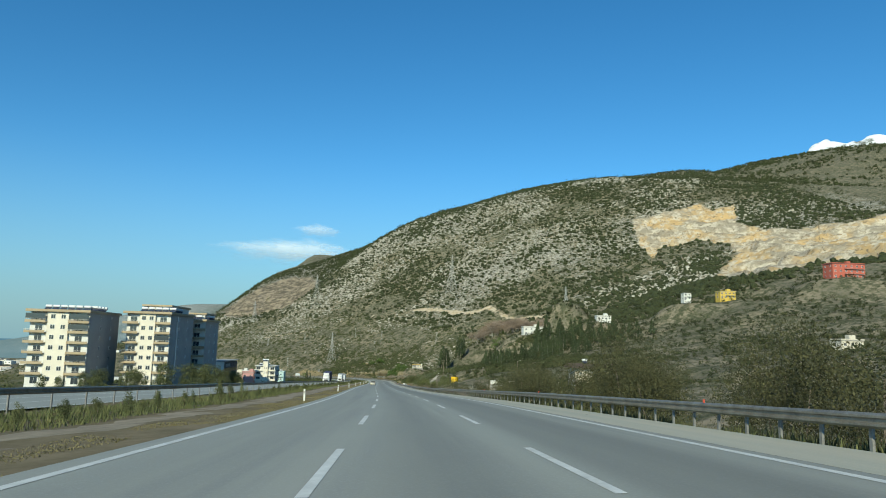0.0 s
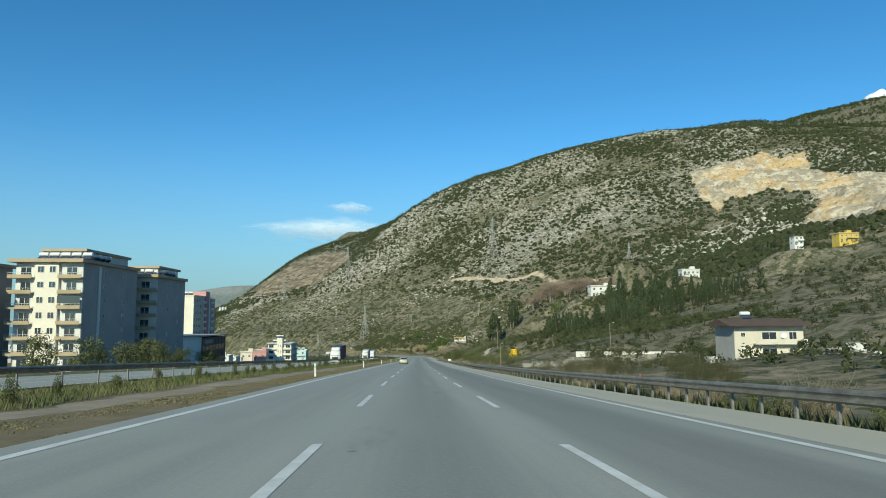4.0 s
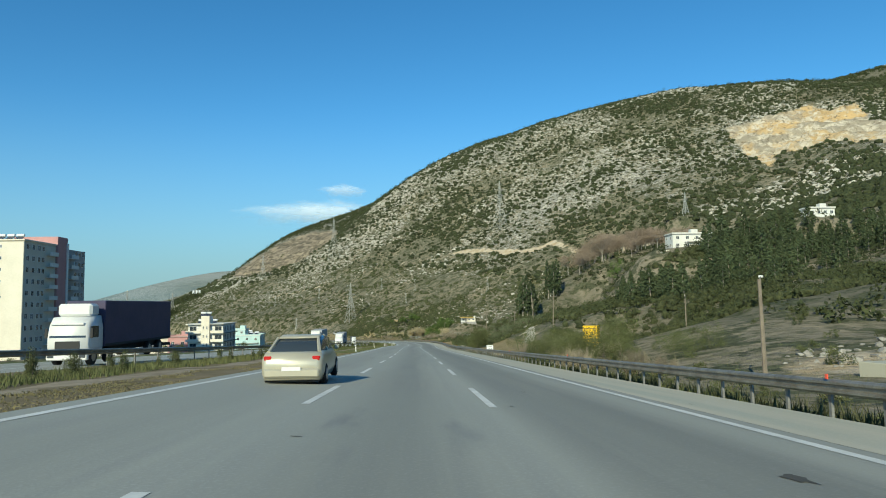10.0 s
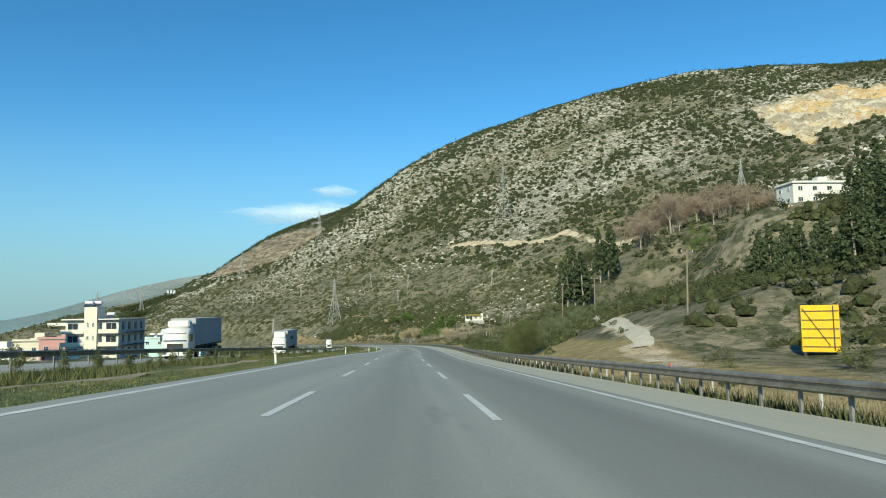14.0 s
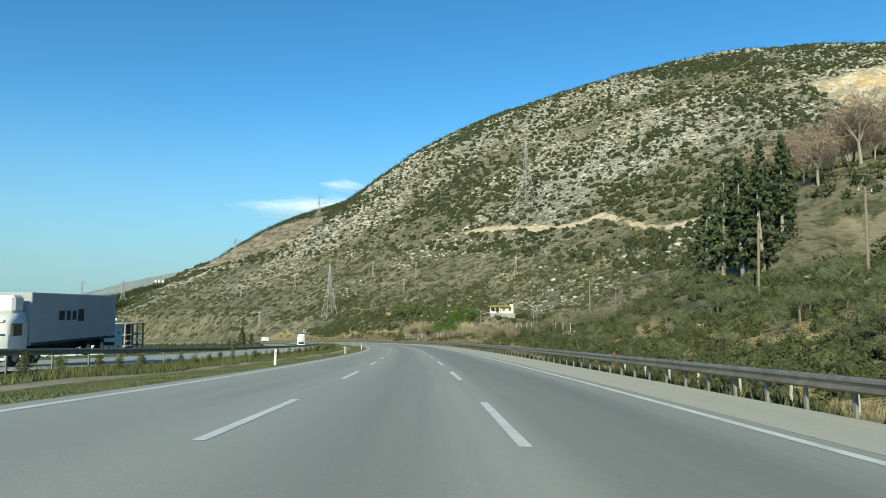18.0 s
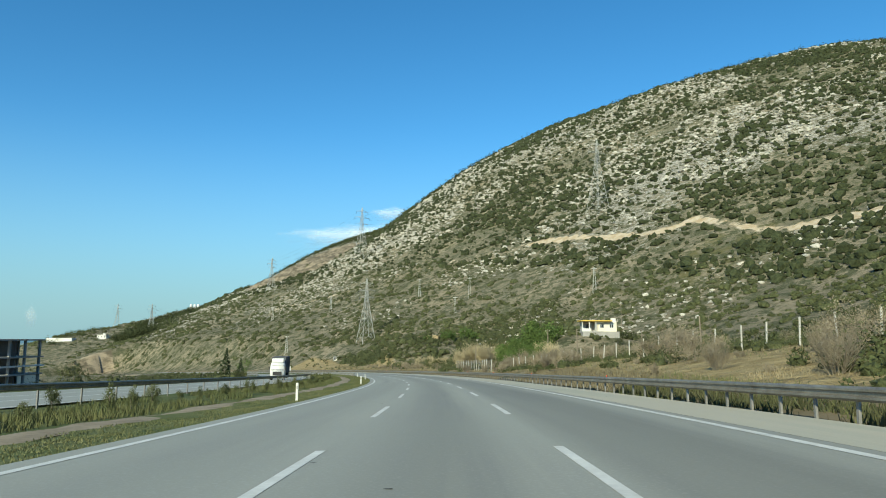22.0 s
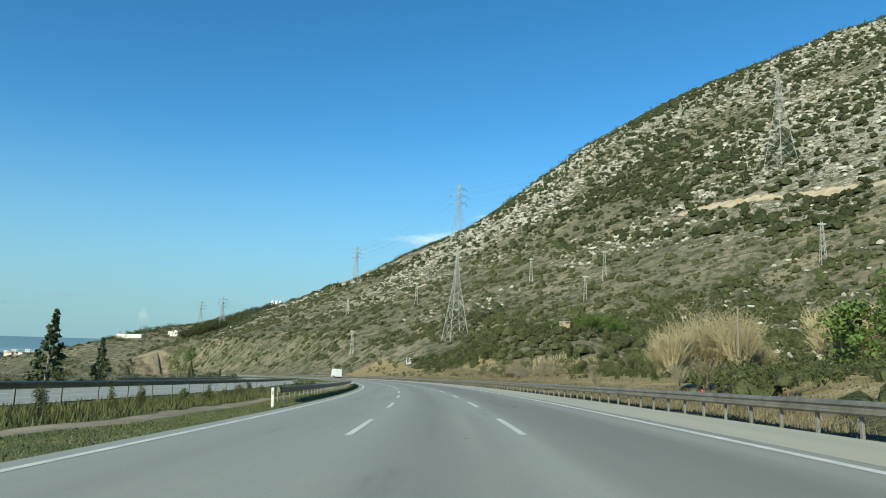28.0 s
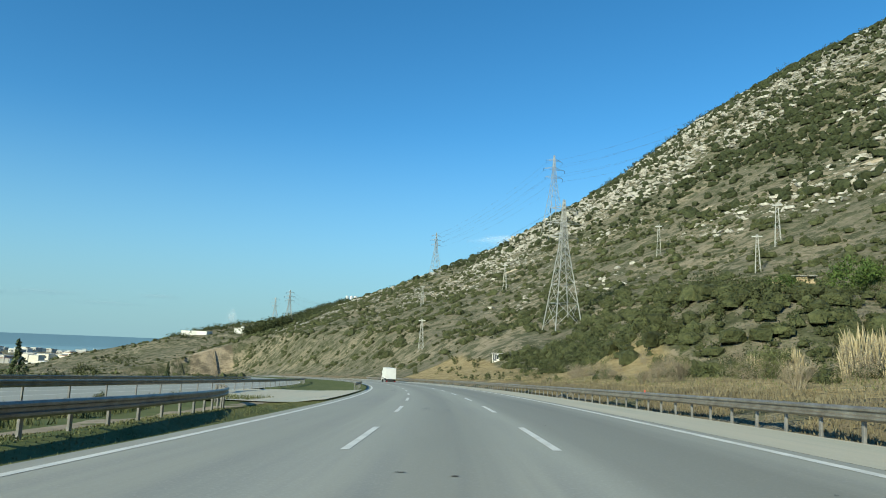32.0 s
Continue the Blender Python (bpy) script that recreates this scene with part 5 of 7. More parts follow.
leaf_scrub("trees", 7500, -420, 760, 800, 1640, crest_chance, 3.0, 6.0, 9, M_MAQUIS, "scattered dark evergreen trees over the ridge and upper slope", 205, 0.55)
leaf_scrub("trees", 5200, -200, 760, 900, 1700, lambda x, y: 0.75 * smooth(215, 285, land(x, y, False)) * not_bare(x, y), 3.0, 7.5, 10, M_MAQUIS, "dark evergreen trees along the ridge line", 208, 0.5)
leaf_scrub("trees", 7500, 700, 1900, 1200, 2600, lambda x, y: 0.2 + 0.8 * smooth(-0.1, 0.3, fbm(x, y, 120, 3, 94)), 4.0, 8.0, 7, M_MAQUIS, "dark woods on the far ridge", 207, 1.5)
leaf_scrub("trees", 260, -390, -345, 1225, 1265, lambda x, y: (np.hypot((x + 368) / 1.3, y - 1246) < 15) * 1.0, 7.0, 12.0, 30, M_MAQUIS, "dark grove of pines on the far spur", 214, 0.6)
leaf_scrub("trees", 500, -430, -340, 1330, 1395, lambda x, y: (np.hypot((x + 386) / 1.6, y - 1362) < 24) * 0.8, 6.0, 10.0, 20, M_MAQUIS, "dark grove of pines behind the far spur", 215, 0.6)
round_bushes(5000, -330, -20, 560, 960, lambda x, y: (road_coords(x, y)[1] < -34) * (road_coords(x, y)[1] > -75) * clear_left(x, y) * smooth(-0.3, 0.1, fbm(x, y, 25, 3, 101)), 0.8, 3.2, 0.12, 24, "dark hedge scrub beyond the opposite carriageway", 217, 0.75)
round_bushes(9000, -720, -230, 960, 1560, lambda x, y: (road_coords(x, y)[1] > 14) * smooth(-0.25, 0.2, fbm(x, y, 45, 3, 100)) * 0.55 + 0.35 * (x < -330) * (y > 1080) * smooth(-0.2, 0.2, fbm(x, y, 45, 3, 100)), 0.9, 3.8, 0.3, 5, "olive scrub over the far spur", 216)
leaf_scrub("trees", 6500, -460, 40, 1480, 2150, lambda x, y: 0.8 * (~in_poly(x, y, OLD_QUARRY)) * smooth(40, 110, land(x, y, False)), 3.0, 7.5, 10, M_MAQUIS, "dark evergreen wood on the ridge behind the old quarry", 210, 0.7)
leaf_scrub("trees", 900, -520, -330, 1180, 1420, lambda x, y: smooth(-0.1, 0.2, fbm(x, y, 40, 3, 90)), 3.0, 7.0, 10, M_MAQUIS, "dark trees on the low spur towards the coast", 206, 0.5)
round_bushes(3600, 30, 110, 325, 470, lambda x, y: (0.2 + 0.8 * smooth(-0.2, 0.15, fbm(x, y, 26, 3, 97))) * smooth(32, 40, x) * (np.hypot(x - 38.5, y - 375) > 7) * (line_distance(x, y, PATH) > 4) * (np.hypot(x - 35, y - 372) > 8), 0.9, 3.6, 0.11, 34, "dense dark green shrubs behind the dry field", 209, 0.75)
round_bushes(2200, 12, 48, 424, 520, lambda x, y: (road_coords(x, y)[1] > 15.5) * (0.25 + 0.75 * smooth(-0.15, 0.2, fbm(x, y, 14, 3, 98))), 0.7, 2.4, 0.09, 40, "low dark undergrowth between the olive trees", 212, 0.7)
round_bushes(2600, -8, 40, 498, 668, lambda x, y: (road_coords(x, y)[1] > 11.3) * (road_coords(x, y)[1] < 27) * smooth(-0.2, 0.2, fbm(x, y, 12, 3, 99)), 0.35, 1.6, 0.06, 40, "grey-green brush over the cut bank", 213, 0.65)
leaf_scrub("scrub", 1200, -700, -48, 120, 1300, lambda x, y: smooth(-0.1, 0.3, fbm(x, y, 60, 3, 87)) * (road_coords(x, y)[1] < -50) * clear_left(x, y), 1.2, 3.2, 10, M_MAQUIS, "scattered green scrub on the plain", 204)

# ---- buildings ----
M_CREAM = material("cream_render", (0.74, 0.69, 0.58), 0.85, colour2=(0.64, 0.59, 0.49), scale=0.25)
M_WHITE = material("white_render", (0.72, 0.71, 0.67), 0.85, colour2=(0.58, 0.57, 0.53), scale=0.2)
# grey render; its tone also paints the shade on sunless wall sides
M_GREYSHADE = material("grey_and_shade_render", (0.40, 0.385, 0.36), 0.85, colour2=(0.33, 0.315, 0.295), scale=0.2)
M_OCHRE = material("ochre_band", (0.43, 0.345, 0.23), 0.8, colour2=(0.35, 0.28, 0.19), scale=0.3)
M_BEIGE = material("beige_render", (0.64, 0.59, 0.49), 0.85, colour2=(0.54, 0.49, 0.40), scale=0.3)
M_PINK = material("pink_render", (0.50, 0.27, 0.26), 0.85, colour2=(0.42, 0.23, 0.22), scale=0.3)
M_YELLOW = material("yellow_render", (0.66, 0.47, 0.10), 0.8, colour2=(0.55, 0.38, 0.09), scale=0.3)
M_RED = material("red_render", (0.50, 0.13, 0.09), 0.8, colour2=(0.40, 0.11, 0.08), scale=0.3)
M_TEAL = material("pale_teal_render", (0.48, 0.64, 0.62), 0.8, colour2=(0.40, 0.54, 0.53), scale=0.3)
M_CONCRETE = material("raw_concrete", (0.38, 0.37, 0.345), 0.9, colour2=(0.27, 0.26, 0.245), scale=0.4)
M_DARKCLAD = material("dark_cladding", (0.055, 0.06, 0.07), 0.5, colour2=(0.085, 0.09, 0.10), scale=0.3)
M_GLASS = material("window_glass", (0.035, 0.045, 0.055), 0.12, spec=0.7)
M_FRAME = material("white_frame", (0.68, 0.68, 0.66), 0.5)
M_TILE = material("red_roof_tiles", (0.28, 0.12, 0.07), 0.85, colour2=(0.20, 0.095, 0.06), scale=1.5, bump=0.05)
M_TANK = material("white_tank", (0.74, 0.75, 0.76), 0.35, colour2=(0.62, 0.63, 0.64), scale=0.8)
M_PANEL = material("solar_panel", (0.03, 0.04, 0.07), 0.2, spec=0.6)
M_RAILING = material("pale_railing", (0.52, 0.51, 0.48), 0.5, 0.2)


def one_mesh(name, mat, *dims, bevel=0.0):
    bm = bmesh.new()
    for d in dims:
        bm_box(bm, *d, bevel)
    me = bpy.data.meshes.new(name)
    bm.to_mesh(me)
    bm.free()
    me.materials.append(mat)
    return me


WINDOW_CACHE = {}


def window(parent, x, y, z, w, h, face, frame_mat=None):
    """A framed pane on a wall; face is '-y' or '+x' (the wall's outward side)."""
    key = (round(w, 2), round(h, 2))
    if key not in WINDOW_CACHE:
        t = 0.07
        fr = one_mesh("window", M_FRAME, (-w / 2, w / 2, -0.05, 0.05, -h / 2, -h / 2 + t), (-w / 2, w / 2, -0.05, 0.05, h / 2 - t, h / 2),
                      (-w / 2, -w / 2 + t, -0.05, 0.05, -h / 2 + t, h / 2 - t), (w / 2 - t, w / 2, -0.05, 0.05, -h / 2 + t, h / 2 - t),
                      (-t / 2, t / 2, -0.04, 0.04, -h / 2 + t, h / 2 - t))
        pane = one_mesh("pane", M_GLASS, (-w / 2 + t, -t / 2, -0.015, 0.015, -h / 2 + t, h / 2 - t), (t / 2, w / 2 - t, -0.015, 0.015, -h / 2 + t, h / 2 - t))
        WINDOW_CACHE[key] = (fr, pane)
    fr, pane = WINDOW_CACHE[key]
    rz = {"-y": 0, "+x": 90, "-x": -90}[face]
    f = share("window", fr, parent, pose(x, y, z, 0, 0, rz))
    share("pane", pane, f, pose(0, 0, 0))
    return f


def solar_heater(x, y, z, turn=0):
    root = empty("solar_water_heater", "white roof tank on a tilted solar panel", "water heater", pose(x, y, z, 0, 0, turn), "roof water heaters")
    bm = bmesh.new()
    bm_tube(bm, [(-1.0, 0.3, 1.15), (-0.95, 0.3, 1.15), (0.95, 0.3, 1.15), (1.0, 0.3, 1.15)], [0.3, 0.4, 0.4, 0.3], 12)
    part("tank", bm, M_TANK, root)
    bm = bmesh.new()
    v = [bm.verts.new(p) for p in ((-0.95, -0.75, 0.15), (0.95, -0.75, 0.15), (0.95, 0.1, 0.76), (-0.95, 0.1, 0.76), (-0.95, -0.72, 0.07), (0.95, -0.72, 0.07), (0.95, 0.13, 0.68), (-0.95, 0.13, 0.68))]
    for f in ((0, 1, 2, 3), (7, 6, 5, 4), (0, 4, 5, 1), (2, 6, 7, 3), (1, 5, 6, 2), (0, 3, 7, 4)):
        bm.faces.new([v[i] for i in f])
    part("panel", bm, M_PANEL, root)
    for a in (-0.8, 0.8):
        box_part("leg", (a - 0.03, a + 0.03, 0.27, 0.33, 0, 0.8), M_STEEL_DULL, root)
    return root


HEATER = None


def heaters(places):
    global HEATER
    for x, y, z in places:
        if HEATER is None:
            HEATER = solar_heater(x, y, z)
        else:
            copy_thing(HEATER, pose(x, y, z, 0, 0, random.uniform(-6, 6)))


def apartment_block(x0, x1, y0, y1, zb, storeys, label, sh=3.0, side_windows=True, penthouse=True, lit_glass=()):
    """Cream slab block: white middle bay with windows, balconies either side, ochre roof band."""
    w, d = x1 - x0, y1 - y0
    h = storeys * sh
    root = empty("apartment_block", label, "apartment block", pose(x0, y0, zb), "apartment blocks")
    # sides take the grey tone: shade painted into the wall colour
    box_part("side_wall", (0, w, 0.35, d, -2.0, h), M_GREYSHADE, root, 0.03, "side wall with its shade painted blue-grey")
    c0, c1 = 0.30 * w, 0.66 * w
    box_part("bay_wall", (c0, c1, -0.55, 0.35, -2.0, h), M_CREAM, root, 0.02, "cream rendered middle bay")
    for a, b in ((0.06, c0), (c1, w - 0.1)):
        box_part("recessed_wall", (a, b, 0.2, 0.349, -2.0, h), M_WHITE, root)
    for k in range(storeys):
        z = k * sh
        for cx in (c0 + (c1 - c0) * 0.27, c0 + (c1 - c0) * 0.75):
            window(root, cx, -0.58, z + 1.75, 1.35, 1.35, "-y")
        if k > 0 or storeys < 5:
            for a, b in ((-0.9, c0 - 0.15), (c1 + 0.15, w + 0.25)):
                bal = box_part("balcony", (a, b, -1.35, 0.3, z - 0.16, z + 0.02), M_OCHRE, root, 0.01, "projecting ochre balcony slab")
                box_part("parapet", (a, b, -1.37, -1.25, z + 0.021, z + 0.62), M_OCHRE, bal)
                bm = bmesh.new()
                bm_box(bm, a, b, -1.33, -1.29, z + 0.98, z + 1.03)
                n = max(3, int((b - a) / 0.5))
                for i in range(n + 1):
                    q = a + (b - a - 0.04) * i / n
                    bm_box(bm, q, q + 0.04, -1.33, -1.29, z + 0.62, z + 0.98)
                part("railing", bm, M_RAILING, bal)
                if (k, a < 0) in lit_glass:
                    box_part("glazing", (a + 0.1, b - 0.1, -1.30, -1.27, z + 1.03, z + 2.6), M_GLASS, bal, label="glazed-in balcony")
        for a, b in ((0.5, c0 - 0.4), (c1 + 0.5, w - 0.5)):
            window(root, (a + b) / 2, 0.17, z + 1.25, min(2.2, b - a), 2.1, "-y")
        if side_windows:
            for q in (0.36, 0.72):
                window(root, w + 0.03, q * d, z + 1.7, 0.8, 1.1, "+x")
    box_part("roof_band", (-0.9, w + 0.6, -1.5, d + 0.5, h, h + 0.75), M_OCHRE, root, 0.03, "overhanging ochre roof band")
    if penthouse:
        box_part("penthouse", (0.30 * w, w - 1.2, 3.0, d - 3.0, h + 0.75, h + 2.6), M_WHITE, root, 0.02)
        box_part("penthouse_roof", (0.26 * w, w - 0.6, 2.4, d - 2.4, h + 2.6, h + 3.2), M_OCHRE, root, 0.02)
        heaters([(x0 + 0.35 * w + 2.3 * i, y0 + 1.4, zb + h + 0.75) for i in range(5)])
    else:
        heaters([(x0 + 0.2 * w + 2.3 * i, y0 + 3.5, zb + h + 0.75) for i in range(6)])
    heaters([(x1 - 0.8, y0 + 4.5 + 2.6 * i, zb + h + 0.75) for i in range(4)])
    return root


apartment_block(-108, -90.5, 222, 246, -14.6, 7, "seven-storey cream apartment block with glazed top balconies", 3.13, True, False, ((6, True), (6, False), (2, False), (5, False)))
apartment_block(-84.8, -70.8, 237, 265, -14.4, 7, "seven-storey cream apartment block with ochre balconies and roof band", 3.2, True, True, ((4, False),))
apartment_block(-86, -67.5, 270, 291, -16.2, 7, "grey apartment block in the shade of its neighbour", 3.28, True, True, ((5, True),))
# white drainpipe strip on the middle block's corner
pipe = box_part("downpipe", (-0.12, 0.12, -0.42, 0.42, 0, 22.0), M_FRAME, None, 0.03)
pipe.matrix_basis = pose(-70.65, 244.5, -14.4)
tagged(pipe, "white vertical duct on the apartment wall", "pipe")


def tower_block(x0, x1, y0, y1, zb, storeys, sh=3.05):
    w, d, h = x1 - x0, y1 - y0, storeys * sh
    root = empty("tower_block", "ten-storey cream and grey tower with stacked balconies", "apartment block", pose(x0, y0, zb))
    box_part("end_wall", (0, w, 0, d * 0.46, -2, h), M_CREAM, root, 0.03, "cream end wall")
    box_part("core", (w * 0.25, w + 0.6, d * 0.46, d * 0.62, -2, h + 2.6), M_PINK, root, 0.03, "dusty pink stair core")
    box_part("rear_wing", (0, w - 0.6, d * 0.62, d, -2, h - 0.4), M_GREYSHADE, root, 0.03)
    box_part("white_pier", (w + 0.6, w + 0.9, d * 0.60, d * 0.62 + 0.2, -2, h + 1.0), M_FRAME, root, 0.02)
    box_part("side_cladding", (w + 0.001, w + 0.06, 0.1, d * 0.455, -1.9, h - 0.2), M_BEIGE, root, label="beige wall towards the road")
    for k in range(storeys):
        z = k * sh
        for q in (0.05, 0.13, 0.21, 0.27):
            window(root, w + 0.09, q * d, z + 1.6, 1.3, 1.4, "+x")
        for q in (0.83, 0.89, 0.95):
            window(root, w - 0.57, q * d, z + 1.6, 1.3, 1.4, "+x")
        window(root, w * 0.62, -0.04, z + 1.6, 0.7, 0.9, "-y")
        for a, b in ((0.31, 0.44), (0.66, 0.78)):
            bal = box_part("balcony", (w - 0.5, w + 1.3, a * d, b * d, z - 0.15, z + 0.02), M_WHITE, root, 0.01)
            box_part("parapet", (w + 1.2, w + 1.3, a * d, b * d, z + 0.021, z + 0.95), M_WHITE, bal)
        bal = box_part("balcony", (-1.0, w * 0.3, -1.2, -0.01, z - 0.15, z + 0.02), M_CREAM, root, 0.01)
        box_part("parapet", (-1.0, w * 0.3, -1.2, -1.1, z + 0.021, z + 0.95), M_CREAM, bal)
        if k == storeys - 1 or k == storeys - 3:
            box_part("glazing", (-0.9, w * 0.28, -1.14, -1.11, z + 0.96, z + 2.7), M_GLASS, bal)
    box_part("roof_band", (-0.4, w + 0.4, -0.4, d * 0.46, h, h + 0.4), M_CREAM, root, 0.02)
    heaters([(x0 + 1.6 + 2.4 * i, y0 + 1.6, zb + h + 0.4) for i in range(6)])
    return root


tower_block(-117.5, -102, 407, 442, -24.0, 10)


def dark_hall():
    root = empty("showroom_building", "low dark-clad building with a white end wall", "commercial building", pose(-86, 310, -20.5))
    box_part("end_wall", (0, 17.5, 0, 1.0, -1, 11.0), M_WHITE, root, 0.03, "plain white end wall")
    box_part("cladding", (0.3, 17.3, 1.0, 29, -1, 10.6), M_DARKCLAD, root, 0.03, "dark grey side cladding")
    box_part("roof_edge", (-0.4, 17.9, -0.4, 29.4, 11.0, 11.35), M_CONCRETE, root, 0.02)
    for z in (2.2, 6.4):
        box_part("glass_band", (17.302, 17.34, 2.5, 27.5, z, z + 1.7), M_GLASS, root, label="dark ribbon of glazing")
    for k in range(8):
        box_part("facade_fin", (17.302, 17.42, 2.4 + 3.57 * k, 2.52 + 3.57 * k, -1, 10.5), M_DARKCLAD, root)
    box_part("sign_panel", (17.32, 17.42, 5, 13, 8.7, 9.9), M_GREYSHADE, root, label="blank grey sign panel")


dark_hall()


def stair_house():
    w, d, h, sh = 13.0, 17.0, 9.6, 3.2
    root = empty("town_house_block", "off-white three-storey house with a stair tower and open side frames", "house", pose(-86, 490, -27.5))
    box_part("main_wall", (0, w, 0, d, -1.5, h), M_WHITE, root, 0.03)
    box_part("stair_tower", (w * 0.40, w * 0.64, -1.6, 3.0, -1.5, h + 3.2), M_CREAM, root, 0.03, "cream stair tower")
    box_part("roof_slab", (-0.6, w + 0.6, -1.3, d + 0.3, h, h + 0.3), M_WHITE, root, 0.02)
    for k in range(3):
        z = k * sh
        for a, b in ((-0.6, w * 0.38), (w * 0.66, w + 0.5)):
            bal = box_part("balcony", (a, b, -1.5, -0.01, z - 0.15, z + 0.02), M_WHITE, root, 0.01)
            box_part("parapet", (a, b, -1.5, -1.38, z + 0.021, z + 0.9), M_CREAM, bal)
        # oversized dark panes stand in for the shaded balcony recesses
        for q in (0.14, 0.86):
            window(root, q * w, -0.04, z + 1.4, 2.6, 2.2, "-y")
        for q in (0.47, 0.57):
            window(root, q * w, -1.64, z + 2.0, 0.5, 1.2, "-y")
        for q in (0.15, 0.38, 0.62, 0.85):
            window(root, w + 0.04, q * d, z + 1.6, 1.7, 2.0, "+x")
            box_part("pillar", (w + 0.02, w + 0.5, q * d + 1.2, q * d + 1.5, z, z + sh - 0.2), M_WHITE, root)
        box_part("floor_slab", (w, w + 1.2, 0.3, d - 0.3, z - 0.2, z), M_DARKCLAD, root, 0.01)
    heaters([(-84 + 2.6 * i, 499, -27.5 + h + 0.3) for i in range(3)] + [(-80.4, 489.8, -27.5 + h + 3.2), (-78.6, 490.6, -27.5 + h + 3.2)])


stair_house()


def small_house(x0, x1, y0, y1, zb, h, wall, label, roof=None, windows=2, storeys=1, name="house", flat=True, side="+x"):
    w, d = x1 - x0, y1 - y0
    root = empty(name, label, "house", pose(x0, y0, zb))
    box_part("wall", (0, w, 0, d, -2.2, h), wall, root, 0.03)
    if flat:
        box_part("roof", (-0.35, w + 0.35, -0.35, d + 0.35, h, h + 0.22), roof or M_CONCRETE, root, 0.02)
    else:
        bm = bmesh.new()
        o = 0.6
        v = [bm.verts.new(p) for p in ((-o, -o, h), (w + o, -o, h), (w + o, d + o, h), (-o, d + o, h), (w * 0.25, d / 2, h + 0.16 * d + 0.5), (w * 0.75, d / 2, h + 0.16 * d + 0.5))]
        for f in ((0, 1, 5, 4), (1, 2, 5), (2, 3, 4, 5), (3, 0, 4), (3, 2, 1, 0)):
            bm.faces.new([v[i] for i in f])
        part("roof", bm, roof or M_TILE, root)
    sh = h / storeys
    for k in range(storeys):
        for i in range(windows):
            window(root, w * (i + 0.5) / windows, -0.04, k * sh + 0.55 * sh, 1.2, 1.2, "-y")
        n = max(1, int(d / 4))
        for i in range(n):
            window(root, w + 0.04 if side == "+x" else -0.04, d * (i + 0.5) / n, k * sh + 0.55 * sh, 1.1, 1.1, side)
    box_part("door", (w * 0.08, w * 0.08 + 0.95, -0.07, -0.01, 0, 2.05), M_DARKCLAD, root)
    if flat and w > 6:
        for q0, q1, r0, r1 in ((-0.3, w + 0.3, -0.3, -0.1), (-0.3, w + 0.3, d + 0.1, d + 0.3), (-0.3, -0.1, -0.09, d + 0.09), (w + 0.1, w + 0.3, -0.09, d + 0.09)):
            box_part("parapet", (q0, q1, r0, r1, h + 0.222, h + 0.65), wall, root)
        box_part("stair_room", (w * 0.55, w * 0.55 + 2.6, d * 0.35, d * 0.35 + 2.4, h + 0.222, h + 2.2), wall, root, 0.03)
    for k in range(1, storeys):
        bal = box_part("balcony", (w * 0.35, w * 0.95, -1.2, -0.05, k * sh - 0.16, k * sh), M_CONCRETE, root)
        box_part("railing", (w * 0.35, w * 0.95, -1.2, -1.12, k * sh + 0.001, k * sh + 0.9), wall, bal)
    return root


def lz(x, y):
    return at_land(x, y, 0.0)


small_house(-104, -97, 500, 508, -28, 4.6, M_BEIGE, "small sand-coloured house on the plain", None, 2, 1)
small_house(-96, -88.5, 497, 506, -28, 5.2, M_PINK, "small dusty pink house on the plain", None, 2, 1)
small_house(-101, -79, 580, 591, -33.5, 7.5, M_TEAL, "pale teal two-storey flat-roofed house", M_WHITE, 5, 2)
small_house(-94, -87, 582, 589, -25.8, 2.6, M_TEAL, "pale teal roof room on the flat house", M_WHITE, 2, 1)
heaters([(-99 + 3 * i, 585, -25.7) for i in range(2)] + [(-85 + 3 * i, 586, -25.7) for i in range(2)])


def frame_building(x0, y0, zb, nx, ny, storeys, label):
    root = empty("unfinished_building", label, "building", pose(x0, y0, zb))
    bx, by, sh = 4.4, 4.6, 3.3
    for k in range(storeys + 1):
        box_part("floor_slab", (-0.6, nx * bx + 0.6, -0.6, ny * by + 0.6, k * sh - 0.28, k * sh), M_CONCRETE, root, 0.02)
    for k in range(storeys):
        for i in range(nx + 1):
            for j in range(ny + 1):
                if 0 < i < nx and 0 < j < ny:
                    continue
                box_part("column", (i * bx - 0.2, i * bx + 0.2, j * by - 0.2, j * by + 0.2, k * sh, (k + 1) * sh - 0.28), M_CONCRETE, root)
        box_part("infill_wall", (0.3, nx * bx - 0.3, ny * by * 0.5, ny * by * 0.5 + 0.2, k * sh, (k + 1) * sh - 0.28), M_DARKCLAD, root)
    box_part("white_beam", (nx * bx + 0.61, nx * bx + 0.9, -0.6, ny * by + 0.6, storeys * sh * 0.5 - 0.3, storeys * sh * 0.5), M_FRAME, root)
    return root


frame_building(-109, 612, -35.8, 5, 3, 3, "dark unfinished concrete frame building with open floors")
small_house(-121, -112, 606, 614, -36, 9.0, M_WHITE, "white house with a boxy roof room", None, 3, 3)
heaters([(-106 + 4.5 * i, 617, -25.9) for i in range(4)])
small_house(-170, -158, 700, 712, lz(-165, 706), 6.0, M_WHITE, "white flat-roofed house on the plain", None, 3, 2)
small_house(-150, -141, 560, 570, lz(-145, 565), 6.5, M_BEIGE, "beige flat-roofed house on the plain", None, 3, 2)
small_house(-128, -116, 520, 530, lz(-122, 525), 6.5, M_WHITE, "white flat-roofed house among trees", None, 3, 2)


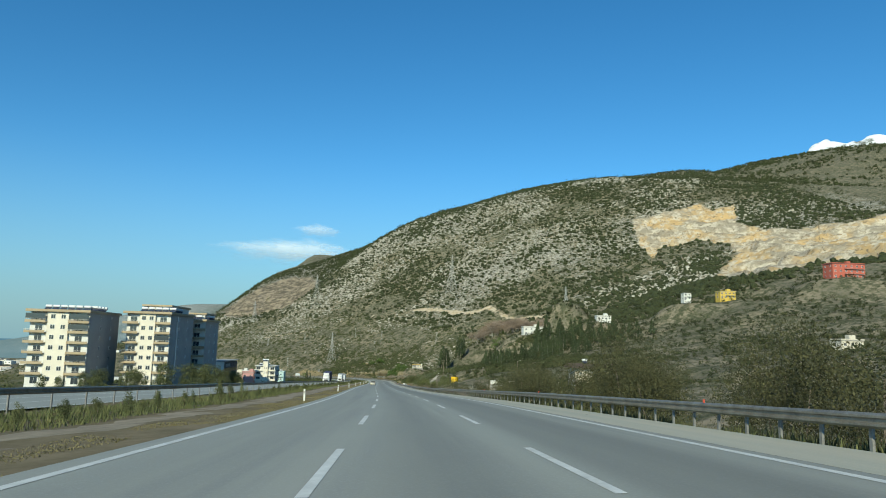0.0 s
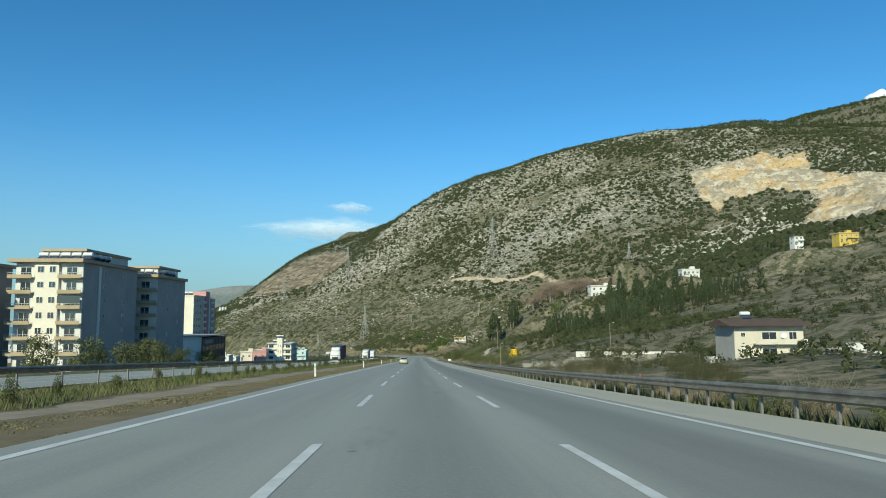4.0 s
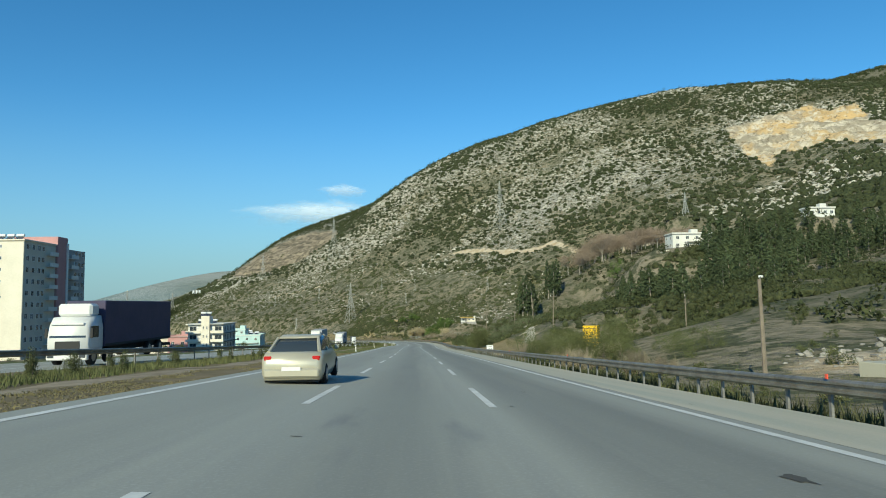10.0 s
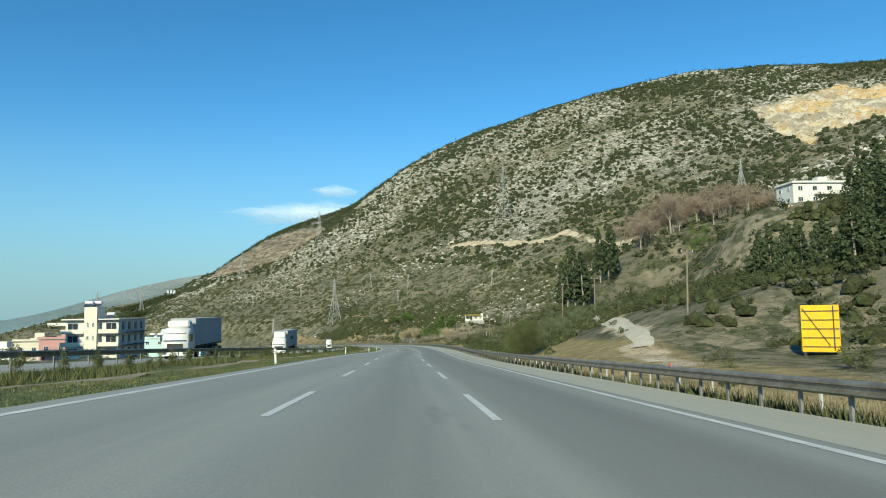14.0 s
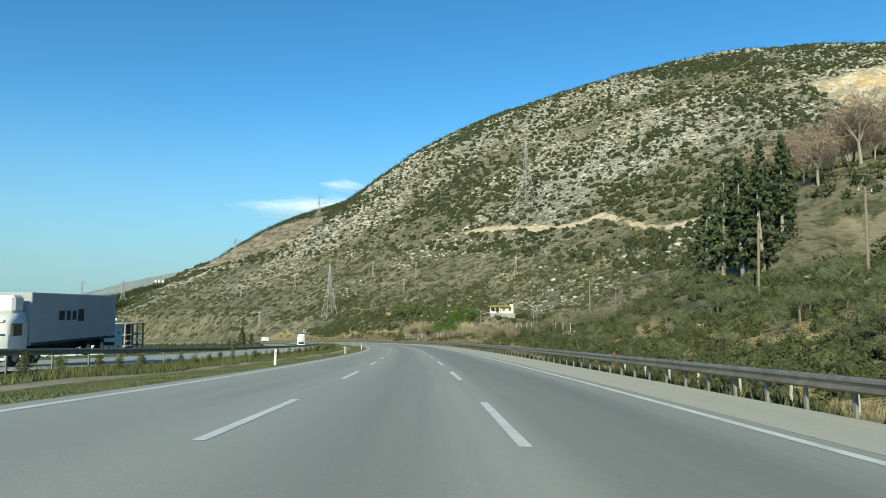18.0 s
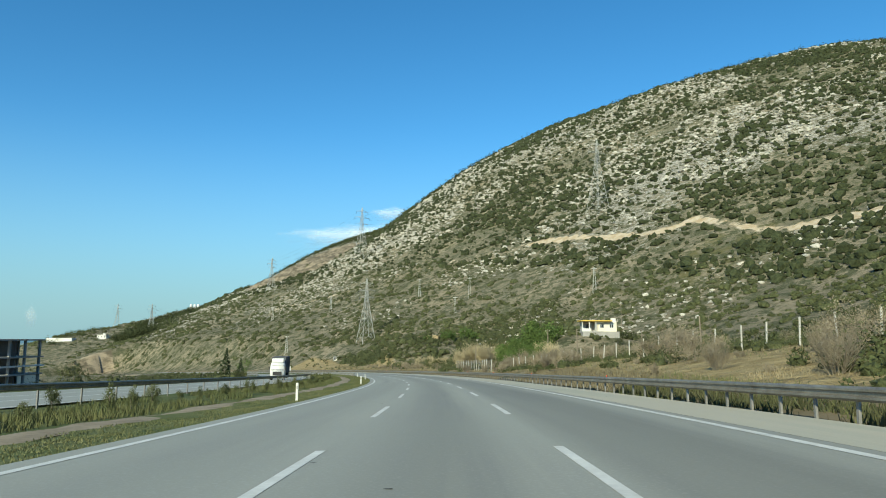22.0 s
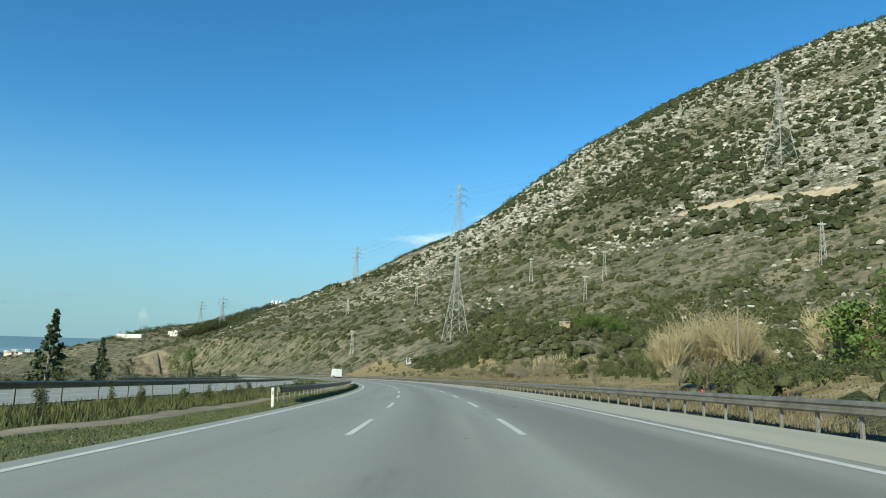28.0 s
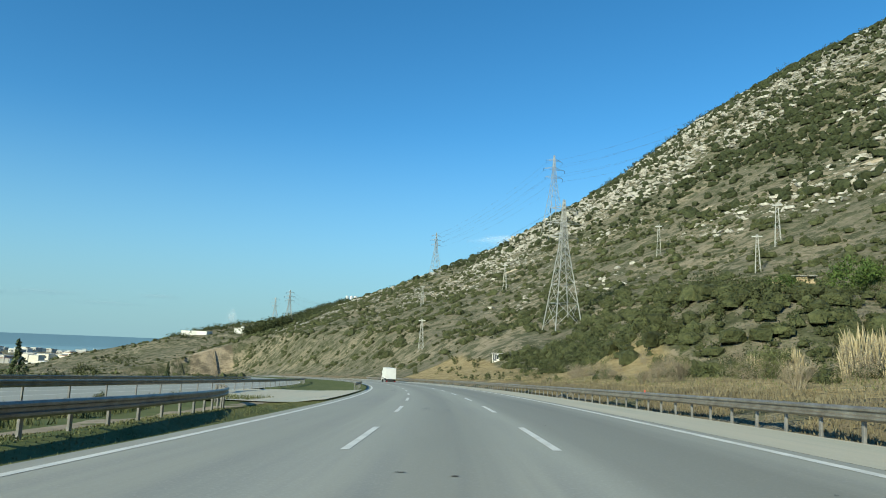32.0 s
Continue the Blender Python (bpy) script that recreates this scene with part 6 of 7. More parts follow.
# houses on the right-hand slope
M_DARKROOF = material("dark_roof", (0.075, 0.055, 0.045), 0.8, colour2=(0.13, 0.085, 0.06), scale=1.0)


def beige_villa():
    w, d, h = 14.0, 9.0, 9.8
    root = empty("villa", "beige three-storey villa with a low dark roof and balconies", "house", pose(62.5, 226, -15.4))
    box_part("wall", (0, w, 0, d, -1.5, h), M_BEIGE, root, 0.03)
    # thin grey sheet over the beige wall paints its shaded side
    box_part("shaded_wall", (-0.05, -0.01, 0.1, d - 0.1, -1.4, h - 0.1), M_GREYSHADE, root, label="grey-blue sheet painting shade on the side wall")
    bm = bmesh.new()
    v = [bm.verts.new(p) for p in ((-1.6, -1.8, h), (w + 1.4, -1.8, h), (w + 1.4, d + 1.2, h), (-1.6, d + 1.2, h), (-1.6, d * 0.5, h + 1.5), (w + 1.4, d * 0.5, h + 1.5))]
    for f in ((0, 1, 5, 4), (2, 3, 4, 5), (1, 2, 5), (3, 0, 4), (3, 2, 1, 0)):
        bm.faces.new([v[i] for i in f])
    part("roof", bm, M_DARKROOF, root, "low dark brown roof")
    for k in range(3):
        z = 3.2 * k
        window(root, 1.7, -0.04, z + 1.7, 0.9, 0.9, "-y")
        window(root, 7.0, -0.04, z + 1.5, 3.0, 1.5, "-y")
        window(root, 11.8, -0.04, z + 1.5, 1.6, 1.5, "-y")
        if k:
            bal = box_part("balcony", (3.6, w, -1.5, -0.01, z - 0.2, z), M_BEIGE, root, 0.01)
            box_part("parapet", (3.6, w, -1.5, -1.38, z + 0.001, z + 0.85), M_BEIGE, bal)
    bm = bmesh.new()
    bm_tube(bm, [(9.2, -1.6, 7.9), (9.15, -1.72, 7.92), (9.1, -1.8, 7.95)], [0.1, 0.45, 0.5], 12)
    part("satellite_dish", bm, M_FRAME, root)
    box_part("annex", (-4.2, -2.2, 2.0, 5.0, -1.5, 3.6), M_WHITE, root, 0.02)
    heaters([(67, 230.5, -4.2)])


beige_villa()
small_house(76.5, 87.5, 217.5, 224, -14.6, 3.6, M_WHITE, "low white cottage with a cluttered roof", M_CONCRETE, 3, 1)
small_house(93, 101, 182, 187, -12.6, 2.7, M_WHITE, "low white shed beside the rubble yard", M_CONCRETE, 2, 1, side="-x")
small_house(173, 182, 252, 259, 0.2, 6.4, M_BEIGE, "beige two-storey house with open balconies", None, 3, 2, side="-x")
small_house(230, 241, 460, 467, 37, 4.8, M_YELLOW, "bright yellow two-storey house on the slope", None, 4, 2, side="-x")
small_house(201, 206, 453, 458, 34.8, 4.6, M_WHITE, "whitewashed two-storey house on the slope", None, 2, 2, side="-x")
small_house(284, 306, 418, 428, 49.3, 9.6, M_RED, "red three-storey house with a dark roof terrace", M_DARKCLAD, 6, 3, side="-x")
small_house(149, 159, 478, 484, 20, 3.0, M_WHITE, "long low white house on the hillside", None, 4, 1, side="-x")
small_house(97, 112, 480, 488, 8.2, 5.6, M_WHITE, "white two-storey house above a retaining wall", M_CONCRETE, 4, 2, side="-x")
wall_r = box_part("retaining_wall", (0, 17, 0, 0.6, -4, 2.2), M_BEIGE, None, 0.03)
wall_r.matrix_basis = pose(90, 474, 5.2)
tagged(wall_r, "pale stone retaining wall below the white house", "wall")


def bungalow():
    root = empty("bungalow", "cream bungalow with a flat yellow roof slab and open porch", "house", pose(30, 681, -23.0))
    box_part("foundation", (-0.4, 9.4, -1.6, 6.2, -2.5, 0.0), M_CONCRETE, root, 0.03)
    box_part("wall", (3.4, 9.0, 0, 6.0, 0.0, 2.7), M_CREAM, root, 0.03)
    # grey wall colour paints the shade inside the open porch
    box_part("porch_wall", (0, 3.395, 2.6, 6.0, 0.0, 2.7), M_GREYSHADE, root, 0.02, "back wall of the porch, its shade painted grey")
    box_part("roof", (-0.8, 7.6, -1.5, 6.4, 2.75, 3.05), M_YELLOW, root, 0.03, "flat yellow roof slab")
    box_part("roof_tank", (8.0, 9.2, 2.0, 3.4, 2.71, 3.7), M_WHITE, root, 0.05)
    for q in (-0.5, 1.4, 3.2):
        box_part("post", (q - 0.1, q + 0.1, -1.2, -1.0, 0.0, 2.75), M_WHITE, root)
    box_part("parapet", (-0.5, 1.9, -1.25, -1.1, 0.0, 0.8), M_WHITE, root)
    window(root, 5.0, -0.04, 1.5, 1.1, 1.1, "-y")
    window(root, 7.6, -0.04, 1.5, 1.1, 1.1, "-y")
    box_part("door", (1.0, 1.9, 2.54, 2.59, 0.0, 2.05), M_DARKCLAD, root)


bungalow()
M_RUIN = material("tan_stone", (0.46, 0.36, 0.22), 0.95, colour2=(0.30, 0.235, 0.15), scale=0.8, bump=0.08, bump_scale=3)


def ruin():
    """Roofless stone hut: broken walls and one leaning roof slab."""
    root = empty("ruined_hut", "ruined tan stone hut half hidden by scrub", "ruin", pose(-21.0, 811.5, at_land(-18, 813, 0), 0, 0, -4))
    root.scale = (0.85, 0.85, 0.85)
    tops = (2.1, 2.6, 1.5, 2.9, 2.8, 2.4)
    for k, h in enumerate(tops):
        box_part("wall_block", (1.1 * k, 1.1 * k + 1.095, 0, 0.45, -1.5, h), M_RUIN, root, 0.05)
    for x, h in ((0, 1.8), (6.1, 2.7)):
        box_part("side_wall", (x, x + 0.45, 0.455, 3.6, -1.5, h), M_RUIN, root, 0.05)
    box_part("roof_slab", (3.2, 6.9, -0.3, 3.4, 2.93, 3.08), M_CONCRETE, root, 0.03)


ruin()
small_house(-78, -75.6, 885, 887, lz(-77, 886), 1.8, M_WHITE, "tiny white hut at the foot of the hill", None, 1, 1)
# white yard wall and rubble field
yard = box_part("yard_wall", (0, 46, 0, 0.35, -1.5, 1.3), M_WHITE, None, 0.02)
yard.matrix_basis = pose(43, 281, at_land(52, 281, 0), 0, 0, -6)
tagged(yard, "long low whitewashed yard wall", "wall")
yard = box_part("yard_wall", (0, 16, 0, 0.35, -1.5, 1.2), M_CONCRETE, None, 0.02)
yard.matrix_basis = pose(40, 262, at_land(46, 262, 0), 0, 0, -8)
tagged(yard, "low grey concrete yard wall", "wall")
slab = box_part("concrete_yard", (3, 19, 1, 7, -1.6, 0.08), M_SHOULDER, None, 0.03)
slab.matrix_basis = pose(24, 254, at_land(36, 258, 0), 0, 0, 14)
tagged(slab, "pale bare concrete yard surface", "yard")


def rubble(cx, cy, n, r, seed, label):
    g = np.random.default_rng(seed)
    a, q = g.uniform(0, 6.28, n), r * np.sqrt(g.uniform(0, 1, n))
    x, y = cx + q * np.cos(a) * 1.8, cy + q * np.sin(a)
    lumps("rubble", x, y, g.uniform(0.1, 0.38, n), 0.6, 0.45, 0.3 + 0 * x, M_RUBBLE, label, "rubble", g)


M_RUBBLE = material("rubble_stone", (0.24, 0.225, 0.19), 0.95, colour2=(0.45, 0.42, 0.37), scale=1.0, vary=0.35)
rubble(38, 272, 140, 7, 301, "heap of pale building rubble")
rubble(68, 186, 110, 7, 306, "heap of rubble and broken boards in the yard")
rubble(52, 266, 160, 8, 302, "heap of broken concrete and stones")
rubble(30, 246, 90, 6, 303, "scattered pale rubble by the yard")
rubble(20, 470, 60, 5, 304, "stones of a broken field wall")
rubble(24, 505, 70, 5, 305, "tumbled white stones on the bank")

# far town by the coast and hamlets on the plain
g = np.random.default_rng(9)
proto = {}
FAR_WALLS = [("pale", M_WHITE, "small distant white house on the coastal plain"), ("cream", M_CREAM, "small distant cream house on the coastal plain"), ("grey", M_GREYSHADE, "small distant grey building on the coastal plain")]
for i in range(150):
    if i < 5:
        x, y = g.uniform(-330, -200), g.uniform(700, 800)
    else:
        a, q = radians(g.uniform(37, 51)), g.uniform(820, 2500)
        x, y = -34 - q * math.sin(a), 707 + q * math.cos(a)
    if float(land(np.array([x]), np.array([y]))[0]) < -90 or (y < 1150 and float(road_coords(np.array([x]), np.array([y]))[1][0]) > -55):
        continue
    key = FAR_WALLS[i % 3]
    w, d, h = g.uniform(9, 26), g.uniform(8, 14), g.uniform(4, 9)
    root = empty("far_house", key[2], "house", pose(x, y, lz(x, y), 0, 0, g.uniform(-25, 25)), "far houses")
    box_part("wall", (0, w, 0, d, -3, h), key[1], root)
    box_part("roof", (-0.3, w + 0.3, -0.3, d + 0.3, h, h + 0.4), M_TILE if i % 4 == 0 else M_WHITE, root)
    n = 2 if i < 60 else 0
    for k in range(n):
        box_part("window", (w * (k + 0.3) / n, w * (k + 0.65) / n, -0.06, -0.01, h * 0.4, h * 0.7), M_GLASS, root)
for i in range(3):
    t = tube_part("storage_silo", [(0, 0, -2), (0, 0, 8.5), (0, 0, 9.2)], [1.7, 1.7, 1.1], M_TANK, None, 14)
    t.matrix_basis = pose(-372 + 5 * i, 1405, lz(-368, 1405))
    tagged(t, "tall white cylindrical silo on the spur", "silo", "silos")
hall = box_part("factory_hall", (0, 30, 0, 9, -6, 3.2), M_WHITE, None, 0.1)
hall.matrix_basis = pose(-490, 1282, lz(-476, 1284) + 0.5)
tagged(hall, "long low white factory hall on the ridge", "factory")

small_house(-436, -425, 1292, 1298, lz(-431, 1294) + 0.5, 4.0, M_WHITE, "small white house on the far spur", None, 3, 1)

# ---- pylons and poles ----
M_PYLON = material("pylon_steel", (0.50, 0.50, 0.47), 0.55, 0.35, colour2=(0.38, 0.38, 0.36), scale=0.5)
M_WIRE = material("wire", (0.08, 0.08, 0.08), 0.6, 0.3)
M_WOOD = material("weathered_wood", (0.26, 0.22, 0.17), 0.9, colour2=(0.17, 0.14, 0.11), scale=2.0)


def pylon(x, y, zb, h, turn, foot=None, r=0.13):
    """Lattice transmission tower with three pairs of arms."""
    root = empty("pylon", "grey lattice steel transmission tower on the hillside", "pylon", pose(x, y, zb, 0, 0, turn), "pylons")
    foot = foot or 0.11 * h
    waist, wz = 0.028 * h, 0.62 * h

    def half(z):
        return foot + (waist - foot) * (z / wz) if z < wz else waist + (0.006 * h - waist) * (z - wz) / (h - wz)

    corners = [(-1, -1), (1, -1), (1, 1), (-1, 1)]
    for cx, cy in corners:
        tube_part("leg", [(cx * half(z), cy * half(z), z) for z in (-2.0, wz * 0.5, wz, h)], [r * 1.3, r * 1.2, r, r * 0.7], M_PYLON, root, 4)
    levels = [0.0]
    while levels[-1] < h * 0.97:
        levels.append(levels[-1] + max(half(levels[-1]) * 1.7, 0.035 * h))
    for z0, z1 in zip(levels[:-1], levels[1:]):
        z1 = min(z1, h)
        bm = bmesh.new()
        for (ax, ay), (bx, by) in zip(corners, corners[1:] + corners[:1]):
            a, b = half(z0), half(z1)
            bm_tube(bm, [(ax * a, ay * a, z0), (bx * b, by * b, z1)], [r * 0.62] * 2, 3, False)
            bm_tube(bm, [(bx * a, by * a, z0), (ax * b, ay * b, z1)], [r * 0.62] * 2, 3, False)
            bm_tube(bm, [(ax * b, ay * b, z1), (bx * b, by * b, z1)], [r * 0.5] * 2, 3, False)
        part("lattice", bm, M_PYLON, root)
    tips = []
    for z, arm in ((0.70 * h, 0.125 * h), (0.81 * h, 0.15 * h), (0.92 * h, 0.115 * h)):
        for sgn in (-1, 1):
            bm = bmesh.new()
            w = half(z)
            tip = (sgn * arm, 0, z)
            for cy in (-w, w):
                bm_tube(bm, [(sgn * w, cy, z), tip], [r * 0.8, r * 0.5], 3, False)
                bm_tube(bm, [(sgn * w, cy, z + 0.028 * h), tip], [r * 0.7, r * 0.5], 3, False)
            part("arm", bm, M_PYLON, root)
            tube_part("insulator", [tip, (tip[0], 0, z - 0.035 * h)], [0.12, 0.12], M_GLASS, root, 5)
            tips.append(Matrix.Translation((x, y, zb)) @ Euler((0, 0, radians(turn))).to_matrix().to_4x4() @ Vector((tip[0], 0, z - 0.035 * h)))
    return tips


P_N = pylon(-64.5, 916, lz(-64.5, 916) - 0.5, 39, 35)
P_S = pylon(-117, 1224, lz(-117, 1224) - 0.5, 60, 38)
P_T = pylon(-232, 1290, lz(-232, 1290) - 0.5, 38, 42)
P_H = pylon(100, 1032, lz(100, 1032) - 0.5, 58, 30)
P_F = pylon(-354, 1252, lz(-354, 1252) - 0.5, 32, 45)
P_Q = pylon(177, 668, lz(177, 668) - 0.5, 17, 20)
P_G = pylon(-520, 1500, lz(-520, 1500) - 0.5, 40, 45)


def wires(tips_a, tips_b, label):
    for a, b in zip(tips_a, tips_b):
        d = (b - a).length
        pts = [a.lerp(b, t / 12) - Vector((0, 0, 0.16 * d * (t / 12) * (1 - t / 12))) for t in range(13)]
        w = tube_part("power_line", pts, [0.035] * 13, M_WIRE, None, 3)
        tagged(w, label, "cable", "power lines")


wires(P_S, P_T, "thin sagging high-voltage line between pylons")
wires(P_H, P_S, "thin sagging high-voltage line over the slope")
wires(P_N, P_F, "thin sagging high-voltage line above the road bend")


def wood_pole(x, y, h, lamp=False):
    root = empty("utility_pole", "weathered utility pole" + (" with a small street lamp" if lamp else " on the slope"), "pole", pose(x, y, lz(x, y), R.uniform(-2, 2), R.uniform(-2, 2), R.uniform(0, 90)), "utility poles")
    tube_part("shaft", [(0, 0, -0.8), (0, 0, h)], [0.15, 0.10], M_WOOD, root, 7)
    if lamp:
        tube_part("lamp_arm", [(0, 0, h - 0.3), (0.5, 0, h), (1.2, 0, h + 0.15)], [0.04, 0.04, 0.04], M_STEEL, root, 5)
        box_part("lamp_head", (1.1, 1.7, -0.12, 0.12, h + 0.08, h + 0.22), M_FRAME, root, 0.02)
    else:
        box_part("crossarm", (-0.9, 0.9, -0.06, 0.06, h - 0.5, h - 0.38), M_WOOD, root)
        for q in (-0.75, 0, 0.75):
            tube_part("insulator", [(q, 0, h - 0.38), (q, 0, h - 0.18)], [0.05, 0.04], M_FRAME, root, 6)


for x, y, h, lamp in ((20, 262, 6, True), (58, 300, 7, True), (34, 395, 9, False), (40, 460, 8, False), (35, 470, 9, False), (30, 520, 8, False), (46, 560, 9, False),
                      (32, 590, 7, True), (22, 640, 7, True), (18, 660, 8, False), (55, 720, 9, False), (66, 800, 10, False), (0.7, 688.7, 6, True), (50, 350, 8, False)):
    wood_pole(x, y, h, lamp)


def lattice_mast(x, y, h):
    root = empty("lattice_mast", "slender pale lattice power mast on the slope", "pole", pose(x, y, lz(x, y)), "lattice masts")
    a, b = 0.07 * h, 0.02 * h
    cs = [(-1, -1), (1, -1), (1, 1), (-1, 1)]
    for cx, cy in cs:
        tube_part("leg", [(cx * a, cy * a, -1), (cx * b, cy * b, h)], [0.09, 0.07], M_PYLON, root, 4)
    n = 8
    bm = bmesh.new()
    for k in range(n):
        u0, u1 = a + (b - a) * k / n, a + (b - a) * (k + 1) / n
        for (ax, ay), (bx, by) in zip(cs, cs[1:] + cs[:1]):
            bm_tube(bm, [(ax * u0, ay * u0, h * k / n), (bx * u1, by * u1, h * (k + 1) / n)], [0.05, 0.05], 3, False)
    part("lattice", bm, M_PYLON, root)
    box_part("crossarm", (-1.4, 1.4, -0.08, 0.08, h * 0.93, h * 0.96), M_PYLON, root)


for x, y, h in ((-1, 948, 14), (-38, 1001, 13), (-115, 1058, 13), (-126, 964, 12), (67, 870, 14), (-10, 922, 11), (-175, 1100, 12)):
    lattice_mast(x, y, h)

# ---- fences ----
M_POST = material("concrete_post", (0.52, 0.50, 0.46), 0.9, colour2=(0.40, 0.39, 0.36), scale=2.0)


def chain_mesh_material():
    m = bpy.data.materials.new("chain_link")
    m.use_nodes = True
    nt = m.node_tree
    bs = nt.nodes["Principled BSDF"]
    bs.inputs["Base Color"].default_value = (0.22, 0.22, 0.20, 1)
    bs.inputs["Metallic"].default_value, bs.inputs["Roughness"].default_value = 0.5, 0.6
    bs.inputs["Alpha"].default_value = 0.28
    return m


M_CHAIN = chain_mesh_material()


def fence(s0, s1, u0, u1, step, h, label, mesh=True):
    root = empty("fence", label, "fence", Matrix.Identity(4))
    me = one_mesh("post", M_POST, (-0.045, 0.045, -0.045, 0.045, -0.6, h), bevel=0.008)
    prev = None
    for s in np.arange(s0, s1, step):
        u = u0 + (u1 - u0) * (s - s0) / (s1 - s0)
        x, y = road_xy(s + R.uniform(-.2, .2), u + R.uniform(-.15, .15))
        z = lz(x, y)
        share("post", me, root, pose(x, y, z, R.uniform(-4, 4), R.uniform(-4, 4), R.uniform(0, 20)))
        if mesh and prev:
            mesh_object("mesh_panel", [prev, (x, y, z), (x, y, z + h * 0.95), (prev[0], prev[1], prev[2] + h * 0.95)], [(0, 1, 2, 3)], M_CHAIN, root)
        prev = (x, y, z)


fence(500, 604, 24, 17, 3.4, 1.7, "row of pale concrete fence posts up the dry bank", False)
fence(604, 640, 13.6, 13.4, 2.6, 1.9, "chain-link fence on concrete posts behind the guard rail", True)
fence(334, 450, 14.5, 15.0, 4.2, 1.0, "line of short white fence stakes in the dry field", False)

# ---- signs ----
M_SIGN = material("white_sign", (0.78, 0.78, 0.76), 0.4)
M_BLACK = material("black_paint", (0.03, 0.03, 0.03), 0.5)


def km_board():
    x, y = road_xy(312, 9.9)
    z = float(on_road(312, 9.9)[2])
    root = empty("kilometre_board", "small white kilometre board on a post behind the rail", "road sign", pose(x, y, z - 0.3, 0, 0, -4))
    box_part("post", (-0.04, 0.04, 0.03, 0.09, -0.5, 1.3), M_STEEL, root)
    box_part("board", (-0.42, 0.42, -0.02, 0.02, 0.72, 1.42), M_SIGN, root, 0.008)
    bars = one_mesh("legend_bar", M_BLACK, (-0.28, -0.20, -0.027, -0.022, 1.22, 1.29), (-0.13, -0.04, -0.027, -0.022, 1.22, 1.29), (0.04, 0.12, -0.027, -0.022, 1.22, 1.29), (0.20, 0.27, -0.027, -0.022, 1.22, 1.29))
    share("legend_bar", bars, root, pose(0, 0, 0))
    cu = bpy.data.curves.new("number", "FONT")
    cu.body, cu.size, cu.align_x, cu.extrude = "054", 0.34, "CENTER", 0.003
    cu.materials.append(M_BLACK)
    t = new("number", cu)
    t.parent = root
    t.matrix_basis = pose(0, -0.026, 0.81, 90, 0, 0)


km_board()
M_YSTEEL = material("yellow_steel", (0.80, 0.50, 0.02), 0.45, colour2=(0.66, 0.40, 0.03), scale=1.2)


def yellow_container():
    x, y = 38.5, 375.0
    root = empty("steel_container", "bright yellow ribbed steel container in the field", "container", pose(x, y, lz(x, y), 0, 0, -27))
    root.scale = (1.22, 1.1, 1.5)
    box_part("shell", (-1.3, 1.3, -1.2, 1.2, 0.2, 3.1), M_YSTEEL, root, 0.03)
    for k in range(5):
        box_part("rib", (-1.25, 1.25, -1.235, -1.201, 0.5 + 0.55 * k, 0.56 + 0.55 * k), M_BLACK, root)
    bm = bmesh.new()
    bm_tube(bm, [(-1.2, -1.24, 2.9), (0.6, -1.24, 0.6)], [0.035, 0.035], 4)
    part("brace", bm, M_BLACK, root)
    box_part("hinge_bar", (0.85, 0.93, -1.26, -1.205, 0.3, 3.05), M_BLACK, root)
    for a in (-1.1, 1.1):
        box_part("skid", (a - 0.1, a + 0.1, -1.2, 1.2, -0.4, 0.2), M_BLACK, root)


yellow_container()


def excavator():
    root = empty("excavator", "yellow tracked excavator beside low sheds", "excavator", pose(79, 188, -13.0, 0, 0, -75))
    for a in (-1.1, 1.1):
        bm = bmesh.new()
        bm_box(bm, a - 0.3, a + 0.3, -1.9, 1.9, 0.0, 0.85, 0.2)
        part("track", bm, M_BLACK, root)
    box_part("body", (-1.3, 1.3, -2.2, 0.8, 1.0, 2.1), M_YSTEEL, root, 0.12)
    box_part("cab", (-1.3, -0.3, 0.1, 1.6, 1.1, 2.9), M_YSTEEL, root, 0.06)
    box_part("cab_glass", (-1.33, -0.27, 0.3, 1.63, 1.9, 2.7), M_GLASS, root, 0.05)
    tube_part("boom", [(0.3, 0.8, 1.5), (0.3, 2.6, 3.9), (0.3, 4.6, 3.6)], [0.28, 0.26, 0.2], M_YSTEEL, root, 4)
    tube_part("stick", [(0.3, 4.5, 3.7), (0.3, 5.6, 1.4)], [0.2, 0.15], M_YSTEEL, root, 4)
    bm = bmesh.new()
    bm_box(bm, -0.2, 0.8, 5.0, 5.9, 0.5, 1.4, 0.15)
    part("bucket", bm, M_BLACK, root)


excavator()

# ---- vehicles ----
M_CARPAINT = material("champagne_paint", (0.52, 0.48, 0.37), 0.3, 0.35, colour2=(0.48, 0.44, 0.34), scale=0.6, spec=0.6)
M_TYRE = material("tyre_rubber", (0.02, 0.02, 0.02), 0.85)
M_RIM = material("alloy_rim", (0.42, 0.42, 0.42), 0.35, 0.8)
M_TAIL = material("tail_lens", (0.45, 0.02, 0.02), 0.2)
M_TRUCKWHITE = material("truck_white", (0.72, 0.72, 0.70), 0.4, colour2=(0.62, 0.62, 0.60), scale=0.5)
M_TARP = material("grey_tarpaulin", (0.40, 0.41, 0.42), 0.7, colour2=(0.33, 0.34, 0.35), scale=0.5)
M_CANVAS = material("dark_canvas", (0.055, 0.06, 0.07), 0.8, colour2=(0.11, 0.115, 0.12), scale=0.6)
M_NAVY = material("dark_blue_tarp", (0.045, 0.045, 0.085), 0.6, colour2=(0.07, 0.06, 0.11), scale=0.5)
M_UNDER = material("chassis", (0.04, 0.04, 0.04), 0.8)


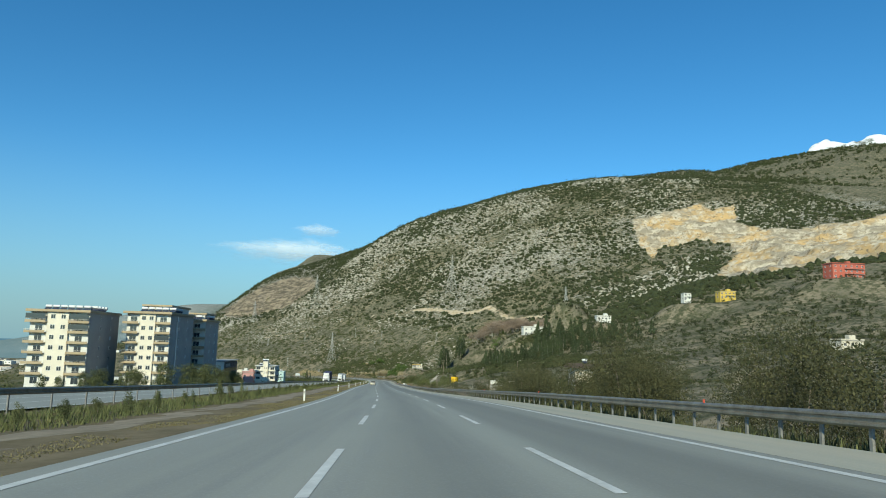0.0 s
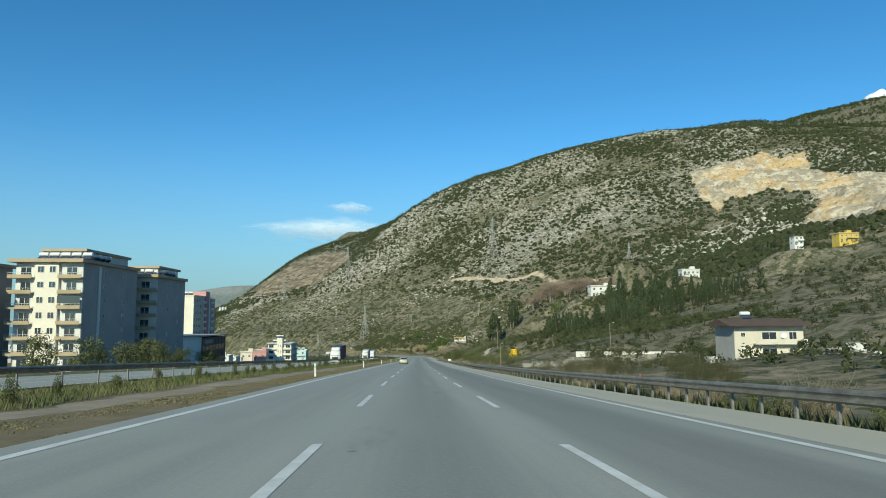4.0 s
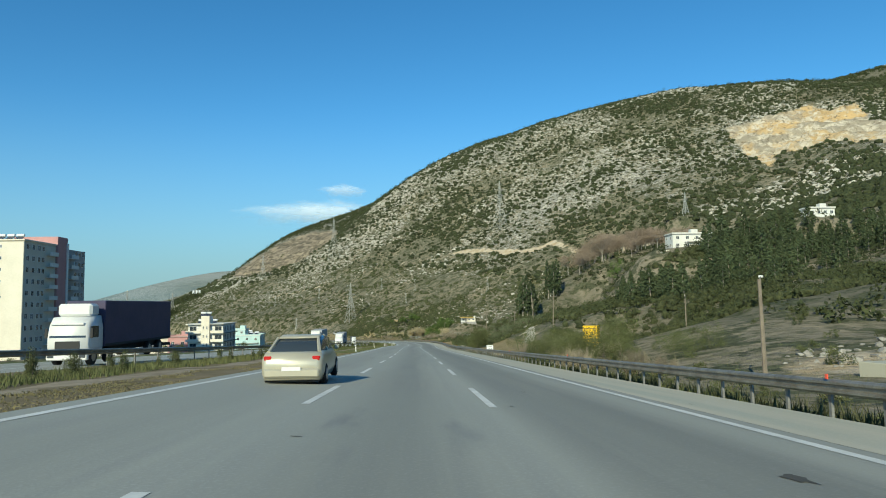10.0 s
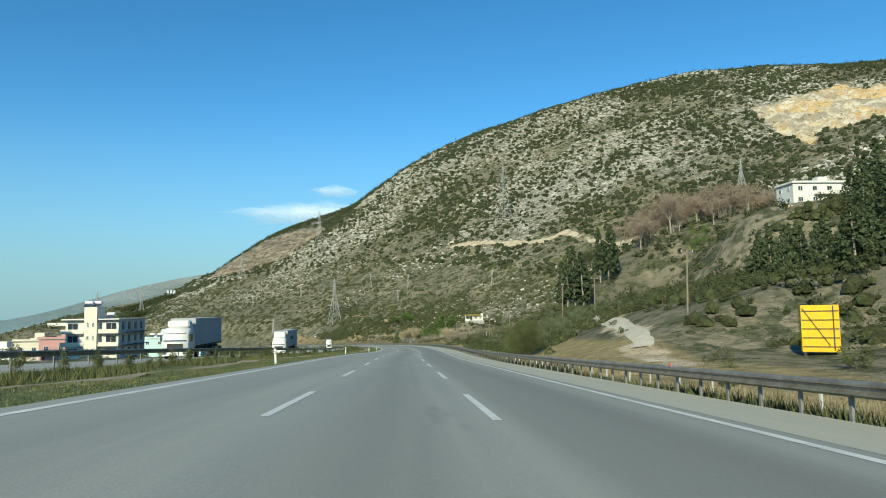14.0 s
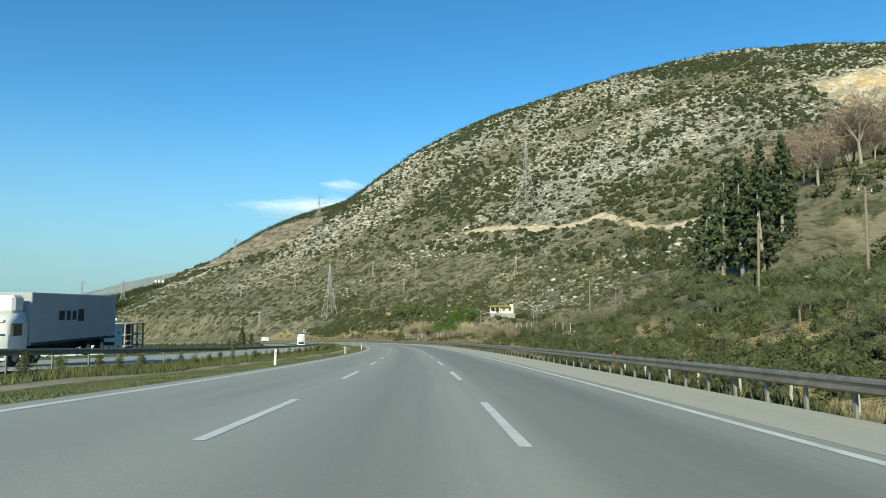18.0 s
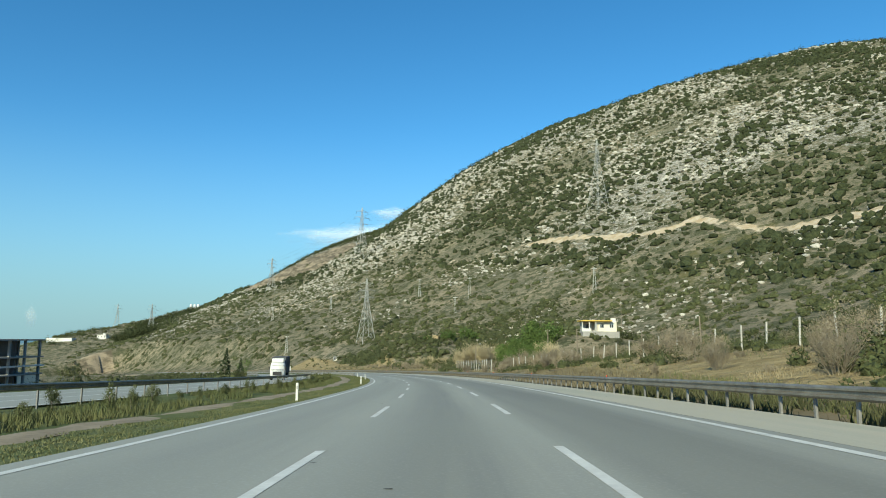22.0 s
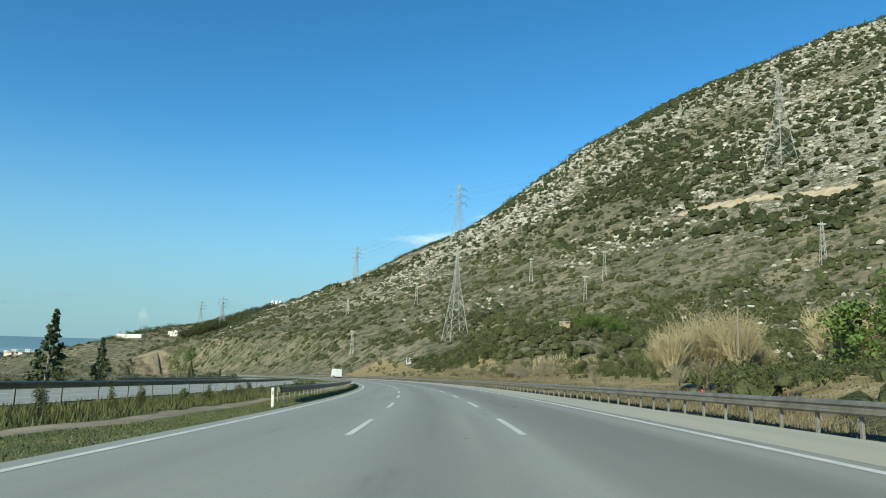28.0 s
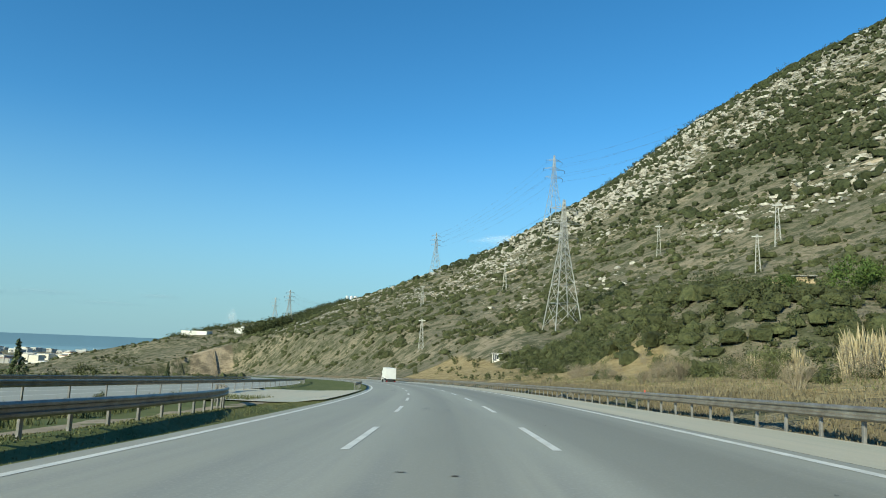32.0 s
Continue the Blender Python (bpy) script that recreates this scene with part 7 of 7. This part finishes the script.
def loft(name, sections, mat, parent, label=""):
    """Skin over cross-sections: (y, [(x, z), ...]) with the same count each."""
    bm = bmesh.new()
    rings = [[bm.verts.new((x, y, z)) for x, z in ring] for y, ring in sections]
    n = len(rings[0])
    for a, b in zip(rings[:-1], rings[1:]):
        for k in range(n):
            bm.faces.new((a[k], a[(k + 1) % n], b[(k + 1) % n], b[k]))
    bm.faces.new(rings[0][::-1])
    bm.faces.new(rings[-1])
    bmesh.ops.recalc_face_normals(bm, faces=bm.faces)
    for f in bm.faces:
        f.smooth = True
    return part(name, bm, mat, parent, label)


def wheel(parent, x, y, r, w):
    bm = bmesh.new()
    bm_tube(bm, [(-w / 2, 0, 0), (-w / 2 + 0.03, 0, 0), (w / 2 - 0.03, 0, 0), (w / 2, 0, 0)], [r * 0.9, r, r, r * 0.9], 20)
    t = part("wheel", bm, M_TYRE, parent)
    t.matrix_basis = pose(x, y, r)
    sgn = 1 if x > 0 else -1
    bm = bmesh.new()
    bm_tube(bm, [(sgn * (w / 2 - 0.02), 0, 0), (sgn * (w / 2 + 0.012), 0, 0)], [r * 0.62, r * 0.55], 12)
    part("rim", bm, M_RIM, t)


def sedan(m):
    root = empty("sedan", "champagne-coloured four-door sedan on the road", "car", m)

    def ring(w0, w1, w2, z0, z1, z2, z3):
        return [(-w0, z0), (-w1, z1), (-w1, z2), (-w2, z3), (w2, z3), (w1, z2), (w1, z1), (w0, z0)]

    loft("body", [(-2.2, ring(.70, .78, .70, .30, .45, .62, .72)), (-2.12, ring(.78, .86, .78, .22, .42, .80, .97)), (-1.6, ring(.80, .88, .82, .20, .42, .82, 1.02)),
                  (-0.6, ring(.80, .89, .84, .18, .42, .80, .97)), (0.7, ring(.80, .89, .84, .18, .42, .78, .94)), (1.3, ring(.79, .87, .80, .19, .42, .72, .88)),
                  (2.0, ring(.74, .82, .70, .22, .40, .60, .72)), (2.2, ring(.62, .70, .58, .28, .42, .52, .58))], M_CARPAINT, root)
    loft("cabin_glass", [(-1.72, ring(.70, .72, .70, .98, 1.0, 1.01, 1.02)), (-0.95, ring(.74, .71, .54, .96, 1.05, 1.3, 1.37)), (-0.3, ring(.78, .76, .60, .95, 1.05, 1.36, 1.435)),
                         (0.35, ring(.78, .76, .58, .93, 1.03, 1.33, 1.40)), (1.15, ring(.74, .72, .62, .88, .90, .93, .94))], M_GLASS, root, "dark tinted windows")
    loft("roof", [(-1.05, ring(.58, .59, .57, 1.36, 1.37, 1.38, 1.39)), (-0.3, ring(.60, .61, .58, 1.40, 1.43, 1.44, 1.45)), (0.36, ring(.57, .58, .56, 1.38, 1.40, 1.41, 1.42))], M_CARPAINT, root)
    for sgn in (-1, 1):
        tube_part("rear_pillar", [(sgn * .74, -1.75, 1.0), (sgn * .60, -1.02, 1.38)], [0.06, 0.045], M_CARPAINT, root, 6)
        tube_part("middle_pillar", [(sgn * .775, -0.25, .96), (sgn * .60, -0.28, 1.42)], [0.04, 0.03], M_CARPAINT, root, 6)
        tube_part("front_pillar", [(sgn * .74, 1.12, .92), (sgn * .57, 0.36, 1.40)], [0.05, 0.04], M_CARPAINT, root, 6)
        bm = bmesh.new()
        bm_box(bm, min(sgn * .55, sgn * .82), max(sgn * .55, sgn * .82), -2.17, -1.9, .74, .93, 0.05)
        part("tail_light", bm, M_TAIL, root, "red tail light")
        bm = bmesh.new()
        bm_box(bm, min(sgn * .90, sgn * 1.04), max(sgn * .90, sgn * 1.04), 0.62, 0.74, .93, 1.06, 0.03)
        part("wing_mirror", bm, M_CARPAINT, root)
        bm = bmesh.new()
        bm_box(bm, min(sgn * .45, sgn * .70), max(sgn * .45, sgn * .70), 2.08, 2.21, .50, .62, 0.03)
        part("headlight", bm, M_FRAME, root)
        for y in (-1.32, 1.32):
            wheel(root, sgn * .80, y, .32, .2)
        for y in (-0.2, 0.75):
            box_part("door_handle", (sgn * .885 - .01, sgn * .885 + .01, y - .1, y + .1, .80, .83), M_CARPAINT, root)
    box_part("bumper", (-.80, .80, -2.27, -2.0, .30, .56), M_CARPAINT, root, 0.05)
    box_part("number_plate", (-.27, .27, -2.285, -2.272, .50, .61), M_FRAME, root, label="blank white number plate")
    box_part("under_tray", (-.75, .75, -2.0, 2.0, .15, .3), M_UNDER, root)
    return root


def facing(s, u, dz=0.0, back=False):
    p = on_road(s, u, dz)
    return pose(*p, 0, 0, turn_at(s) + (180 if back else 0))


sedan(facing(244.8, -3.25, 0.01))


def box_truck(m, label, body_mat, cab_mat, length=7.5, tall=3.7, name="truck", articulated=False):
    """Lorry that faces +y: cab in front, box behind."""
    root = empty(name, label, "truck", m)
    front = 0.0
    loft("cab", [(-2.0, [(-1.2, .75), (-1.24, 1.2), (-1.24, 2.3), (-1.1, 3.05), (1.1, 3.05), (1.24, 2.3), (1.24, 1.2), (1.2, .75)]),
                 (-0.5, [(-1.2, .65), (-1.24, 1.2), (-1.24, 2.2), (-1.12, 2.95), (1.12, 2.95), (1.24, 2.2), (1.24, 1.2), (1.2, .65)]),
                 (0.0, [(-1.15, .60), (-1.2, 1.2), (-1.2, 1.75), (-1.08, 2.5), (1.08, 2.5), (1.2, 1.75), (1.2, 1.2), (1.15, .60)])], cab_mat, root, "white driver's cab")
    bm = bmesh.new()
    v = [bm.verts.new(p) for p in ((-1.1, 0.02, 1.72), (1.1, 0.02, 1.72), (1.0, -0.10, 2.48), (-1.0, -0.10, 2.48), (-1.1, -0.06, 1.72), (1.1, -0.06, 1.72), (1.0, -0.18, 2.48), (-1.0, -0.18, 2.48))]
    for f in ((0, 1, 2, 3), (7, 6, 5, 4), (0, 4, 5, 1), (2, 6, 7, 3), (1, 5, 6, 2), (0, 3, 7, 4)):
        bm.faces.new([v[i] for i in f])
    bmesh.ops.recalc_face_normals(bm, faces=bm.faces)
    part("windscreen", bm, M_GLASS, root)
    box_part("grille", (-0.75, 0.75, 0.001, 0.05, .85, 1.5), M_UNDER, root, 0.02)
    box_part("bumper", (-1.22, 1.22, -0.2, 0.12, .35, .78), cab_mat, root, 0.05)
    for sgn in (-1, 1):
        box_part("headlight", (sgn * .95 - .2, sgn * .95 + .2, 0.06, 0.14, .50, .70), M_GLASS, root, 0.02)
        box_part("side_window", (sgn * 1.235 - .012, sgn * 1.235 + .012, -1.4, -0.35, 1.7, 2.4), M_GLASS, root)
        box_part("mirror", (sgn * 1.38 - .08, sgn * 1.38 + .08, -0.25, -0.12, 1.7, 2.3), M_UNDER, root, 0.02)
    box_part("sun_visor", (-1.0, 1.0, -0.1, 0.12, 2.5, 2.62), cab_mat, root, 0.02)
    if tall > 3.3:
        box_part("wind_deflector", (-1.05, 1.05, -1.9, -0.8, 3.0, tall - 0.2), cab_mat, root, 0.15)
    box_part("load_body", (-1.25, 1.25, -2.3 - length, -2.3, 1.05, tall), body_mat, root, 0.04)
    for sgn in (-1, 1):
        box_part("side_rail", (sgn * 1.262 - .012, sgn * 1.262 + .012, -2.3 - length + .05, -2.35, 1.05, 1.22), M_UNDER, root)
    box_part("rear_door_frame", (-1.2, 1.2, -2.36 - length, -2.301 - length, 1.1, tall - 0.1), cab_mat, root, 0.02)
    box_part("rear_bumper", (-1.2, 1.2, -2.42 - length, -2.2 - length, .45, .7), M_UNDER, root)
    for sgn in (-1, 1):
        box_part("tail_light", (sgn * 1.0 - .15, sgn * 1.0 + .15, -2.45 - length, -2.425 - length, .5, .65), M_TAIL, root)
    box_part("chassis", (-0.5, 0.5, -2.2 - length, -0.4, .55, 1.05), M_UNDER, root)
    ys = [-0.9, -2.6 - length * 0.62, -2.6 - length * 0.80] + ([-3.2] if length > 9 else [])
    if articulated:
        for sgn in (-1, 1):
            for k, (a, b) in enumerate(((-9.0, -8.2), (-7.9, -7.4), (-7.1, -6.6), (-6.3, -5.6))):
                box_part("emblem", (sgn * 1.26 - .008, sgn * 1.26 + .008, a, b, 2.4 + 0.1 * (k > 0), 3.2 - 0.1 * (k > 0)), M_UNDER, root, label="plain dark emblem shape")
    for y in ys:
        for sgn in (-1, 1):
            wheel(root, sgn * 1.02, y, .5, .34)
    return root


box_truck(facing(893, 3.0, 0.01), "white box truck ahead on the road", M_TRUCKWHITE, M_TRUCKWHITE, 6.5, 3.7)
box_truck(facing(613, -22.0, -0.19, True), "white-cabbed lorry with a dark grey canvas load on the opposite carriageway", M_CANVAS, M_TRUCKWHITE, 7.5, 3.9)
box_truck(facing(440, -23.4, -0.19, True), "white articulated lorry with a long grey trailer", M_TARP, M_TRUCKWHITE, 12.0, 4.2, "articulated_lorry", True)
box_truck(facing(379, -21.6, -0.19, True), "white lorry with a grey canvas body on the opposite carriageway", M_TARP, M_TRUCKWHITE, 9.5, 3.9)
box_truck(facing(266, -21.0, -0.19, True), "white-fronted lorry with a dark blue trailer", M_NAVY, M_TRUCKWHITE, 12.0, 4.0, "articulated_lorry")

# ---- snowy far peaks and cloud ----
M_SNOWPEAK = bpy.data.materials.new("snowy_rock")
M_SNOWPEAK.use_nodes = True
nt = M_SNOWPEAK.node_tree
geo = nt.nodes.new("ShaderNodeNewGeometry")
sep = nt.nodes.new("ShaderNodeSeparateXYZ")
nt.links.new(geo.outputs["Position"], sep.inputs[0])
hgt = nt.nodes.new("ShaderNodeMath")
hgt.operation = "MULTIPLY_ADD"
nt.links.new(noise_node(nt, geo.outputs["Position"], 0.011, 7.0, 0.7), hgt.inputs[0])
hgt.inputs[1].default_value = 520.0
nt.links.new(sep.outputs[2], hgt.inputs[2])
rockc = mixer(nt, ramp01(nt, noise_node(nt, geo.outputs["Position"], 0.01, 6.0), 0.4, 0.6), (0.10, 0.11, 0.09), (0.30, 0.30, 0.29))
nt.links.new(mixer(nt, ramp01(nt, hgt.outputs[0], 1215, 1300), rockc, (0.78, 0.80, 0.84)), nt.nodes["Principled BSDF"].inputs["Base Color"])
nt.nodes["Principled BSDF"].inputs["Roughness"].default_value = 0.9
px, py = np.meshgrid(np.arange(1200, 3500, 28.0), np.arange(2500, 4300, 28.0))
ridge = np.interp(px / py, [0.45, 0.55, 0.60, 0.65, 0.68, 0.72, 0.80, 1.0], [0, 250, 760, 1150, 1190, 1120, 1130, 1150])
pz = 0.94 * ridge * np.exp(-((np.hypot(px, py) - 4150) / 900.0) ** 2) + 150 * fbm(px, py, 260, 5, 91)
pi = np.arange(px.size).reshape(px.shape)
peak = mesh_object("backdrop", np.stack([px, py, pz], -1).reshape(-1, 3), np.stack([pi[:-1, :-1], pi[:-1, 1:], pi[1:, 1:], pi[1:, :-1]], -1).reshape(-1, 4), M_SNOWPEAK, smooth_faces=True)
tagged(peak, "distant rocky mountain with snow on its peaks", "mountain", kind="structure")


def cloud_material():
    m = bpy.data.materials.new("cloud")
    m.use_nodes = True
    t = m.node_tree
    bs = t.nodes["Principled BSDF"]
    bs.inputs["Roughness"].default_value = 1.0
    bs.inputs["Specular IOR Level"].default_value = 0.0
    tc = t.nodes.new("ShaderNodeUVMap")
    mp = t.nodes.new("ShaderNodeMapping")
    mp.inputs["Location"].default_value, mp.inputs["Scale"].default_value = (-1.0, -1.0, 0), (2.0, 2.0, 1)
    t.links.new(tc.outputs[0], mp.inputs["Vector"])
    ln = t.nodes.new("ShaderNodeVectorMath")
    ln.operation = "LENGTH"
    t.links.new(mp.outputs[0], ln.inputs[0])
    n = noise_node(t, mp.outputs[0], 2.2, 6.0, 0.6)
    # grey below, white above: the cloud's own shading painted into its colour
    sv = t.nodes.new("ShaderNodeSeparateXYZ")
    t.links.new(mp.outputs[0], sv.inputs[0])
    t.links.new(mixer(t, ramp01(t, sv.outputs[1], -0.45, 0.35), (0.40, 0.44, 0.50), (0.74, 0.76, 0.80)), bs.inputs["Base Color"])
    k = t.nodes.new("ShaderNodeMath")
    k.operation = "MULTIPLY_ADD"
    t.links.new(n, k.inputs[0])
    k.inputs[1].default_value = -1.7
    t.links.new(ln.outputs["Value"], k.inputs[2])
    r = t.nodes.new("ShaderNodeMapRange")
    r.interpolation_type = "SMOOTHSTEP"
    r.inputs["From Min"].default_value, r.inputs["From Max"].default_value = 0.12, -0.65
    r.inputs["To Max"].default_value = 0.36
    t.links.new(k.outputs[0], r.inputs["Value"])
    t.links.new(r.outputs[0], bs.inputs["Alpha"])
    return m


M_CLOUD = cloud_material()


def cloud(az, el, wide, tall, dist=4600.0):
    c = Vector((math.sin(radians(az)) * dist, math.cos(radians(az)) * dist, dist * math.tan(radians(el))))
    side = Vector((math.cos(radians(az)), -math.sin(radians(az)), 0)) * wide / 2
    up = Vector((0, 0, tall / 2))
    ob = mesh_object("backdrop", [c - side - up, c + side - up, c + side + up, c - side + up], [(0, 1, 2, 3)], M_CLOUD)
    uv = ob.data.uv_layers.new(name="UVMap")
    uv.data.foreach_set("uv", [0, 0, 1, 0, 1, 1, 0, 1])
    ob.visible_shadow = False
    tagged(ob, "small soft white cloud low over the ridge", "cloud", kind="structure")


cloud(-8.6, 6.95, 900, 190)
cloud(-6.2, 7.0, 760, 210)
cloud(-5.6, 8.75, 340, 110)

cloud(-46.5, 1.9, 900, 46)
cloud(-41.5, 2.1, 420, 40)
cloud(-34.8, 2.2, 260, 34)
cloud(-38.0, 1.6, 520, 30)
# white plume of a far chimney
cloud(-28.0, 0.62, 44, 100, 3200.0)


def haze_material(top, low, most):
    """Glowing see-through colour that paints sea haze along the horizon, thinning upwards."""
    m = bpy.data.materials.new("painted_haze")
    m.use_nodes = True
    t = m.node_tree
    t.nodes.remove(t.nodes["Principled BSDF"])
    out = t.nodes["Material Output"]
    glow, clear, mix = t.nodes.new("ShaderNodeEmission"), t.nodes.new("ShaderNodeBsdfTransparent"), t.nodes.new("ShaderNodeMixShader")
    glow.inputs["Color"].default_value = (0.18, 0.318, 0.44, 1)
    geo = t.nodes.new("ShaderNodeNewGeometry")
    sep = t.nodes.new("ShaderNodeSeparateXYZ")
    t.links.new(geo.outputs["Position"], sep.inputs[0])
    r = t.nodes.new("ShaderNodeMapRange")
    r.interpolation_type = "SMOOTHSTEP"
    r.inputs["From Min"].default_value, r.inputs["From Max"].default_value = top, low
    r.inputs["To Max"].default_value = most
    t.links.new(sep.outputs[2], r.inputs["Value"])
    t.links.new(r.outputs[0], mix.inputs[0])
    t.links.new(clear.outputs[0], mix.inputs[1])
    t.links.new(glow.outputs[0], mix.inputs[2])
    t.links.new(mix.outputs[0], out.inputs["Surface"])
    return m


def haze_sheet(radius, a0, a1, zs, mat):
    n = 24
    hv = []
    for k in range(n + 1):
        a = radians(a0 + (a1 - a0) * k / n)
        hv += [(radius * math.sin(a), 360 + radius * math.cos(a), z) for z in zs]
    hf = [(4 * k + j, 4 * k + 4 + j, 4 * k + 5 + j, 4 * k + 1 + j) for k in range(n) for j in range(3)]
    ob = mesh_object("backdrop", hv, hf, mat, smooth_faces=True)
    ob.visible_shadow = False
    tagged(ob, "glowing sheet painting pale blue haze along the horizon", "haze", kind="structure")


# added glowing sheets paint the haze before the sky and the far hills
haze_sheet(4300, -75, 12, (-120, 300, 700, 1320), haze_material(1300.0, -260.0, 0.95))
haze_sheet(2340, -60, -4, (-120, 0, 100, 300), haze_material(290.0, -180.0, 0.6))
# far sea up to the horizon
far_sea = []
for k in range(25):
    a = radians(-78 + 3.0 * k)
    far_sea += [(4280 * math.sin(a), 360 + 4280 * math.cos(a), z) for z in (-120, -95, -70, -44)]
sea_wall = mesh_object("backdrop", far_sea, [(4 * k + j, 4 * k + 4 + j, 4 * k + 5 + j, 4 * k + 1 + j) for k in range(24) for j in range(3)], M_SEA)
tagged(sea_wall, "deep blue far sea below the horizon", "sea", kind="structure")
